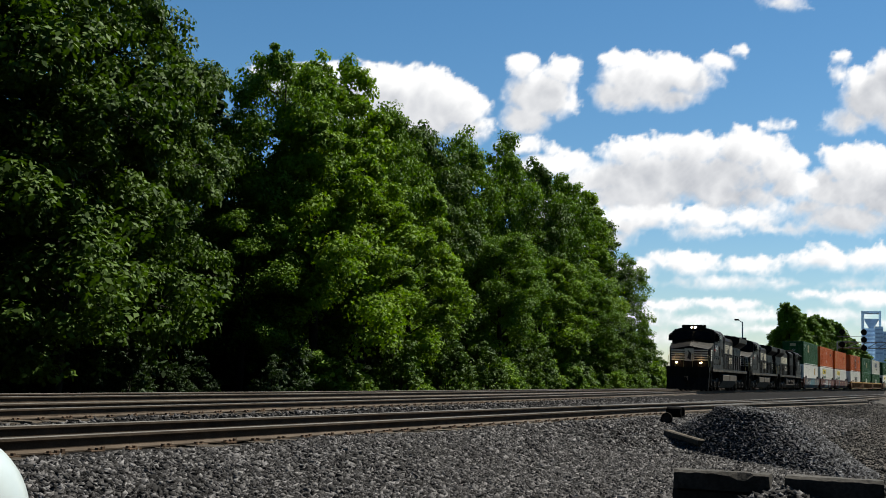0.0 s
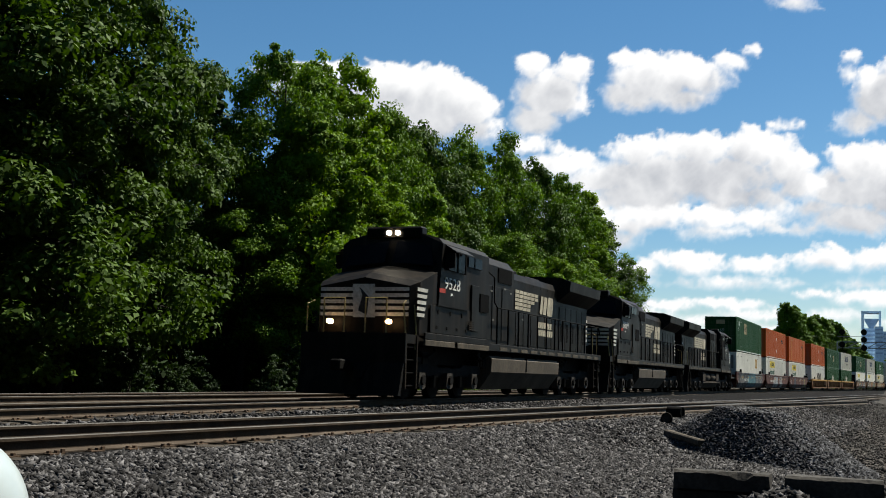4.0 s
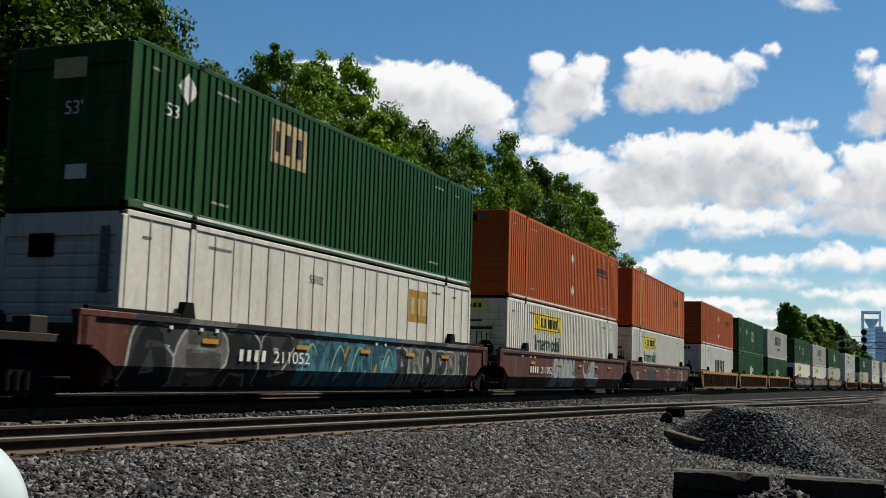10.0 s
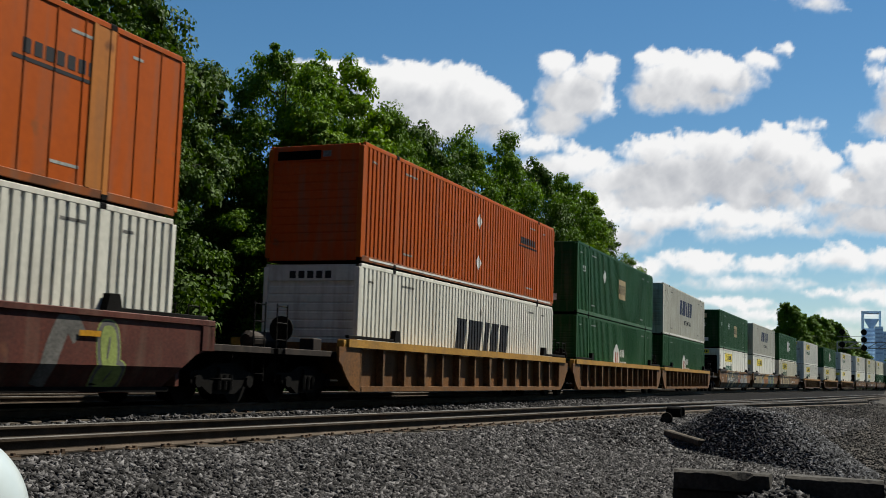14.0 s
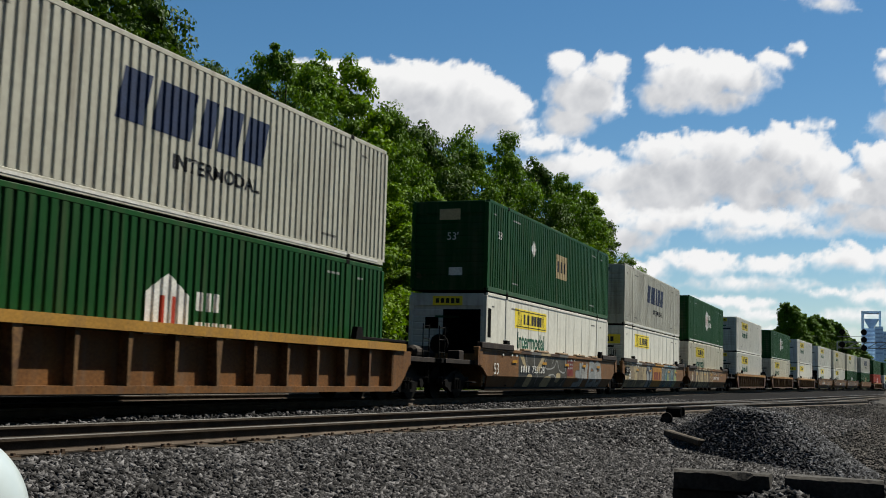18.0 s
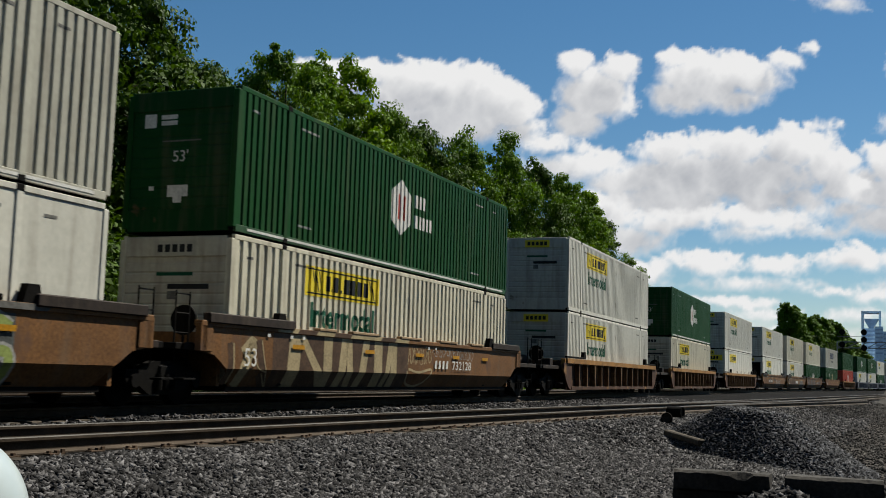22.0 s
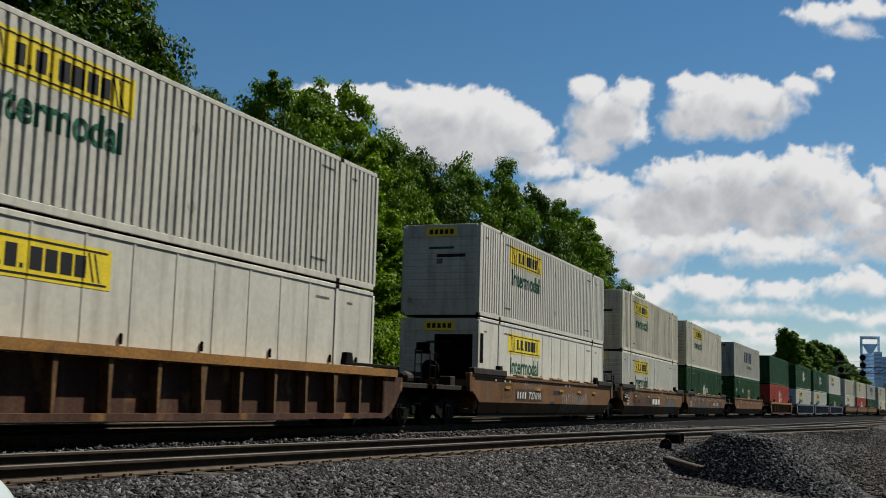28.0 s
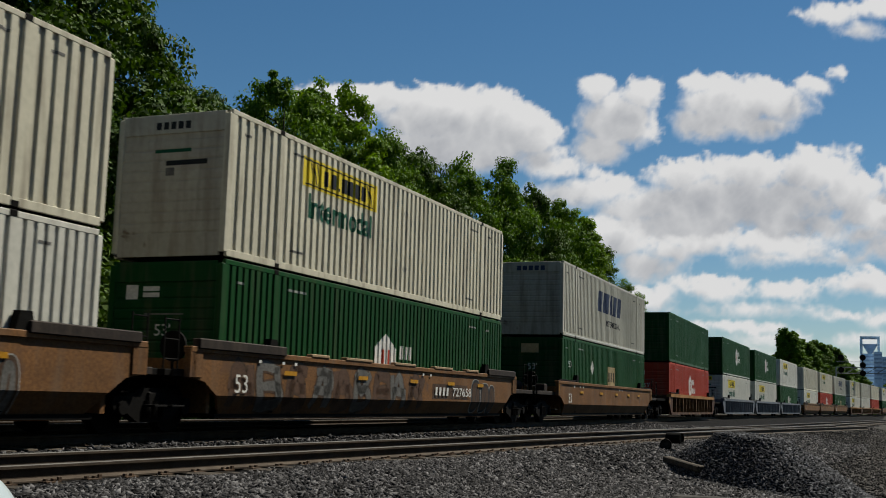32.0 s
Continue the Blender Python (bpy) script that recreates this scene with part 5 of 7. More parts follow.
def car_marks(car, number, x, ribbed):
    y = -1.466
    x -= BACK.get(car.name, 0)
    if number:
        for i in range(4):
            part("reporting_mark", mesh_of("reporting_mark", [(x + i * 0.27, y, 0.83), (x + i * 0.27 + 0.13, y, 0.83), (x + i * 0.27 + 0.16, y, 1.05), (x + i * 0.27 + 0.03, y, 1.05)], [(0, 1, 2, 3)], PALE), None, car)
        words(car, "car_number", number, x + 1.25, y - 0.004, 0.82, 0.34, PALE, 1.5)
    if not ribbed:
        for i, a in enumerate((2.2, 5.6, 8.6, 11.2, 13.6)):
            part("reflector", mesh_of("reflector", [(a, y - 0.002, 1.12), (a + 0.5, y - 0.002, 1.12), (a + 0.5, y - 0.002, 1.21), (a, y - 0.002, 1.21)], [(0, 1, 2, 3)], REFLECT), None, car, "yellow reflector")
        if number not in ("211052", "727696"):
            words(car, "size_number", "53", 0.35, y, 0.74, 0.5, PALE)
        for a in (1.2, 2.1, 2.6, 9.4, 9.9):
            part("stencil_mark", mesh_of("stencil_mark", [(a, y, 1.33), (a + 0.10, y, 1.33), (a + 0.10, y, 1.39), (a, y, 1.39)], [(0, 1, 2, 3)], PALE), None, car)


SPRAY_BLACK = material("black_spray_paint", (0.0225, 0.0225, 0.024), 0.6, scale=3, fine=20, amount=0.3, bump=0, bump_fine=0)
SPRAY_TEAL = material("teal_spray_paint", (0.0375, 0.12, 0.15), 0.6, scale=3, fine=20, amount=0.4, bump=0, bump_fine=0)
SPRAY_GREY = material("grey_spray_paint", (0.12, 0.1125, 0.1013), 0.6, scale=3, fine=20, amount=0.4, bump=0, bump_fine=0)
SPRAY_CREAM = material("cream_spray_paint", (0.345, 0.27, 0.15), 0.6, scale=3, fine=20, amount=0.3, bump=0, bump_fine=0)
SPRAY_BROWN = material("brown_spray_paint", (0.075, 0.04125, 0.0225), 0.6, scale=3, fine=20, amount=0.4, bump=0, bump_fine=0)
SPRAY_LINE = material("pale_spray_line", (0.315, 0.3075, 0.285), 0.6, scale=3, fine=20, amount=0.4, bump=0, bump_fine=0)

# front of each container at 0 s, lower and upper box with its markings, car paint, ribbed sides, unit's place in its set
CONSIST = [
    (149.07, "plate_rib", "square_end", "green", "square_fore", MAROON, False, "first"), (168.44, "white", "hauler", "orange", "line", MAROON, False, "mid"),
    (187.9, "white", "hauler", "orange_rib", "line", MAROON, False, "last"),
    (211.2, "white", "name_low", "orange", "line", OCHRE, True, "first"), (230.65, "green", "hexagon_low", "green", "square", OCHRE, True, "mid"),
    (250.1, "green", "hexagon_low", "grey", "name", OCHRE, True, "last"),
    (273.5, "plate", "hauler", "green", "square", TAN, False, "first"), (292.7, "plate", "hauler_far", "grey", "name", TAN, False, "mid"),
    (312.6, "cream", "hauler", "green", "hexagon", TAN, False, "last"),
    (336.55, "white", "hauler", "white", "hauler", BROWN, True, "lone"), (359.75, "cream", "hauler", "green", "hexagon", BROWN, True, "lone"),
    (383.75, "plate", "hauler_far", "white", "hauler", BROWN, True, "lone"),
    (407.0, "plate", "hauler", "white", "hauler", TAN, False, "first"), (426.6, "white", "hauler", "cream", "hauler", TAN, False, "mid"),
    (446.7, "green", "hexagon_low", "cream", "hauler", TAN, False, "last"),
    (470.1, "green", "square", "grey", "name", OCHRE, False, "lone"), (493.9, "red", "hexagon", "green", "", BROWN, True, "lone"),
    (517.2, "white", "hauler", "green", "hexagon", SLATE, True, "first"), (536.7, "white", "hauler", "green", "hexagon", SLATE, True, "mid"),
    (556.2, "green", "hexagon_low", "white", "hauler", SLATE, True, "last"),
    (579.2, "white", "hauler", "cream", "", TAN, False, "first"), (598.4, "red", "hexagon", "cream", "hauler", TAN, False, "mid"),
    (617.6, "green", "square", "grey", "name", TAN, False, "last"), (640.9, "white", "hauler", "cream", "hauler", BROWN, True, "first"),
    (660.2, "white", "", "grey", "", BROWN, True, "mid"), (679.5, "red", "", "cream", "", BROWN, True, "last"),
    (702.8, "green", "", "white", "hauler", TAN, False, "first"),
]
STYLES["plate_rib"] = ("wide", WHITE, "white shipping container with ribbed sheet sides")
CAR_LABEL = {"maroon_car_paint": "maroon smooth-sided well car with scrawled paint", "tan_car_paint": "tan smooth-sided well car with scrawled paint",
             "ochre_car_paint": "ochre well car with ribbed or plain sides", "rusty_brown_car_paint": "rusty brown well car with ribbed sides",
             "blue_grey_car_paint": "blue-grey well car with ribbed sides"}
NUMBERS = {149.07: ("211052", 3.42), 168.44: ("211052", 2.30), 273.5: ("732128", 3.57), 312.6: ("732128", 10.64), 407.0: ("727696", 4.05), 446.7: ("727658", 10.9)}
SLACK = {149.07: 0.0, 168.44: 0.18, 187.9: 0.16, 211.2: 0.25, 230.65: 0.33, 250.1: 0.25, 273.5: 0.48, 292.7: 0.9, 312.6: 0.75, 336.55: 0.5,
         359.75: 0.82, 383.75: 0.38, 407.0: 0.62, 426.6: 1.1, 446.7: 0.6}
CARS = []
for u, low, lowmark, up, upmark, mat, ribbed, place in CONSIST:
    base = 0.365
    ahead = 1.55 if place in ("mid", "last") else 3.5
    behind = 1.7 if place in ("first", "mid") else 3.6
    at = u + SLACK.get(u, 0.6)
    car = well_car(u, mat, ribbed, ahead, behind, CAR_LABEL[mat.name], place)
    BACK[car.name] = at - u
    truck(car, -1.62 if place in ("mid", "last") else -2.0)
    if place in ("last", "lone"):
        truck(car, BOX_L + 2.0)
    car.matrix_basis = pose(at, MAIN_Y, 0)
    MOVING.append((car, at, BOX_L, 0.0))
    CARS.append((car, u, mat, ribbed, place))
    number, where = NUMBERS.get(u, ("", 0))
    car_marks(car, number, where, ribbed)
    container(low, lowmark, at, base)
    container(up, upmark, at, base + BOX_H + 0.02)
SPRAY_SILVER = material("silver_grey_spray_paint", (0.2475, 0.255, 0.2475), 0.6, scale=3, fine=20, amount=0.3, bump=0, bump_fine=0)
SPRAY_BLUE = material("blue_spray_paint", (0.0225, 0.05625, 0.09), 0.6, scale=3, fine=20, amount=0.4, bump=0, bump_fine=0)
SPRAY_LIME = material("lime_spray_paint", (0.225, 0.27, 0.075), 0.6, scale=3, fine=20, amount=0.3, bump=0, bump_fine=0)
OCHRE_PANEL = material("ochre_panel_paint", (0.33, 0.15, 0.01875), 0.6, scale=2, fine=20, amount=0.3, bump=0, bump_fine=0.05, streak=0.3)
SPRAY_AQUA = material("aqua_spray_paint", (0.042, 0.135, 0.17), 0.6, scale=3, fine=20, amount=0.3, bump=0, bump_fine=0)
SPRAY_MINT = material("mint_spray_paint", (0.20, 0.34, 0.24), 0.6, scale=3, fine=20, amount=0.3, bump=0, bump_fine=0)
SPRAY_OLIVE = material("dark_olive_spray_paint", (0.055, 0.048, 0.036), 0.6, scale=3, fine=20, amount=0.4, bump=0, bump_fine=0)
SPRAY_SAND = material("sand_spray_paint", (0.22, 0.17, 0.105), 0.6, scale=3, fine=20, amount=0.35, bump=0, bump_fine=0)
SPRAY_SLATE = material("slate_spray_paint", (0.085, 0.09, 0.085), 0.6, scale=3, fine=20, amount=0.4, bump=0, bump_fine=0)
SPRAY_UMBER = material("umber_spray_paint", (0.085, 0.045, 0.026), 0.6, scale=3, fine=20, amount=0.3, bump=0, bump_fine=0)
DARK_RED = material("dark_red_lettering", (0.1275, 0.015, 0.009), 0.6, scale=3, fine=20, amount=0.3, bump=0, bump_fine=0)


def box_patch(car, x0, x1, z0, z1, mat, layer, name="painted_panel", lean=0.0):
    patch(car, [(x0, z0), (x1, z0), (x1 + lean, z1), (x0 + lean, z1)], mat, layer, name)


def chord_paint(car, x0, x1, colors):
    """Spray that also covers the edge beam along the top of the side."""
    for i, mat in enumerate(colors):
        a, b = (x0 - BACK[car.name] + (x1 - x0) * k / len(colors) for k in (i, i + 1))
        y = -1.4775
        part("sprayed_shape", mesh_of("sprayed_shape", [(a, y, 1.44), (b, y, 1.44), (b + 0.1, y, 1.535), (a + 0.1, y, 1.535)], [(0, 1, 2, 3)], mat), None, car)


def spray_149(car):
    chord_paint(car, 0.2, 15.4, (SPRAY_BLACK, SPRAY_GREY, SPRAY_BLACK, SPRAY_BLACK, SPRAY_TEAL, SPRAY_AQUA, SPRAY_TEAL, SPRAY_GREY, SPRAY_BLACK, SPRAY_GREY))
    piece(car, 0.15, 5.6, 0.3, 1.36, SPRAY_BLACK, (SPRAY_BLACK, SPRAY_GREY, SPRAY_BLACK), SPRAY_LINE, 3, 4, 0.34, 0.10)
    piece(car, 5.75, 10.5, 0.3, 1.36, SPRAY_BLUE, (SPRAY_AQUA, SPRAY_TEAL, SPRAY_AQUA), SPRAY_BLUE, 5, 4, 0.40, 0.10)
    for i, (x, z) in enumerate(((6.3, 0.45), (7.55, 0.62), (7.9, 1.1), (8.8, 0.55), (9.4, 0.7), (10.1, 0.95))):
        stroke(car, [(x - 0.1, z - 0.16), (x, z), (x + 0.12, z + 0.18)], 0.11, (OCHRE_PANEL, SPRAY_MINT)[i % 2], 9, True)
    for x in (6.0, 7.3, 8.3, 9.9):
        stroke(car, [(x - 0.2, 0.5), (x, 0.95), (x + 0.3, 1.25), (x + 0.55, 1.0)], 0.05, SPRAY_MINT, 10, True)
    piece(car, 10.7, 15.6, 0.3, 1.34, SPRAY_GREY, (SPRAY_BLACK, SPRAY_GREY, SPRAY_BLACK), SPRAY_LINE, 8, 6, 0.16, 0.10)


def spray_168(car):
    bubble(car, ((5.55, 1.02, 0.36, 0.38, 0.05), (6.25, 0.95, 0.34, 0.46, -0.05), (6.9, 0.86, 0.36, 0.55, 0.0), (7.55, 0.86, 0.34, 0.54, -0.05),
                 (5.4, 0.50, 0.46, 0.20, 0.0), (8.0, 0.54, 0.34, 0.26, 0.0), (8.05, 1.15, 0.14, 0.25, 0.1)), SPRAY_SILVER, SPRAY_BLACK, SPRAY_LINE)
    stroke(car, [(9.55, 1.38), (9.62, 0.98), (9.95, 0.74), (10.4, 0.95), (10.55, 1.38)], 0.2, SPRAY_SILVER, 2, True)
    bubble(car, ((11.0, 0.98, 0.42, 0.40, 0.3), (11.4, 0.52, 0.78, 0.24, 0.0), (10.5, 0.72, 0.3, 0.22, 0.0)), SPRAY_SILVER, SPRAY_BLACK, SPRAY_LINE)
    scribble(car, 4.1, 5.0, 0.6, 0.9, SPRAY_SILVER, 4)
    scribble(car, 8.45, 9.0, 0.45, 0.8, SPRAY_SILVER, 5)
    scribble(car, 11.7, 12.4, 1.05, 1.3, SPRAY_SILVER, 6)
    scribble(car, 9.6, 10.1, 1.2, 1.4, SPRAY_SILVER, 9)


def spray_187(car):
    bubble(car, ((4.05, 0.98, 0.26, 0.42, 0.1), (4.75, 0.95, 0.26, 0.42, -0.05), (5.25, 0.88, 0.22, 0.36, 0.0), (3.75, 0.5, 0.42, 0.2, 0.0), (4.6, 0.42, 0.5, 0.12, 0.0), (5.3, 0.48, 0.36, 0.2, 0.0)),
           SPRAY_BLACK, SPRAY_BLUE, SPRAY_GREY)
    scribble(car, 3.4, 5.7, 1.2, 1.42, SPRAY_LINE, 7, 0.03)
    scribble(car, 5.8, 6.7, 0.85, 1.25, SPRAY_LINE, 11)
    scribble(car, 8.9, 10.1, 0.95, 1.35, SPRAY_LINE, 12, 0.03)
    stroke(car, ring(8.75, 0.95, 0.16, 0.22, 2, 0, 12), 0.03, SPRAY_LINE, 4)
    scribble(car, 9.2, 10.0, 0.55, 0.8, SPRAY_LINE, 14)
    stroke(car, [(13.1, 0.35), (13.2, 0.8), (13.5, 1.35), (13.8, 1.1)], 0.34, SPRAY_GREY, 2, False, "sprayed_shape")
    bubble(car, ((14.5, 0.95, 0.2, 0.36, -0.1), (14.6, 0.5, 0.3, 0.2, 0.0)), SPRAY_LIME, SPRAY_GREY, SPRAY_LIME)


def spray_273(car):
    chord_paint(car, 3.5, 9.4, (SPRAY_BROWN, SPRAY_GREY, SPRAY_CREAM, SPRAY_BROWN, SPRAY_GREY))
    box_patch(car, 3.4, 9.4, 0.28, 1.42, SPRAY_OLIVE, 1, "sprayed_shape")
    for x0, x1, z0, z1, lean in ((4.28, 4.95, 0.3, 0.78, 0.1), (6.25, 7.3, 0.3, 0.72, 0.35), (7.9, 8.5, 0.5, 0.85, 0.1)):
        patch(car, ring((x0 + x1) / 2, (z0 + z1) / 2, (x1 - x0) / 2, (z1 - z0) / 2, 3.2, lean), SPRAY_CREAM, 4)
    patch(car, [(5.35, 0.92), (5.7, 0.86), (6.55, 1.42), (6.15, 1.42)], SPRAY_CREAM, 5)
    patch(car, [(3.45, 1.42), (3.9, 1.42), (4.3, 0.98), (4.1, 0.95)], SPRAY_CREAM, 5)
    for pts in (((4.2, 1.42), (4.3, 1.1), (4.1, 0.9)), ((5.15, 1.42), (5.2, 1.0), (5.5, 0.75), (5.55, 0.45)), ((6.6, 1.42), (6.5, 1.05), (6.9, 0.98), (7.6, 1.05), (8.0, 1.3), (8.35, 0.95), (9.1, 0.9), (9.15, 1.42)),
                ((6.9, 0.75), (7.6, 0.78), (8.0, 0.55)), ((8.9, 0.32), (9.15, 0.7), (9.1, 0.85)), ((7.3, 1.42), (7.4, 1.2), (7.6, 1.38))):
        stroke(car, pts, 0.045, SPRAY_LINE, 8)
    box_patch(car, 3.5, 5.3, 0.72, 1.02, SPRAY_BLACK, 2)
    box_patch(car, 9.45, 10.3, 0.75, 1.40, DARK_RED, 2)
    piece(car, 10.5, 15.0, 0.30, 1.36, None, (SPRAY_SILVER, SPRAY_LINE), SPRAY_GREY, 19, 4, 0.24, 0.08)
    for i in range(3):
        for k in range(3):
            box_patch(car, 9.58 + i * 0.24, 9.72 + i * 0.24, 1.02 + k * 0.14, 1.09 + k * 0.14, SPRAY_LINE, 3, "stencil_mark")


def spray_292(car):
    chord_paint(car, 0.6, 15.6, (SPRAY_CREAM, SPRAY_GREY, SPRAY_LINE, SPRAY_BROWN, SPRAY_GREY, SPRAY_BLACK, OCHRE_PANEL, OCHRE_PANEL, SPRAY_SILVER, SPRAY_TEAL, SPRAY_SILVER, SPRAY_GREY))
    piece(car, 0.5, 5.8, 0.3, 1.36, SPRAY_SAND, (SPRAY_CREAM, SPRAY_SAND), SPRAY_BROWN, 23, 5, 0.30, 0.07)
    stroke(car, [(5.7, 1.05), (6.1, 1.25), (6.5, 1.0), (6.6, 0.6), (7.0, 0.45), (7.3, 0.9), (7.25, 1.3), (6.9, 1.36), (6.7, 1.0)], 0.2, SPRAY_BLACK, 9)
    patch(car, [(5.9, 0.3), (7.4, 0.3), (7.4, 1.4), (5.9, 1.4)], SPRAY_SILVER, 1)
    box_patch(car, 7.45, 10.1, 0.3, 1.38, OCHRE_PANEL, 12)
    for a, w in ((7.85, 0.5), (8.5, 0.5), (9.2, 0.5)):
        box_patch(car, a, a + w, 0.72, 1.12, DARK_RED, 14, "logo_bar")
    piece(car, 10.15, 15.0, 0.3, 1.36, SPRAY_SLATE, (SPRAY_SLATE, SPRAY_TEAL, SPRAY_LIME), SPRAY_LINE, 29, 6, 0.16, 0.09)


def spray_312(car):
    chord_paint(car, 2.3, 8.8, (SPRAY_CREAM, SPRAY_BROWN, SPRAY_CREAM, SPRAY_BROWN, SPRAY_CREAM, SPRAY_CREAM, SPRAY_BROWN, SPRAY_CREAM))
    box_patch(car, 2.2, 8.9, 0.28, 1.42, SPRAY_BROWN, 1, "sprayed_shape")
    for x0, x1, lean in ((2.75, 3.25, 0.12), (4.35, 4.75, 0.0), (5.0, 5.35, 0.2), (5.55, 5.85, -0.15), (6.0, 6.35, 0.3), (6.9, 7.35, 0.0), (7.85, 8.2, 0.0)):
        box_patch(car, x0, x1, 0.28, 1.42, SPRAY_CREAM, 3, "sprayed_shape", lean)
    patch(car, [(3.2, 1.42), (3.5, 1.42), (4.7, 0.3), (4.3, 0.3)], SPRAY_CREAM, 4)
    box_patch(car, 7.45, 7.7, 0.28, 1.42, SPRAY_CREAM, 4, "sprayed_shape", 0.25)
    stroke(car, [(8.85, 0.75), (9.0, 0.45), (9.6, 0.36), (10.2, 0.5), (10.45, 0.8), (9.6, 0.72), (8.95, 0.8)], 0.06, SPRAY_CREAM, 5)
    scribble(car, 8.9, 10.4, 0.9, 1.35, SPRAY_CREAM, 31, 0.03)
    scribble(car, 10.5, 13.6, 1.1, 1.38, SPRAY_LINE, 33)
    wild(car, 0.3, 2.2, 0.3, 1.3, None, (SPRAY_BROWN, SPRAY_CREAM), (SPRAY_CREAM,), 35)


def spray_407(car):
    box_patch(car, 3.9, 7.05, 0.74, 1.14, SPRAY_BROWN, 2)
    scribble(car, 4.9, 7.1, 1.14, 1.38, SPRAY_LINE, 41)
    scribble(car, 2.3, 3.6, 0.8, 1.3, SPRAY_BROWN, 42, 0.04)
    for a, w, z in ((8.4, 1.0, 1.0), (12.0, 0.5, 0.95), (8.0, 0.6, 0.6)):
        box_patch(car, a, a + w, z, z + 0.16, BLACK, 2)
    scribble(car, 9.6, 13.4, 0.4, 1.1, SPRAY_LINE, 43, 0.035)


def spray_426(car):
    piece(car, 3.0, 7.8, 0.42, 1.38, None, (SPRAY_UMBER,), SPRAY_BROWN, 51, 5, 0.24, 0.10)
    box_patch(car, 7.9, 10.35, 0.72, 1.12, BLACK, 9)
    for a in (8.05, 8.85, 9.6):
        box_patch(car, a, a + 0.55, 0.78, 1.06, PALE, 11, "logo_bar", 0.05)
    bubble(car, ((12.3, 0.85, 0.3, 0.42, 0.0), (13.1, 0.75, 0.34, 0.34, 0.0), (13.9, 0.75, 0.34, 0.36, 0.1), (14.7, 0.78, 0.3, 0.34, 0.0), (15.25, 0.7, 0.14, 0.4, 0.0)), SPRAY_GREY, SPRAY_BROWN, SPRAY_LINE)


def spray_446(car):
    piece(car, 0.8, 10.2, 0.42, 1.36, None, (SPRAY_UMBER, SPRAY_GREY), SPRAY_BROWN, 57, 9, 0.2, 0.09)
    box_patch(car, 10.75, 13.4, 0.74, 1.14, SPRAY_BROWN, 2)
    bubble(car, ((14.1, 0.85, 0.3, 0.4, 0.0), (14.9, 0.8, 0.3, 0.36, 0.0), (15.5, 0.75, 0.2, 0.36, 0.0)), SPRAY_BROWN, SPRAY_BLACK, SPRAY_LINE)


SPRAYED = {149.07: spray_149, 168.44: spray_168, 187.9: spray_187, 273.5: spray_273, 292.7: spray_292, 312.6: spray_312,
           407.0: spray_407, 426.6: spray_426, 446.7: spray_446}
for car, u, mat, ribbed, place in CARS:
    if u in SPRAYED:
        SPRAYED[u](car)
    if u in (292.7, 426.6):
        part("weight_plate", one_box(-0.45, 0.5, -1.486, -1.466, 0.98, 1.30, 0.004), STEEL_DARK, car, "dark plate with a load number")
        words(car, "load_number", "125 T", -0.3, -1.490, 1.06, 0.26, PALE, 0.65)
for ob in PROTOS.values():
    for o in (*ob.children_recursive, ob):
        bpy.data.objects.remove(o)
# ---------------------------------------------------------------- the train: locomotives
LOCO_L = 22.3
LOCO_BLACK = material("black_locomotive_paint", (0.0082, 0.0064, 0.0047), 0.5, scale=0.9, fine=14, amount=0.4, bump=0.03, bump_fine=0.05, streak=0.16, spec=0.06)
DUSTY = material("dusty_underframe", (0.022, 0.0175, 0.013), 0.9, scale=1.6, fine=20, amount=0.5, streak=0.4, spec=0.05)
TANK = material("dusty_fuel_tank", (0.06375, 0.051, 0.036), 0.8, scale=1.2, fine=16, amount=0.35, streak=0.4)
SILL = material("grimy_pale_sill", (0.06375, 0.051, 0.03375), 0.75, scale=1.5, fine=16, amount=0.5, streak=0.7)
STRIPE = material("dirty_white_stripe", (0.4675, 0.4505, 0.3995), 0.6, scale=1.5, fine=16, amount=0.35, bump=0, bump_fine=0.05, streak=0.4)
GRAB = material("worn_yellow_handrail", (0.315, 0.2475, 0.09), 0.6, scale=5, fine=30, amount=0.4)
GLASS_DARK = material("dark_cab_glass", (0.00225, 0.00225, 0.003), 0.25, spec=0.05, scale=2, fine=10, amount=0.1, bump=0, bump_fine=0)
LAMP = glow("lit_headlamp", (1.0, 0.88, 0.66), 14)
NUMBER_LIT = glow("lit_ditch_lamp", (1.0, 0.62, 0.28), 9)
EMBLEM = material("buff_emblem_paint", (0.40, 0.355, 0.26), 0.6, scale=1.5, fine=16, amount=0.35, bump=0, bump_fine=0.05, streak=0.5)
# lighter than the rest of the truck: sunlit highlights put into the colour
JOURNAL = material("sunlit_truck_casting", (0.042, 0.035, 0.028), 0.7, scale=5, fine=30, amount=0.5, streak=0.3, spec=0.1)
LOW_TANK = material("dark_dusty_tank", (0.044, 0.036, 0.028), 0.85, scale=1.2, fine=16, amount=0.4, streak=0.4, spec=0.05)
RED_MARK = material("red_marking", (0.3375, 0.0375, 0.0225), 0.6, scale=3, fine=20, amount=0.25, bump=0, bump_fine=0)


BIG_AXLE = axle_set(1.18)


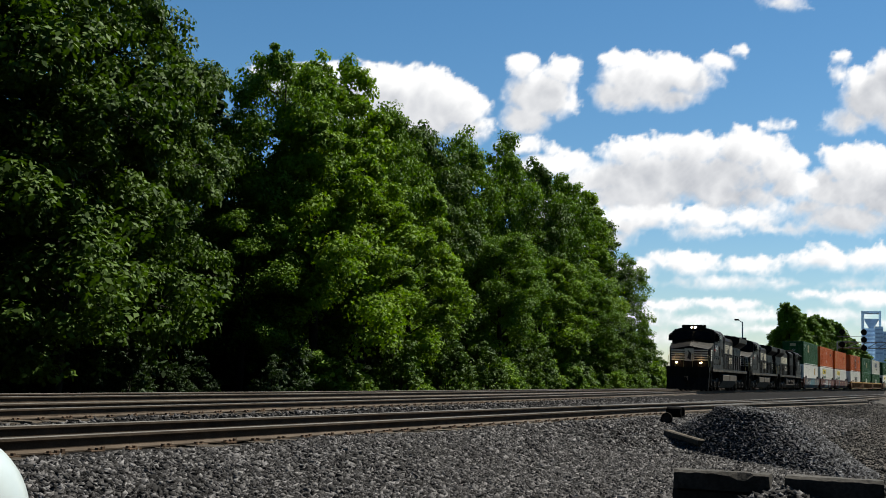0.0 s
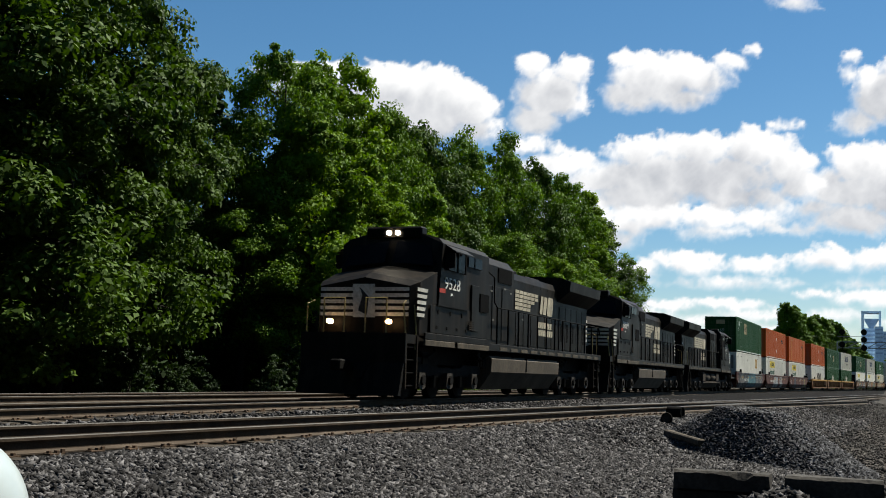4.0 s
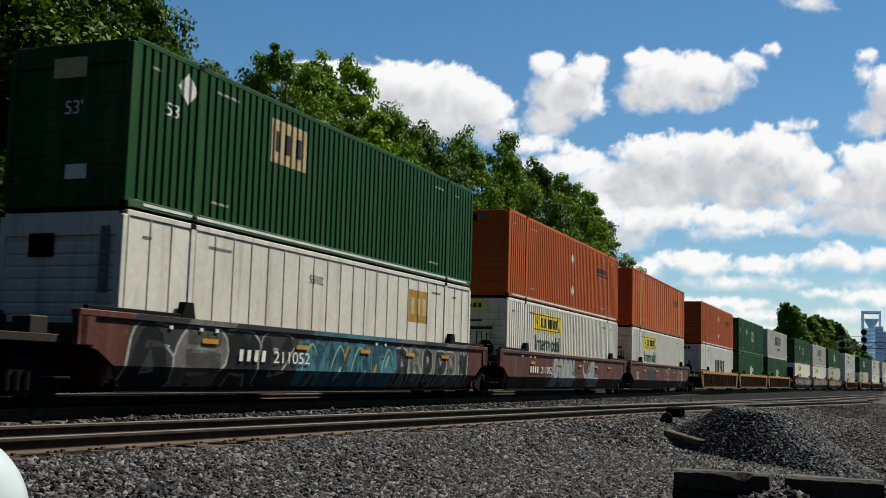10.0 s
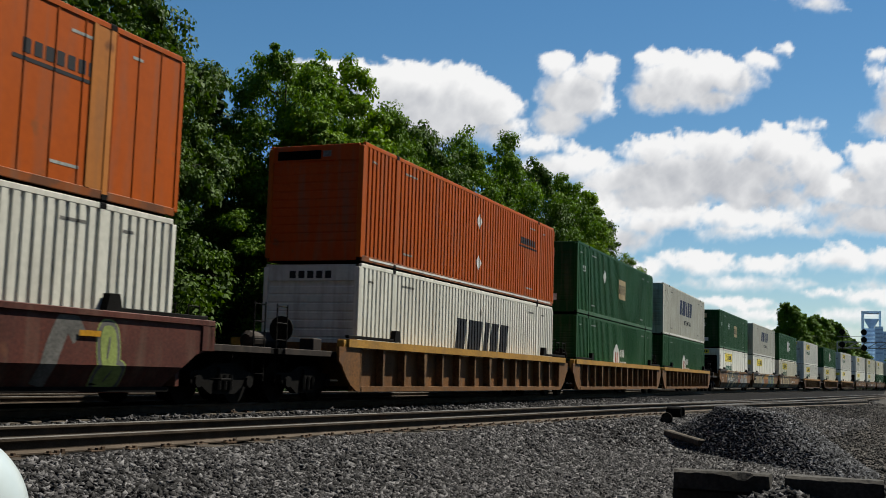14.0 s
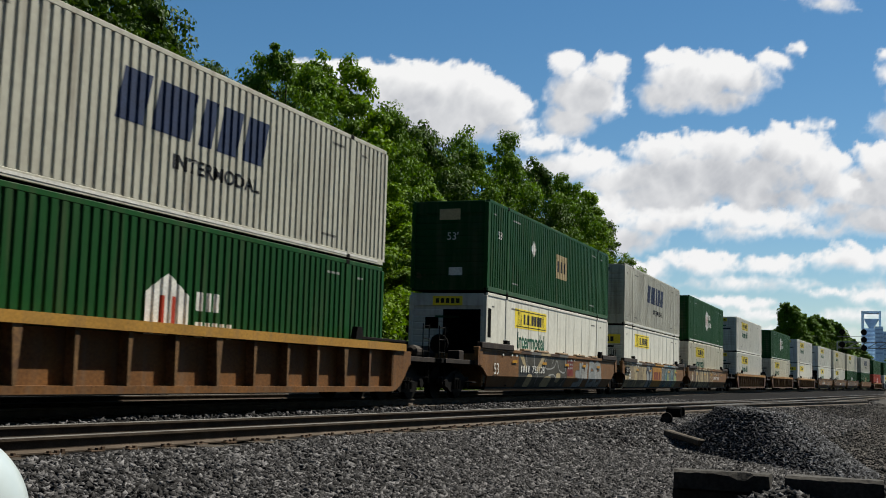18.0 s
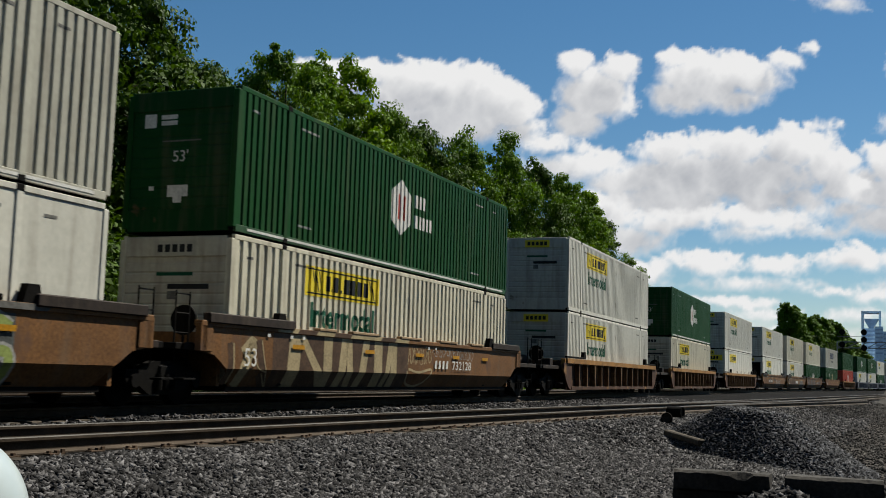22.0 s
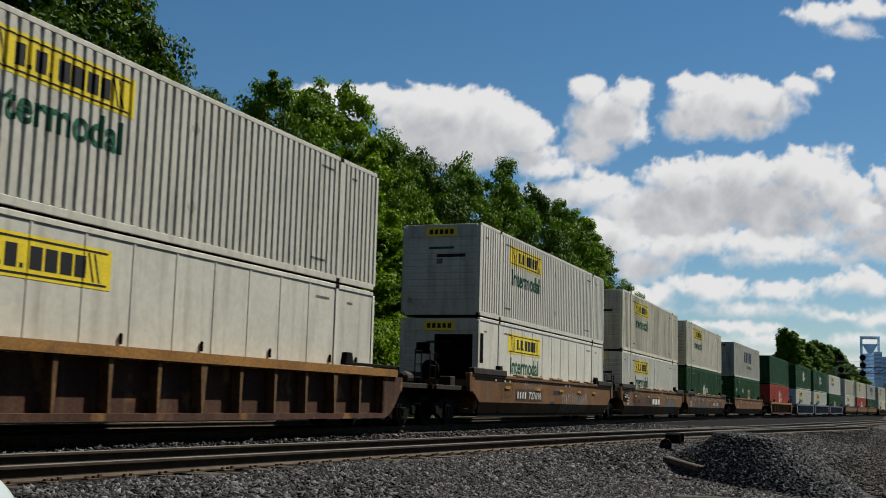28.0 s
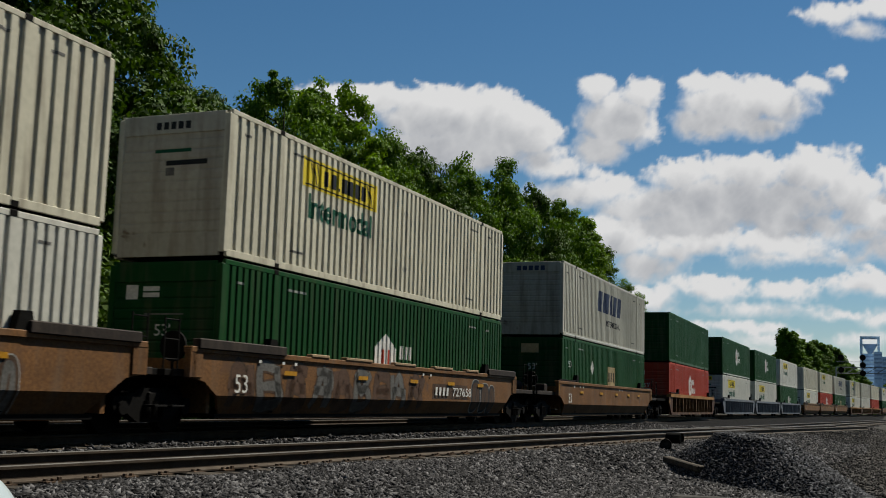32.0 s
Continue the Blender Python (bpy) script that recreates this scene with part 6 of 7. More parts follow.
def locomotive(u, number, flipped=False, lit=False, tanks=False):
    label = "black diesel freight locomotive with pale stripes"
    loco = empty("locomotive", label + (" and burning headlamps" if lit else ", long hood first" if flipped else ""), "locomotive", "locomotives of the train")
    fx = (lambda x: LOCO_L - x) if flipped else (lambda x: x)

    def bx(name, x0, x1, y0, y1, z0, z1, mat, bevel=0.0, lab="", parent=loco):
        a, b = sorted((fx(x0), fx(x1)))
        return part(name, one_box(a, b, y0, y1, z0, z1, bevel), mat, parent, lab)

    def pr(name, outline, y0, y1, mat, lab="", bevel=0.0, parent=loco):
        bm = bmesh.new()
        prism(bm, [(fx(x), z) for x, z in outline], y0, y1)
        if bevel:
            bmesh.ops.bevel(bm, geom=list(bm.edges), offset=bevel, segments=2, affect="EDGES")
        return part(name, bm, mat, parent, lab)

    def pipe(name, pts, r, mat, sides=6, parent=loco):
        return part(name, tube_of([(fx(x), y, z) for x, y, z in pts], r, sides), mat, parent)

    def patch(name, pts, mat, lab="", parent=loco):
        """A flat mark on the near side, corners as x, y, z."""
        return part(name, mesh_of(name, [(fx(x), y, z) for x, y, z in pts], [tuple(range(len(pts)))], mat), None, parent, lab)

    def mark(name, x0, x1, z0, z1, y, mat, slant=0.0, lab=""):
        return patch(name, [(x0, y, z0), (x1 - slant, y, z0), (x1, y, z1), (x0 + 0.0, y, z1)], mat, lab)

    # nose and cab
    bm = bmesh.new()
    w, wf = 1.52, 1.30  # the nose narrows towards its front

    def ring(x, half, zs):
        return [bm.verts.new((fx(x), y, z)) for y, z in ((-half, 1.68), (-half, zs[0]), (0, zs[1]), (half, zs[0]), (half, 1.68))]

    rings = [ring(1.62, wf, (2.95, 3.18)), ring(1.95, 1.46, (3.08, 3.34)), ring(2.95, w, (3.42, 3.62))]
    for a, b in zip(rings, rings[1:]):
        for j in range(4):
            bm.faces.new((a[j], a[j + 1], b[j + 1], b[j]))
    bm.faces.new(rings[0])
    bm.faces.new(rings[-1][::-1])
    part("nose", bm, LOCO_BLACK, loco)
    bm = bmesh.new()
    prof = [(-w, 1.68), (-w, 4.26), (-1.36, 4.42), (-0.7, 4.60), (0.7, 4.60), (1.36, 4.42), (w, 4.26), (w, 1.68)]
    front = [3.0, 3.30, 3.40, 3.46, 3.46, 3.40, 3.30, 3.0]
    a = [bm.verts.new((fx(front[i]), y, z)) for i, (y, z) in enumerate(prof)]
    low = [bm.verts.new((fx(2.95), y, 3.3)) for y in (-w, w)]
    b = [bm.verts.new((fx(7.1), y, z)) for y, z in prof]
    for j in range(7):
        bm.faces.new((a[j], a[j + 1], b[j + 1], b[j]))
    bm.faces.new(a)
    bm.faces.new(b[::-1])
    bmesh.ops.delete(bm, geom=low, context="VERTS")
    part("cab", bm, LOCO_BLACK, loco)
    patch("windshield", [(3.04, -1.36, 3.62), (3.06, -0.12, 3.72), (3.36, -0.12, 4.36), (3.24, -1.2, 4.2)], GLASS_DARK, "dark windshield")
    patch("windshield", [(3.04, 1.36, 3.62), (3.06, 0.12, 3.72), (3.36, 0.12, 4.36), (3.24, 1.2, 4.2)], GLASS_DARK, "dark windshield")
    bx("lamp_housing", 3.36, 3.75, -0.85, 0.85, 4.42, 4.76, LOCO_BLACK, 0.04)
    for y in (-0.13, 0.13):
        part("headlamp", tube_of([(fx(3.30), y, 4.58), (fx(3.37), y, 4.58)], 0.07, 12), LAMP if lit else STEEL_DARK, loco, "round headlamp")
        s = 1 if y > 0 else -1
        bx("number_board", 3.33, 3.37, min(s * 0.3, s * 0.8), max(s * 0.3, s * 0.8), 4.47, 4.68, GLASS_DARK, 0.0)
        part("ditch_lamp", tube_of([(fx(1.28), s * 0.85, 2.0), (fx(1.42), s * 0.85, 2.0)], 0.065, 12), NUMBER_LIT if lit else STEEL_DARK, loco, "small round lamp")
    # stripes over the nose
    for i in range(5):
        z = 2.16 + i * 0.165
        mark("stripe", 1.70, 2.22 + i * 0.05, z, z + 0.095, -1.485 - 0.006, STRIPE, 0.05, "pale stripe").matrix_basis = Matrix.Identity(4)
        patch("stripe", [(1.612, -1.29, z), (1.612, 1.29, z), (1.612, 1.29, z + 0.095), (1.612, -1.29, z + 0.095)], STRIPE, "pale stripe")
    patch("nose_badge", [(1.604, -0.34, 2.12), (1.604, 0.30, 2.12), (1.604, 0.34, 3.0), (1.604, -0.30, 3.0)], STRIPE, "pale nose badge")
    patch("badge_shape", [(1.598, -0.10, 2.18), (1.598, 0.16, 2.3), (1.598, 0.05, 2.7), (1.598, 0.14, 2.92), (1.598, -0.14, 2.66)], BLACK)
    # cab sides, both alike
    for s in (-1, 1):
        y = s * (w + 0.006)
        lo, hi = sorted((y, y + s * 0.05))
        bx("side_window", 3.62, 4.28, lo, hi, 3.56, 4.10, GLASS_DARK, 0.0, "dark cab window")
        bx("side_window", 4.36, 4.92, lo, hi, 3.56, 4.10, GLASS_DARK, 0.0, "dark cab window")
        bx("window_frame", 3.56, 4.98, lo, hi - 0.012 if s > 0 else hi, 3.58, 3.64, LOCO_BLACK)
        bm = bmesh.new()
        q = [bm.verts.new((fx(x), yy, z)) for x, yy, z in ((3.5, y, 4.24), (5.0, y, 4.24), (5.0, y + s * 0.30, 4.06), (3.5, y + s * 0.30, 4.06), (3.5, y, 4.20), (5.0, y, 4.20), (5.0, y + s * 0.30, 4.03), (3.5, y + s * 0.30, 4.03))]
        for f in ((0, 1, 2, 3), (7, 6, 5, 4), (0, 4, 5, 1), (1, 5, 6, 2), (2, 6, 7, 3), (3, 7, 4, 0)):
            bm.faces.new([q[i] for i in f])
        part("sunshade", bm, LOCO_BLACK, loco)
        for xx in (3.60, 4.30, 4.94):
            bx("window_post", xx, xx + 0.045, min(y, y + s * 0.07), max(y, y + s * 0.07), 3.54, 4.12, STEEL_DARK)
        bx("mirror", 3.45, 3.5, min(y, y + s * 0.3), max(y, y + s * 0.3), 3.6, 4.0, STEEL_DARK)
        for x0, x1 in ((5.2, 5.65), (5.75, 6.35)):
            bx("rear_window", x0, x1, lo, hi - 0.02 if s > 0 else hi, 3.8, 4.1, GLASS_DARK)
        bx("vent", 6.28, 7.02, lo, hi, 2.56, 3.1, OPENING_SHADE, 0.0, "black screened vent")
        bx("side_door", 5.55, 6.15, lo, hi - 0.03 if s > 0 else hi, 1.95, 3.3, LOCO_BLACK, 0.01)
        bx("battery_box", 2.5, 6.9, min(y, y + s * 0.014), max(y, y + s * 0.014), 1.78, 2.52, LOCO_BLACK, 0.004)
        for k in range(4):
            bx("lid_hinge", 2.9 + k * 0.75, 3.02 + k * 0.75, min(y, y + s * 0.03), max(y, y + s * 0.03), 1.9, 1.98, STEEL_DARK)
            bx("lid_latch", 3.0 + k * 0.9, 3.08 + k * 0.9, min(y, y + s * 0.035), max(y, y + s * 0.035), 2.3, 2.42, STEEL_DARK)
        bx("box_lid", 2.9, 5.3, min(y, y + s * 0.07), max(y, y + s * 0.07), 2.52, 2.56, LOCO_BLACK)
        bx("side_sill", 2.1, 7.15, min(y, y + s * 0.05), max(y, y + s * 0.05), 1.58, 1.76, LOCO_BLACK, 0.01)
        for x0, x1 in ((2.1, 4.25), (4.45, 7.1)):
            bx("sill_plate", x0, x1, min(y, y + s * 0.06), max(y, y + s * 0.06), 1.42, 1.575, SILL, 0.01, "dusty pale plate")
        bx("side_sill", 7.15, 21.4, min(s * 1.45, s * 1.53), max(s * 1.45, s * 1.53), 1.44, 1.66, LOCO_BLACK, 0.01)
        for k in range(12):
            bx("sill_plate", 8.28 + k * 1.08, 9.0 + k * 1.08, min(s * 1.52, s * 1.542), max(s * 1.52, s * 1.542), 1.46, 1.57, SILL, 0.006, "dusty pale plate")
        # louvres on the box behind the cab
        for i in range(5):
            bx("louvre", 5.3 + 0.0, 5.72, min(y + s * 0.05, y + s * 0.07), max(y + s * 0.05, y + s * 0.07), 1.98 + i * 0.055, 2.01 + i * 0.055, DUSTY)
    words(loco, "road_number", number, fx(3.46) if not flipped else fx(4.80), -w - 0.016, 3.03, 0.46, PALE, 1.20, "pale road number")
    if flipped:
        # proud black slab in place of a recess, its shade put into the colour
        bx("doorway", 5.02, 6.9, -w - 0.035, -w, 2.3, 4.12, OPENING_SHADE, 0.0, "flat black slab for the shaded recess behind the cab")
    else:
        mark("red_panel", 3.12, 3.55, 2.9, 3.02, -w - 0.009, RED_MARK)
    mark("stencil", 3.95, 4.12, 2.86, 2.93, -w - 0.009, PALE)
    # hood
    hood = [(-1.0, 1.68), (-1.0, 3.95), (-0.86, 4.2), (-0.5, 4.28), (0.5, 4.28), (0.86, 4.2), (1.0, 3.95), (1.0, 1.68)]

    def along(name, outline, x0, x1, mat, lab="", smooth=False):
        bm = bmesh.new()
        a = [bm.verts.new((fx(x0), y, z)) for y, z in outline]
        b = [bm.verts.new((fx(x1), y, z)) for y, z in outline]
        k = len(a)
        for j in range(k):
            bm.faces.new((a[j], a[(j + 1) % k], b[(j + 1) % k], b[j]))
        bm.faces.new(a)
        bm.faces.new(b[::-1])
        return part(name, bm, mat, loco, lab, smooth)

    along("hood", hood, 10.4, 16.6, LOCO_BLACK)
    along("equipment_cabin", [(-1.25, 1.68), (-1.25, 4.15), (-1.0, 4.42), (1.0, 4.42), (1.25, 4.15), (1.25, 1.68)], 7.1, 10.4, LOCO_BLACK)
    along("rear_hood", [(-1.0, 1.68), (-1.0, 3.6), (1.0, 3.6), (1.0, 1.68)], 16.6, 21.0, LOCO_BLACK)
    along("radiator_wing", [(-0.98, 3.55), (-1.5, 3.98), (-1.53, 4.36), (-1.1, 4.50), (1.1, 4.50), (1.53, 4.36), (1.5, 3.98), (0.98, 3.55)], 16.5, 21.25, LOCO_BLACK, "overhanging radiator housing")
    for s in (-1, 1):
        y = s * 1.256
        lo, hi = sorted((y, y + s * 0.02))
        bx("screen", 8.75, 10.1, lo, hi, 3.66, 4.12, OPENING_SHADE, 0.0, "black air intake screen")
        y = s * 1.006
        lo, hi = sorted((y, y + s * 0.025))
        for i in range(7):
            x = 10.5 + i * 0.86
            bx("hood_door", x, x + 0.80, lo, hi, 1.75, 2.86, LOCO_BLACK, 0.008)
            bx("door_latch", x + 0.06, x + 0.10, lo, hi + 0.02 if s > 0 else hi, 2.2, 2.34, STEEL_DARK)
        for i in range(5):
            x = 16.75 + i * 0.84
            bx("rear_door", x, x + 0.78, lo, hi, 1.75, 3.4, LOCO_BLACK, 0.008)
            bx("door_vent", x + 0.12, x + 0.40, lo, hi + 0.012 if s > 0 else hi, 2.05, 2.75, OPENING_SHADE)
        for i in range(3):
            x = 7.25 + i * 0.95
            bx("cabin_door", x, x + 0.85, min(s * 1.256, s * 1.275), max(s * 1.256, s * 1.275), 1.8, 3.5, LOCO_BLACK, 0.008)
    for x in (12.2, 12.9):
        bx("exhaust_stack", x, x + 0.5, -0.35, 0.35, 4.26, 4.46, STEEL_DARK, 0.03)
    bx("horn", 9.2, 9.5, -0.4, 0.4, 4.42, 4.6, STEEL_DARK, 0.03)
    for x0, x1, z0, z1 in ((10.7, 11.6, 4.27, 4.40), (14.2, 15.9, 4.27, 4.36), (4.2, 4.7, 4.58, 4.70)):
        bx("roof_box", x0, x1, -0.45, 0.45, z0, z1, LOCO_BLACK, 0.03)
    for x in (17.6, 19.9):
        part("radiator_fan", tube_of([(fx(x), 0, 4.49), (fx(x), 0, 4.58)], 0.62, 16), STEEL_DARK, loco)
    # painted emblem: ruled panel, letters as plain slanted shapes, name as bars
    bar0, let0, nam0 = (11.2, 14.1, 13.8) if not flipped else (12.95, 0, 0)
    Y = -1.040
    if flipped:  # the emblem reads the same way, so it lies mirrored in the engine's own lengths
        place = lambda x: LOCO_L - x
        bar0, let0, nam0 = 6.1, 9.16, 8.95
    else:
        place = lambda x: x

    def sign(name, pts, mat):
        patch(name, [(place(x), Y, z) for x, z in pts], mat)

    pitch = 0.52 if flipped else 0.45
    for i in range(5):
        z = 2.96 + i * 0.14
        n = 6
        for j in range(n):
            x0, x1 = bar0 + j * pitch, bar0 + j * pitch + pitch - 0.05
            if j >= 4 and i < j - 2 and not flipped:
                continue
            sign("emblem_bar", [(x0, z), (x1, z), (x1 + 0.02, z + 0.11), (x0 + 0.02, z + 0.11)], EMBLEM)
    for pts in ([(0.0, 2.96), (0.30, 2.96), (0.46, 3.62), (0.16, 3.62)], [(0.40, 2.96), (0.78, 2.96), (0.94, 3.62), (0.56, 3.62)],
                [(0.92, 3.02), (1.0, 2.94), (1.58, 2.94), (1.66, 3.06), (1.70, 3.54), (1.62, 3.64), (1.1, 3.64), (1.02, 3.54)]):
        sign("emblem_block", [(let0 + x, z) for x, z in pts], EMBLEM)
    for row, n, x0 in ((2.45, 7, nam0 + 0.1), (2.17, 8, nam0)):
        for j in range(n):
            sign("name_bar", [(x0 + j * 0.255, row), (x0 + j * 0.255 + 0.19, row), (x0 + j * 0.255 + 0.22, row + 0.22), (x0 + j * 0.255 + 0.03, row + 0.22)], EMBLEM)
    # striped rear corner
    for i in range(5):
        mark("stripe", 20.75, 20.98, 2.2 + i * 0.2, 2.3 + i * 0.2, -1.04, STRIPE)
    # frame, tank, ends
    bx("deck", 1.2, 21.4, -1.45, 1.45, 1.45, 1.68, LOCO_BLACK)
    bx("underframe", 1.4, 21.0, -0.9, 0.9, 0.95, 1.45, STEEL_DARK)
    tank = [(-0.95, 0.26), (-1.10, 0.28), (-1.46, 0.80), (-1.48, 1.2), (-1.36, 1.30), (1.36, 1.30), (1.48, 1.2), (1.46, 0.80), (1.10, 0.28), (0.95, 0.26)]
    if tanks:
        low = [(-1.0, 0.26), (-1.12, 0.28), (-1.44, 0.62), (-1.42, 0.72), (1.42, 0.72), (1.44, 0.62), (1.12, 0.28), (1.0, 0.26)]
        along("fuel_tank", low, 7.7, 15.2, LOW_TANK, "dusty dark fuel tank")
        for x0, x1 in ((7.7, 8.9), (14.0, 15.2)):
            bx("tank_box", x0, x1, -1.45, 1.45, 0.7, 1.3, LOW_TANK, 0.04)
        for x0, x1 in ((9.1, 11.3), (11.7, 13.8)):
            pipe("air_reservoir", [(x0, -1.15, 1.0), (x0 + 0.1, -1.15, 1.0), (x1 - 0.1, -1.15, 1.0), (x1, -1.15, 1.0)], [0.16, 0.29, 0.29, 0.16], LOW_TANK, 20).data.shade_smooth()
    else:
        along("fuel_tank", tank, 7.7, 15.2, TANK, "dusty brown fuel tank")
        for x in (11.2,):
            bx("tank_strap", x, x + 0.06, -1.495, 1.495, 0.84, 1.28, STEEL_DARK)
        for x in (10.0, 12.6):
            pipe("filler_neck", [(x, -1.38, 1.28), (x, -1.38, 1.42)], 0.05, STEEL_DARK, 8)
    for x, s in ((0.0, 1), (LOCO_L, -1)):
        bx("coupler", min(x + s * 0.05, x + s * 0.9), max(x + s * 0.05, x + s * 0.9), -0.14, 0.14, 0.72, 1.0, STEEL_DARK, 0.04)
        xx = x + s * 1.0
        bx("end_plate", min(xx, xx + s * 0.06), max(xx, xx + s * 0.06), -1.5, 1.5, 0.95, 1.7, LOCO_BLACK)
        pr("plow", [(xx - s * 0.25, 0.12), (xx, 0.95), (xx + s * 0.08, 0.95), (xx - s * 0.1, 0.12)], -1.45, 1.45, LOCO_BLACK)
        for y in (-1.42, 1.42):
            sg = -1 if y < 0 else 1
            for i in range(4):
                z = 0.36 + i * 0.33
                bx("step", min(xx + s * 0.15, xx + s * 0.75), max(xx + s * 0.15, xx + s * 0.75), min(y, y - sg * 0.25), max(y, y - sg * 0.25), z, z + 0.03, STEEL_DARK)
            for d in (0.1, 0.8):
                bx("step_side", min(xx + s * d, xx + s * (d + 0.05)), max(xx + s * d, xx + s * (d + 0.05)), min(y + sg * 0.06, y - sg * 0.22), max(y + sg * 0.06, y - sg * 0.22), 0.3, 1.66, DUSTY if y < 0 else LOCO_BLACK)
                pipe("grab_rail", [(xx + s * d, y, 1.3), (xx + s * (d + 0.05), y, 1.75), (xx + s * (d - 0.02), y * 0.97, 2.45), (xx + s * (d + 0.25), y * 0.93, 2.55)], 0.02, GRAB)
        pipe("end_rail", [(xx + s * 0.1, -0.9, 1.7), (xx + s * 0.1, -0.9, 2.6), (xx + s * 0.1, -0.3, 2.6), (xx + s * 0.1, -0.3, 1.7)], 0.02, GRAB)
        pipe("end_rail", [(xx + s * 0.1, 0.9, 1.7), (xx + s * 0.1, 0.9, 2.6), (xx + s * 0.1, 0.3, 2.6), (xx + s * 0.1, 0.3, 1.7)], 0.02, GRAB)
        pipe("air_hose", [(xx, -0.6, 1.2), (xx - s * 0.25, -0.6, 0.9), (xx - s * 0.3, -0.45, 0.55), (xx - s * 0.35, -0.3, 0.5)], 0.03, STEEL_DARK)
    # clutter under the sill
    rc = random.Random(17)
    for x0 in (2.2, 6.6, 15.6, 20.0):
        for k in range(4):
            x, z, w_, h_ = x0 + rc.uniform(0, 0.9), rc.uniform(0.85, 1.15), rc.uniform(0.12, 0.4), rc.uniform(0.12, 0.3)
            bx("equipment_box", x, x + w_, -1.3, -1.05, z, z + h_, DUSTY if k % 2 else STEEL_DARK, 0.015)
        pipe("air_pipe", [(x0, -1.35, 1.32), (x0 + 0.6, -1.36, 1.12), (x0 + 1.2, -1.34, 1.3), (x0 + 1.4, -1.2, 1.38)], 0.025, STEEL_DARK)
    for k in range(26):
        mark("rivet_mark", 10.6 + k % 13 * 0.44, 10.66 + k % 13 * 0.44, 3.86 - (k // 13) * 1.05, 3.92 - (k // 13) * 1.05, -1.034, DUSTY)
    for x, z in ((8.0, 3.3), (8.2, 2.4), (9.3, 3.45), (9.9, 3.35), (12.0, 2.62), (14.9, 2.02)):
        mark("stencil", x, x + 0.17, z, z + 0.06, -1.285 if x < 10.4 else -1.036, FADED)
    # walkway rails
    for y in (-1.48, 1.48):
        pipe("handrail", [(6.95, y, 3.9), (7.75, y, 3.72), (7.8, y, 2.95), (8.1, y, 2.80), (14.0, y, 2.80), (21.2, y, 2.80), (21.4, y, 2.5)], 0.022, STEEL_DARK)
        for i in range(13):
            x = 8.1 + i * 1.08
            pipe("stanchion", [(x, y, 1.62), (x, y, 2.80)], 0.028, STEEL_DARK)
    # trucks
    for cx in (4.55, 17.75):
        tr = part("truck", one_box(fx(cx) - 2.6, fx(cx) + 2.6, -0.7, 0.7, 0.5, 0.9, 0.03), STEEL_DARK, loco, "six-wheeled truck")
        for y in (-1.1, 1.1):
            s = -1 if y < 0 else 1
            bm = bmesh.new()
            prism(bm, [(-2.75, 0.72), (-2.7, 0.95), (-1.3, 0.98), (-1.0, 0.86), (1.0, 0.86), (1.3, 0.98), (2.7, 0.95), (2.75, 0.72), (1.4, 0.62), (-1.4, 0.62)], min(y, y + s * 0.14), max(y, y + s * 0.14))
            part("truck_frame", bm, STEEL_DARK, tr, at=pose(fx(cx), 0, 0))
            for d in (-2.0, 0.0, 2.0):
                bm = bmesh.new()
                prism(bm, [(d - 0.24, 0.34), (d - 0.2, 0.72), (d + 0.2, 0.72), (d + 0.24, 0.34), (d + 0.1, 0.28), (d - 0.1, 0.28)], min(y + s * 0.02, y + s * 0.24), max(y + s * 0.02, y + s * 0.24))
                part("journal_box", bm, JOURNAL, tr, at=pose(fx(cx), 0, 0))
                part("bearing_cap", tube_of([(d, y + s * 0.23, 0.52), (d, y + s * 0.30, 0.52)], 0.13, 10), STEEL_DARK, tr, at=pose(fx(cx), 0, 0))
            for d in (-1.0, 1.0):
                bm = bmesh.new()
                tube(bm, [(d, y + s * 0.12, 0.32), (d, y + s * 0.12, 0.66)], 0.10, 8)
                part("spring", bm, STEEL_DARK, tr, at=pose(fx(cx), 0, 0))
            for d in (-2.55, 2.5):
                part("brake_cylinder", tube_of([(d, y + s * 0.05, 1.02), (d + 0.32, y + s * 0.05, 1.02)], 0.12, 10), DUSTY, tr, at=pose(fx(cx), 0, 0))
        for d in (-2.0, 0.0, 2.0):
            wheel = part("wheelset", BIG_AXLE, None, tr, at=pose(fx(cx) + d, 0, 0.52))
            ROLLING.append((wheel, Vector((fx(cx) + d, 0, 0.52)), 0.52))
    loco.matrix_basis = pose(u, MAIN_Y, 0)
    MOVING.append((loco, u, LOCO_L, 0.0))
    return loco


locomotive(78.6, "9528", lit=True)
locomotive(100.9, "9819")
locomotive(123.2, "9636", flipped=True, tanks=True)
# ---------------------------------------------------------------- clouds
def value_noise(x, y, seed):
    g = np.random.default_rng(seed).random((256, 256))
    i, j = np.floor(x).astype(int), np.floor(y).astype(int)
    a, b = x - i, y - j
    a, b = a * a * (3 - 2 * a), b * b * (3 - 2 * b)
    p = lambda m, n: g[m % 256, n % 256]
    return (p(i, j) * (1 - a) + p(i + 1, j) * a) * (1 - b) + (p(i, j + 1) * (1 - a) + p(i + 1, j + 1) * a) * b


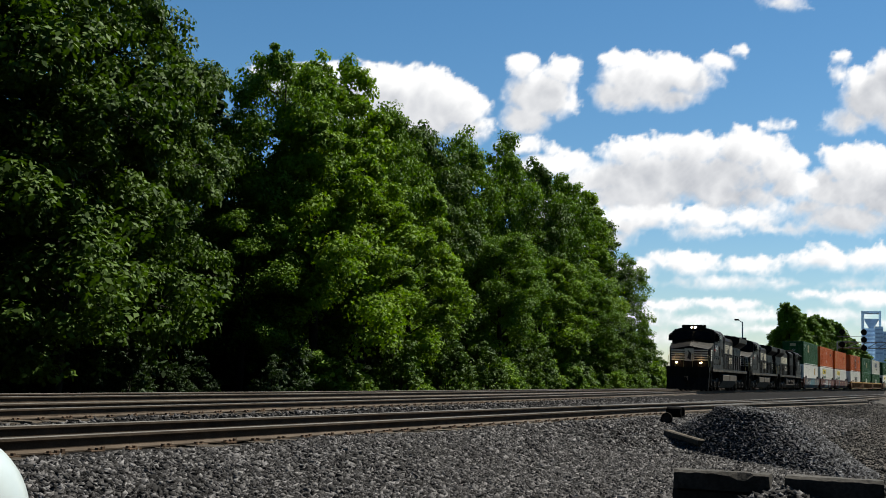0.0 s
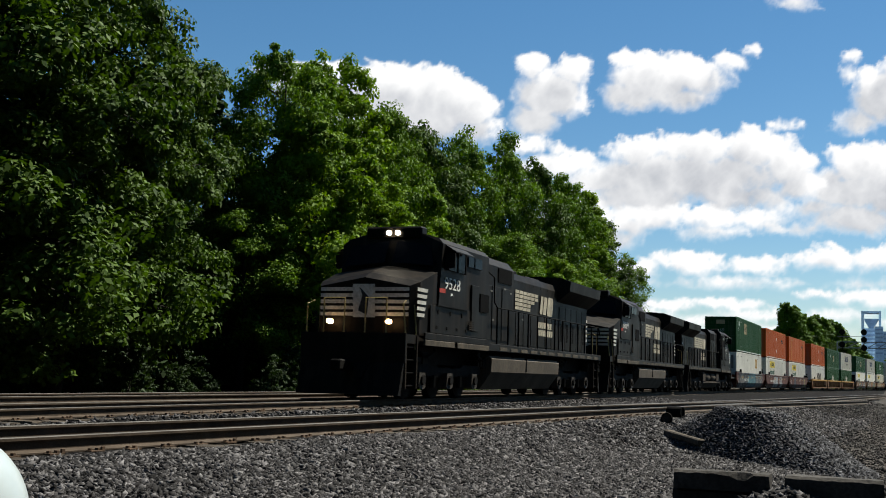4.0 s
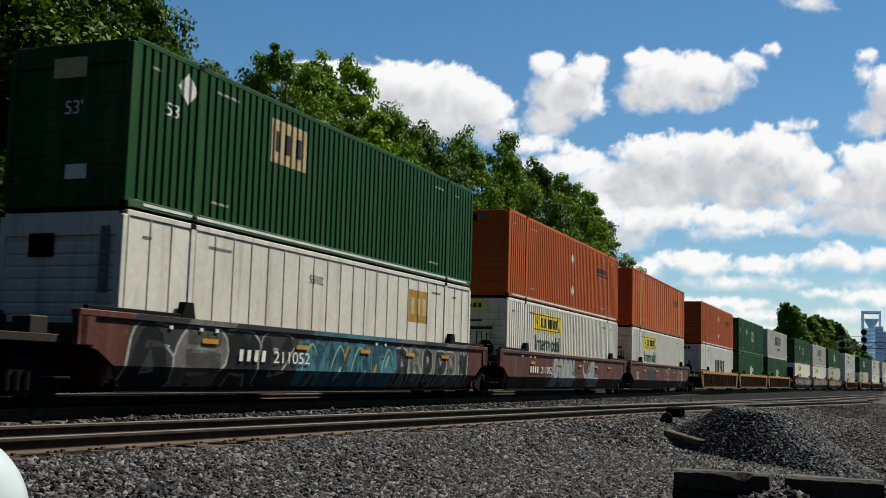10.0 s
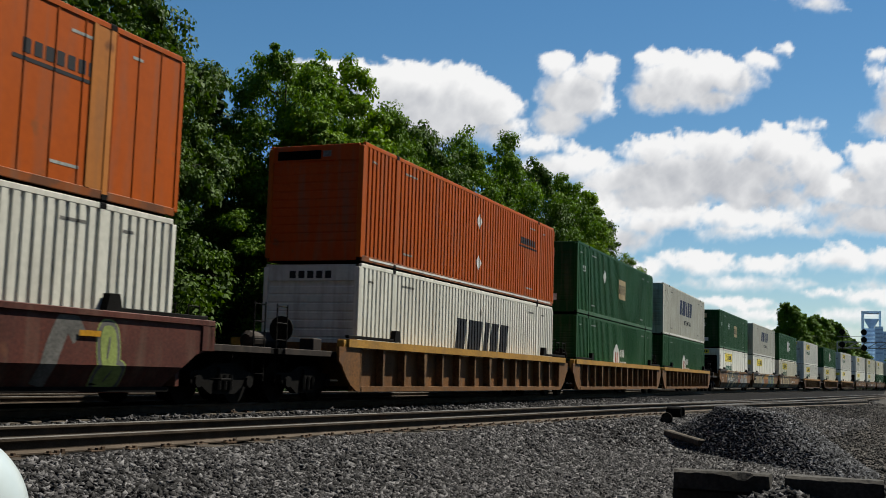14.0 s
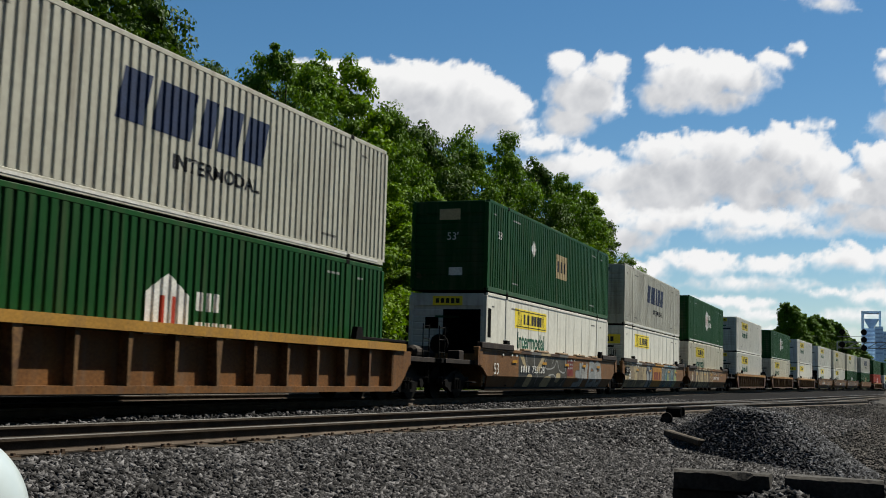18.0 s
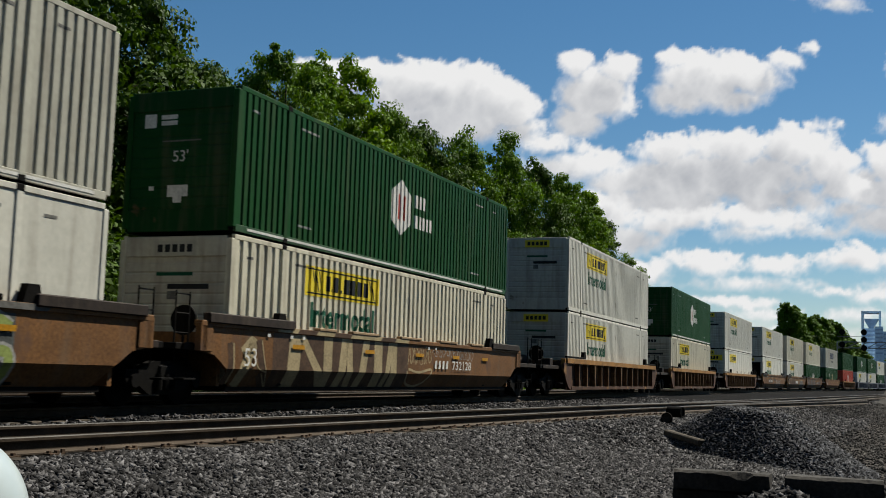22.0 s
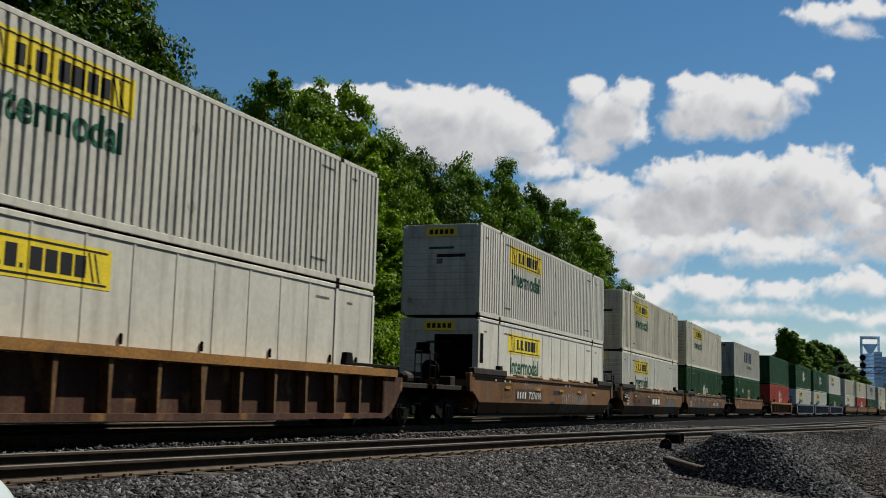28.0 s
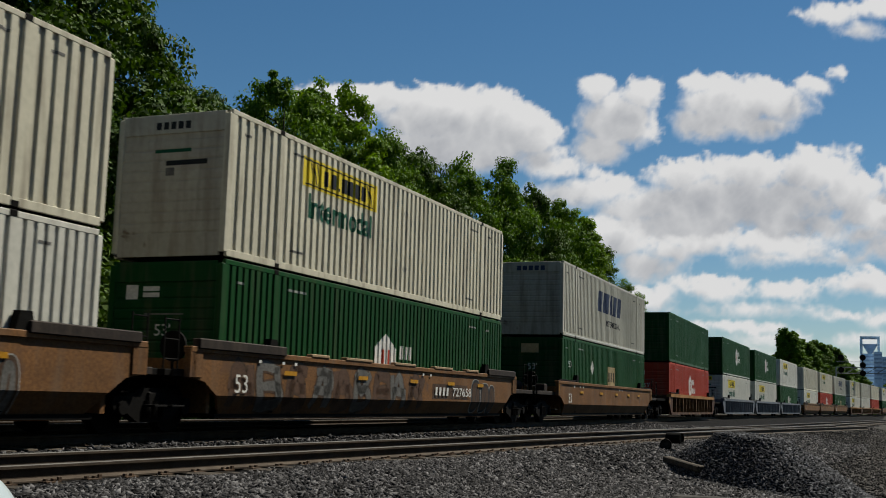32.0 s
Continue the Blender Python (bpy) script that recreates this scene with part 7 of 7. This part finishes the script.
def billow(x, y, size, seed, octaves=6):
    out, amp, tot = 0, 1.0, 0
    for k in range(octaves):
        c, s, f = math.cos(0.7 + 1.1 * k), math.sin(0.7 + 1.1 * k), 2 ** k / size
        v = value_noise((x * c - y * s) * f + 7.3 * k + 90, (x * s + y * c) * f + 3.1 * k + 90, seed + k)
        out, tot, amp = out + amp * np.abs(2 * v - 1), tot + amp, amp * 0.55
    return 1 - out / tot


def cloud_material():
    m = bpy.data.materials.new("glowing_cloud_card")
    m.use_nodes = True
    n, link = m.node_tree.nodes, m.node_tree.links.new
    n.remove(n["Principled BSDF"])
    # sunlight is emission here; the depth attribute holds painted shade
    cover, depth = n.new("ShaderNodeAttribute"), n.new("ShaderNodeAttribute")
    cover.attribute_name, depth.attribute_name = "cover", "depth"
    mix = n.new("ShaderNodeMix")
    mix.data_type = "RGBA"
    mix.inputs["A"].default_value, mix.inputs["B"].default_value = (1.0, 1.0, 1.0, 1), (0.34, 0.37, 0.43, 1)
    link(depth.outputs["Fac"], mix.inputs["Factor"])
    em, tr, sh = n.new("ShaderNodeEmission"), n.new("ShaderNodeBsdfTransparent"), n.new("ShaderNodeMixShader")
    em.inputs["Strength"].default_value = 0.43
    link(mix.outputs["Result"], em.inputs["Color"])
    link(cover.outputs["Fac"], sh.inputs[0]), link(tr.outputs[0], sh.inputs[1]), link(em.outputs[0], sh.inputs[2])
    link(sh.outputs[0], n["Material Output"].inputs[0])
    return m


CLOUD = cloud_material()
SKY_TURN = REST.to_3x3()


def cloud(puffs, away, drift, seed, rough=0.9, gloom=0.75, label="white fair-weather cumulus cloud"):
    """One cloud bank, a flat glowing card with its shading painted in, from its puffs (bearing, height and half sizes
    in thousandths of its distance off the line of sight).
    """
    puffs = np.array(puffs, float) * np.array([1, 1, 1.10, 1.12])
    x0, x1 = (puffs[:, 0] - puffs[:, 2] * 1.5).min(), (puffs[:, 0] + puffs[:, 2] * 1.5).max()
    y0, y1 = (puffs[:, 1] - puffs[:, 3] * 1.6).min(), (puffs[:, 1] + puffs[:, 3] * 1.6).max()
    nx, ny = int((x1 - x0) / 1.35), int((y1 - y0) / 1.35)
    X, Y = np.meshgrid(np.linspace(x0, x1, nx), np.linspace(y0, y1, ny), indexing="ij")
    warp_x, warp_y = X + 9 * (billow(X, Y, 26, seed + 50) - 0.6), Y + 8 * (billow(X, Y, 22, seed + 90) - 0.6)
    d = np.full(X.shape, -9.0)
    for a, b, c, e in puffs:
        q = 1 - np.sqrt(((warp_x - a) / c) ** 2 + ((warp_y - b) / e) ** 2)
        d = np.maximum(d, q * min(c, e) / 14)
    puff = billow(X, Y, 34, seed)
    fine = billow(X, Y, 11, seed + 20)
    d = d + rough * (puff - 0.70) + 0.5 * rough * (fine - 0.7)
    cover = np.clip((d + 0.15) / 0.6, 0, 1)
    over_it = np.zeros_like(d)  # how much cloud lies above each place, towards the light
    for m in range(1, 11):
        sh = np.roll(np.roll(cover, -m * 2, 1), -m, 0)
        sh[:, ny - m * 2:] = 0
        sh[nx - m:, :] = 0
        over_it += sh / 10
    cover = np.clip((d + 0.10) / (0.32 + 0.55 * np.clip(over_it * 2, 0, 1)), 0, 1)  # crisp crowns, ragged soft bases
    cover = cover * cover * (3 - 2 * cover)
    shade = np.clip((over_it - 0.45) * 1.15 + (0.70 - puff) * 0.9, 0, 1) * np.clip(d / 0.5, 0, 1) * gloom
    edge = np.minimum.reduce([X - x0, x1 - X, Y - y0, y1 - Y]) / 8
    cover *= np.clip(edge, 0, 1)
    v = np.stack([X, Y, np.full(X.shape, -1000.0)], -1).reshape(-1, 3) * (away / 1000)
    idx = np.arange(nx * ny).reshape(nx, ny)
    f = np.stack([idx[:-1, :-1], idx[1:, :-1], idx[1:, 1:], idx[:-1, 1:]], -1).reshape(-1, 4)
    keep = cover.ravel()[f].max(1) > 0.003
    me = fast_mesh("cloud", v, f[keep], CLOUD)
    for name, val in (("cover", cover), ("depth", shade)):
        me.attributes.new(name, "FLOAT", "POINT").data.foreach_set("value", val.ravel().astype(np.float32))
    ob = tagged(new("cloud", me), label, "cloud", "clouds in the sky")
    ob.visible_shadow = False
    DRIFTING.append((ob, drift, away, (x0 + x1) / 2, (y0 + y1) / 2))
    return ob


DRIFTING = []
LENS = 1974.7


def puffs_of(rows):
    """From bearings across and heights, in units of the picture's plan, to thousandths."""
    return [((x - 784) / LENS * 1000, (441 - y) / LENS * 1000, a / LENS * 1000, b / LENS * 1000) for x, y, a, b in rows]


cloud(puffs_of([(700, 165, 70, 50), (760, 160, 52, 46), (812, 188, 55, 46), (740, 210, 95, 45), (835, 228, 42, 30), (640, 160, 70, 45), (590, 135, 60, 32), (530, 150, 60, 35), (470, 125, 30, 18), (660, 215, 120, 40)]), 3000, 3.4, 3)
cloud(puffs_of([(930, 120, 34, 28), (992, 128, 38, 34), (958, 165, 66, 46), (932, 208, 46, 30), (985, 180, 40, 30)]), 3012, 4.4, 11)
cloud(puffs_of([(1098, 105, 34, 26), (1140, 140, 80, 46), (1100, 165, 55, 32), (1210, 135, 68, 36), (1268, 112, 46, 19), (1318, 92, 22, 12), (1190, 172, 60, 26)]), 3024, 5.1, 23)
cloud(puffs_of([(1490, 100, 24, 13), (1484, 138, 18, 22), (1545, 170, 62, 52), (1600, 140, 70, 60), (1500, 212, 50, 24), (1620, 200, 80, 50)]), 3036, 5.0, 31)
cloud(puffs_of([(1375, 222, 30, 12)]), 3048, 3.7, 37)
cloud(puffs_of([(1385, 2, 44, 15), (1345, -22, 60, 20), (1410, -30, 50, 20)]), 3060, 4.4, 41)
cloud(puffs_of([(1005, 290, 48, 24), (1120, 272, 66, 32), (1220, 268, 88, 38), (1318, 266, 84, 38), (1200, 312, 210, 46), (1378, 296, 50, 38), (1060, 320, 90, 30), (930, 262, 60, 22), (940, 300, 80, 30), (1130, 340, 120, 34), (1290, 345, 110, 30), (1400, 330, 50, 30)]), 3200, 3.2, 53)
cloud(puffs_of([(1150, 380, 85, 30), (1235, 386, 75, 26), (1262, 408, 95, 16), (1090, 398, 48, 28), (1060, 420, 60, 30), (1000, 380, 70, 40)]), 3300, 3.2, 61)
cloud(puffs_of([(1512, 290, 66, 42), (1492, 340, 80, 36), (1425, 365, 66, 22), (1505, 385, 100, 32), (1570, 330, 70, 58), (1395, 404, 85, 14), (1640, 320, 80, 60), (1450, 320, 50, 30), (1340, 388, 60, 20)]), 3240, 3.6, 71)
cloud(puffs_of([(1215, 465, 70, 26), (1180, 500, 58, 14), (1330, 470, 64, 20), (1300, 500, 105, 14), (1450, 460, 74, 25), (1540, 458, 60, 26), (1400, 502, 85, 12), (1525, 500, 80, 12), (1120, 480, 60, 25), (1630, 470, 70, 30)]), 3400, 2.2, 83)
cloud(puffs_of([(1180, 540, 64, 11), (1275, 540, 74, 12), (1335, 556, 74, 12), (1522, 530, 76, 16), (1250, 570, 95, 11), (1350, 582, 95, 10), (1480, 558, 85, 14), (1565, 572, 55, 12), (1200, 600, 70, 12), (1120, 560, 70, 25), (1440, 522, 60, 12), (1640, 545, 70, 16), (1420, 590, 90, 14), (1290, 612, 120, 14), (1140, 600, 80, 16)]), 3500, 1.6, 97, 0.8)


def cloud_pose(t, drift, away, cx, cy):
    """Clouds slide along the sky and slowly swell as they come nearer, held square to the first line of sight."""
    near = away / (1 + 0.004 * t)
    shift = Vector(((cx + drift / LENS * 1000 * t) / 1000, cy / 1000, -1)) * near - Vector((cx / 1000, cy / 1000, -1)) * away
    return Matrix.LocRotScale(Vector(EYE) + SKY_TURN @ shift, SKY_TURN.to_quaternion(), None)
# ---------------------------------------------------------------- beside the tracks
WHITE_PAINT = material("glossy_white_paint", (0.3145, 0.357, 0.3655), 0.3, scale=2, fine=20, amount=0.06, bump=0.01, bump_fine=0.02)
CREOSOTE = material("black_creosoted_timber", (0.040, 0.034, 0.028), 0.85, scale=3, fine=30, amount=0.5, bump=0.4, bump_fine=0.8)
GALVANISED = material("galvanised_steel", (0.22, 0.23, 0.24), 0.5, 0.6, scale=3, fine=30, amount=0.25)
TOWER = material("pale_blue_glass_tower", (0.55, 0.7, 0.85), 0.5, scale=0.02, fine=0.2, amount=0.2, bump=0, bump_fine=0)
TOWER_DARK = material("blue_tower_glass", (0.3, 0.42, 0.6), 0.4, scale=0.02, fine=0.2, amount=0.2, bump=0, bump_fine=0)


def domed_post(x, y, r, top):
    post = empty("bollard", "glossy white domed bollard standing beside the camera", "bollard")
    z0 = ground_z(x, y) - 0.1
    bm = bmesh.new()
    tube(bm, [(x, y, z0), (x, y, top - r)], r, 48, False)
    part("shaft", bm, WHITE_PAINT, post, smooth=True)
    bm = bmesh.new()
    rings = [(x, y, top - r + r * math.sin(a)) for a in (i * math.pi / 2 / 14 for i in range(15))]
    radii = [max(r * math.cos(i * math.pi / 2 / 14), 0.001) for i in range(15)]
    tube(bm, rings, radii, 48, False)
    part("dome", bm, WHITE_PAINT, post, smooth=True)
    part("seam", tube_of([(x, y, top - r - 0.004), (x, y, top - r + 0.004)], r + 0.002, 48), GALVANISED, post)


domed_post(2.10, 2.15, 0.229, 0.545)


def timber(x, y0, y1, z0, z1, seed, depth=0.22, mat=CREOSOTE):
    """A sawn tie end, chipped along its edges."""
    r = random.Random(seed)
    bm = bmesh.new()
    n = 12
    rings = []
    for i in range(n + 1):
        y = y0 + (y1 - y0) * i / n
        chip = (0.035 if seed == 1 and i in (3, 4) else 0.0) + r.uniform(0, 0.012)
        rings.append([bm.verts.new((x + a, y + r.uniform(-0.01, 0.01), z)) for a, z in
                      ((0, z0), (depth, z0), (depth, z1 - r.uniform(0, 0.01)), (0.03 + chip * 0.6, z1 - r.uniform(0, 0.008)), (0, z1 - 0.02 - chip * 1.3))])
    for a, b in zip(rings, rings[1:]):
        for j in range(5):
            bm.faces.new((a[j], a[(j + 1) % 5], b[(j + 1) % 5], b[j]))
    bm.faces.new(rings[0][::-1])
    bm.faces.new(rings[-1])
    return tagged(new("timber", to_mesh("timber", bm, mat)), "short length of black creosoted railway tie, chipped on top", "timber", "stacked timbers")


for seed, y0, y1 in ((1, 0.98, 1.83), (2, 0.04, 0.85)):
    timber(10.42, y0, y1, -0.265, -0.095, seed)
    timber(10.50, y0 - 0.03, y1 + 0.02, -0.56, -0.265, seed + 5)


def spill(g, n):
    a, r = g.uniform(0, 2 * math.pi, n), np.sqrt(g.random(n))
    x, y = 10.1 + np.cos(a) * r * 0.55, 0.85 + np.sin(a) * r * 0.95
    return np.stack([x, y, [ground_z(i, j) + 0.30 * max(0, 1 - math.hypot((i - 10.38) / 0.6, (j - 0.85) / 0.9)) + 0.01 for i, j in zip(x, y)]], -1)


stones("spilled_gravel", 2600, spill, 0.055, STONE, 12, "grey crushed stones spilled through the gap in the timbers")


def pipe_piece(x, y, z, r, length, turn, label):
    p = empty("pipe_piece", label, "pipe", "pipe offcuts")
    m = pose(x, y, z, 0, 0, turn)
    bm = bmesh.new()
    prof = [(0, r), (length, r), (length, r * 0.8), (0, r * 0.8)]
    k = 20
    rings = [[bm.verts.new((a, q * math.cos(2 * math.pi * j / k), q * math.sin(2 * math.pi * j / k))) for j in range(k)] for a, q in prof]
    for i in range(4):
        for j in range(k):
            bm.faces.new((rings[i][j], rings[i][(j + 1) % k], rings[(i + 1) % 4][(j + 1) % k], rings[(i + 1) % 4][j]))
    part("shell", bm, STEEL_DARK, p, at=m)
    part("plug", tube_of([(0.04, 0, 0), (length - 0.04, 0, 0)], r * 0.81, 20), CREOSOTE, p, at=m)


pipe_piece(25.3, 4.60, ground_z(25.3, 4.6) + 0.13, 0.125, 0.5, 8, "short dark pipe lying on the ballast")
pipe_piece(25.6, 4.29, ground_z(25.6, 4.3) + 0.33, 0.125, 0.35, 75, "short dark pipe leaning on the gravel heap")
bm = one_box(-1.75, 1.75, -0.09, 0.09, -0.06, 0.06, 0.02)
plank = tagged(new("plank", to_mesh("plank", bm, TIE)), "weathered brown plank lying at the foot of the gravel heap", "plank")
plank.matrix_basis = pose(21.2, 3.52, ground_z(21.2, 3.5) + 0.20, 0, 0, 20)

# second leg of the turnout, off to the lot
spur = empty("spur_track", "short rusty spur rail curving away from the siding", "railway track", "tracks", "structure")
rail("rail", lambda x: siding_y(x) - 0.755 - 0.0105 * max(0, x - 29.0) ** 1.55, 0.0, [29 + i * 1.5 for i in range(21)], spur)
rail("rail", lambda x: siding_y(x) + 0.68 - 0.0105 * max(0, x - 29.0) ** 1.55, 0.0, [29 + i * 1.5 for i in range(21)], spur)


def signal_bridge(x, y0, y1, z):
    """A lattice beam over the tracks with three-lamp signal heads."""
    br = empty("signal_bridge", "grey steel signal bridge across the tracks with dark signal heads", "signal bridge")
    for y in (y0, y1):
        for dx in (-0.4, 0.4):
            part("leg", tube_of([(x + dx, y, -0.6), (x + dx, y, z + 1.1)], 0.10, 6), GALVANISED, br)
    for dz in (0, 1.1):
        for dx in (-0.4, 0.4):
            part("chord", tube_of([(x + dx, y0, z + dz), (x + dx, y1, z + dz)], 0.09, 6), GALVANISED, br)
    n = 10
    for i in range(n):
        a, b = y0 + (y1 - y0) * i / n, y0 + (y1 - y0) * (i + 1) / n
        for dx in (-0.4, 0.4):
            part("brace", tube_of([(x + dx, a, z), (x + dx, b, z + 1.1)], 0.06, 5), GALVANISED, br)
    part("walkway_rail", tube_of([(x - 0.6, y0, z + 2.1), (x - 0.6, y1, z + 2.1)], 0.04, 5), GALVANISED, br)
    for y, zs in ((y0 - 0.9, (z + 2.9, z + 0.6)), (y0 - 4.7, (z + 2.9, z + 1.5, z + 0.0))):
        part("mast", tube_of([(x - 0.5, y, z - 0.2), (x - 0.5, y, zs[0] + 0.6)], 0.07, 6), STEEL_DARK, br)
        for zz in zs:
            head = part("signal_head", tube_of([(x - 0.75, y, zz), (x - 0.55, y, zz)], 0.55, 14), STEEL_DARK, br, "round black signal head")
            for k in range(3):
                part("lens", tube_of([(x - 0.80, y + 0.25 * math.cos(2.1 * k), zz + 0.25 * math.sin(2.1 * k)), (x - 0.74, y + 0.25 * math.cos(2.1 * k), zz + 0.25 * math.sin(2.1 * k))], 0.1, 8), GLASS_DARK, head)


signal_bridge(222.0, 8.6, -9.0, 7.7)


def lamp_mast(x, y, top):
    mast = empty("street_lamp", "tall grey lamp post with one short arm", "street lamp")
    part("pole", tube_of([(x, y, -0.6), (x, y, top)], [0.12, 0.07], 8), GALVANISED, mast)
    part("arm", tube_of([(x, y, top - 0.1), (x - 0.1, y + 0.5, top + 0.25)], 0.05, 6), GALVANISED, mast)
    part("lamp_head", one_box(x - 0.25, x + 0.15, y + 0.4, y + 0.95, top + 0.15, top + 0.35, 0.05), STEEL_DARK, mast)


lamp_mast(139.1, 16.2, 8.0)


def tower(x, y0, y1, top):
    """A far glass tower with an open frame at its crown."""
    t = empty("skyscraper", "far pale blue glass skyscraper with an open crown", "skyscraper", "far city")
    mid, w = (y0 + y1) / 2, y1 - y0
    bm = bmesh.new()
    box(bm, x, x + w, y0, y1, -1, top - 36)
    part("shaft", bm, TOWER, t)
    for a, b in ((y0, y0 + w * 0.12), (y1 - w * 0.12, y1)):
        part("crown_side", one_box(x, x + w, a, b, top - 36, top - 4), TOWER, t)
    part("crown_beam", one_box(x, x + w, y0, y1, top - 4, top), TOWER, t)
    bm = bmesh.new()
    vs = [(mid - w * 0.38, top - 16), (mid + w * 0.38, top - 16), (mid + w * 0.1, top - 36), (mid - w * 0.1, top - 36)]
    a = [bm.verts.new((x + 2, y, z)) for y, z in vs]
    b = [bm.verts.new((x + w - 2, y, z)) for y, z in vs]
    bm.faces.new(a), bm.faces.new(b[::-1])
    for i in range(4):
        bm.faces.new((a[i], b[i], b[(i + 1) % 4], a[(i + 1) % 4]))
    part("crown_wedge", bm, TOWER_DARK, t)
    for i in range(9):
        z = top - 44 - i * 8
        part("window_band", one_box(x - 0.6, x, y0 + 2, y1 - 2, z, z + 3.6), TOWER_DARK, t)


tower(2500.0, 10.0, 48.8, 157.0)
low_block = empty("office_tower", "far stepped pale blue office tower beside the skyscraper", "skyscraper", "far city")
for i, (y0, y1, top) in enumerate(((6.0, 22.0, 122.0), (-12.0, 6.0, 112.0), (-30.0, -12.0, 128.0))):
    blk = part("block", one_box(2440, 2470, y0, y1, -1, top), TOWER, low_block)
    for k in range(7):
        part("window_band", one_box(2439.4, 2440, y0 + 1, y1 - 1, top - 8 - k * 8, top - 4.5 - k * 8), TOWER_DARK, blk)


# ---------------------------------------------------------------- what moves
def motions():
    steps = [float(t) for t in range(0, 33, 2)]
    for ob, u, length, base in MOVING:
        walk(ob, [(t, on_track(u, length, t, base)) for t in steps])
    ticks = [i / FPS for i in range(int(SECONDS * FPS) + 1)]
    for ob, at, radius in ROLLING:
        rate = math.degrees(SPEED / radius)
        walk(ob, [(t, pose(*at, 0, -rate * t, 0)) for t in ticks])
    for ob, *way in DRIFTING:
        walk(ob, [(t, cloud_pose(t, *way)) for t in (0, 8, 16, 24, 32)])


motions()
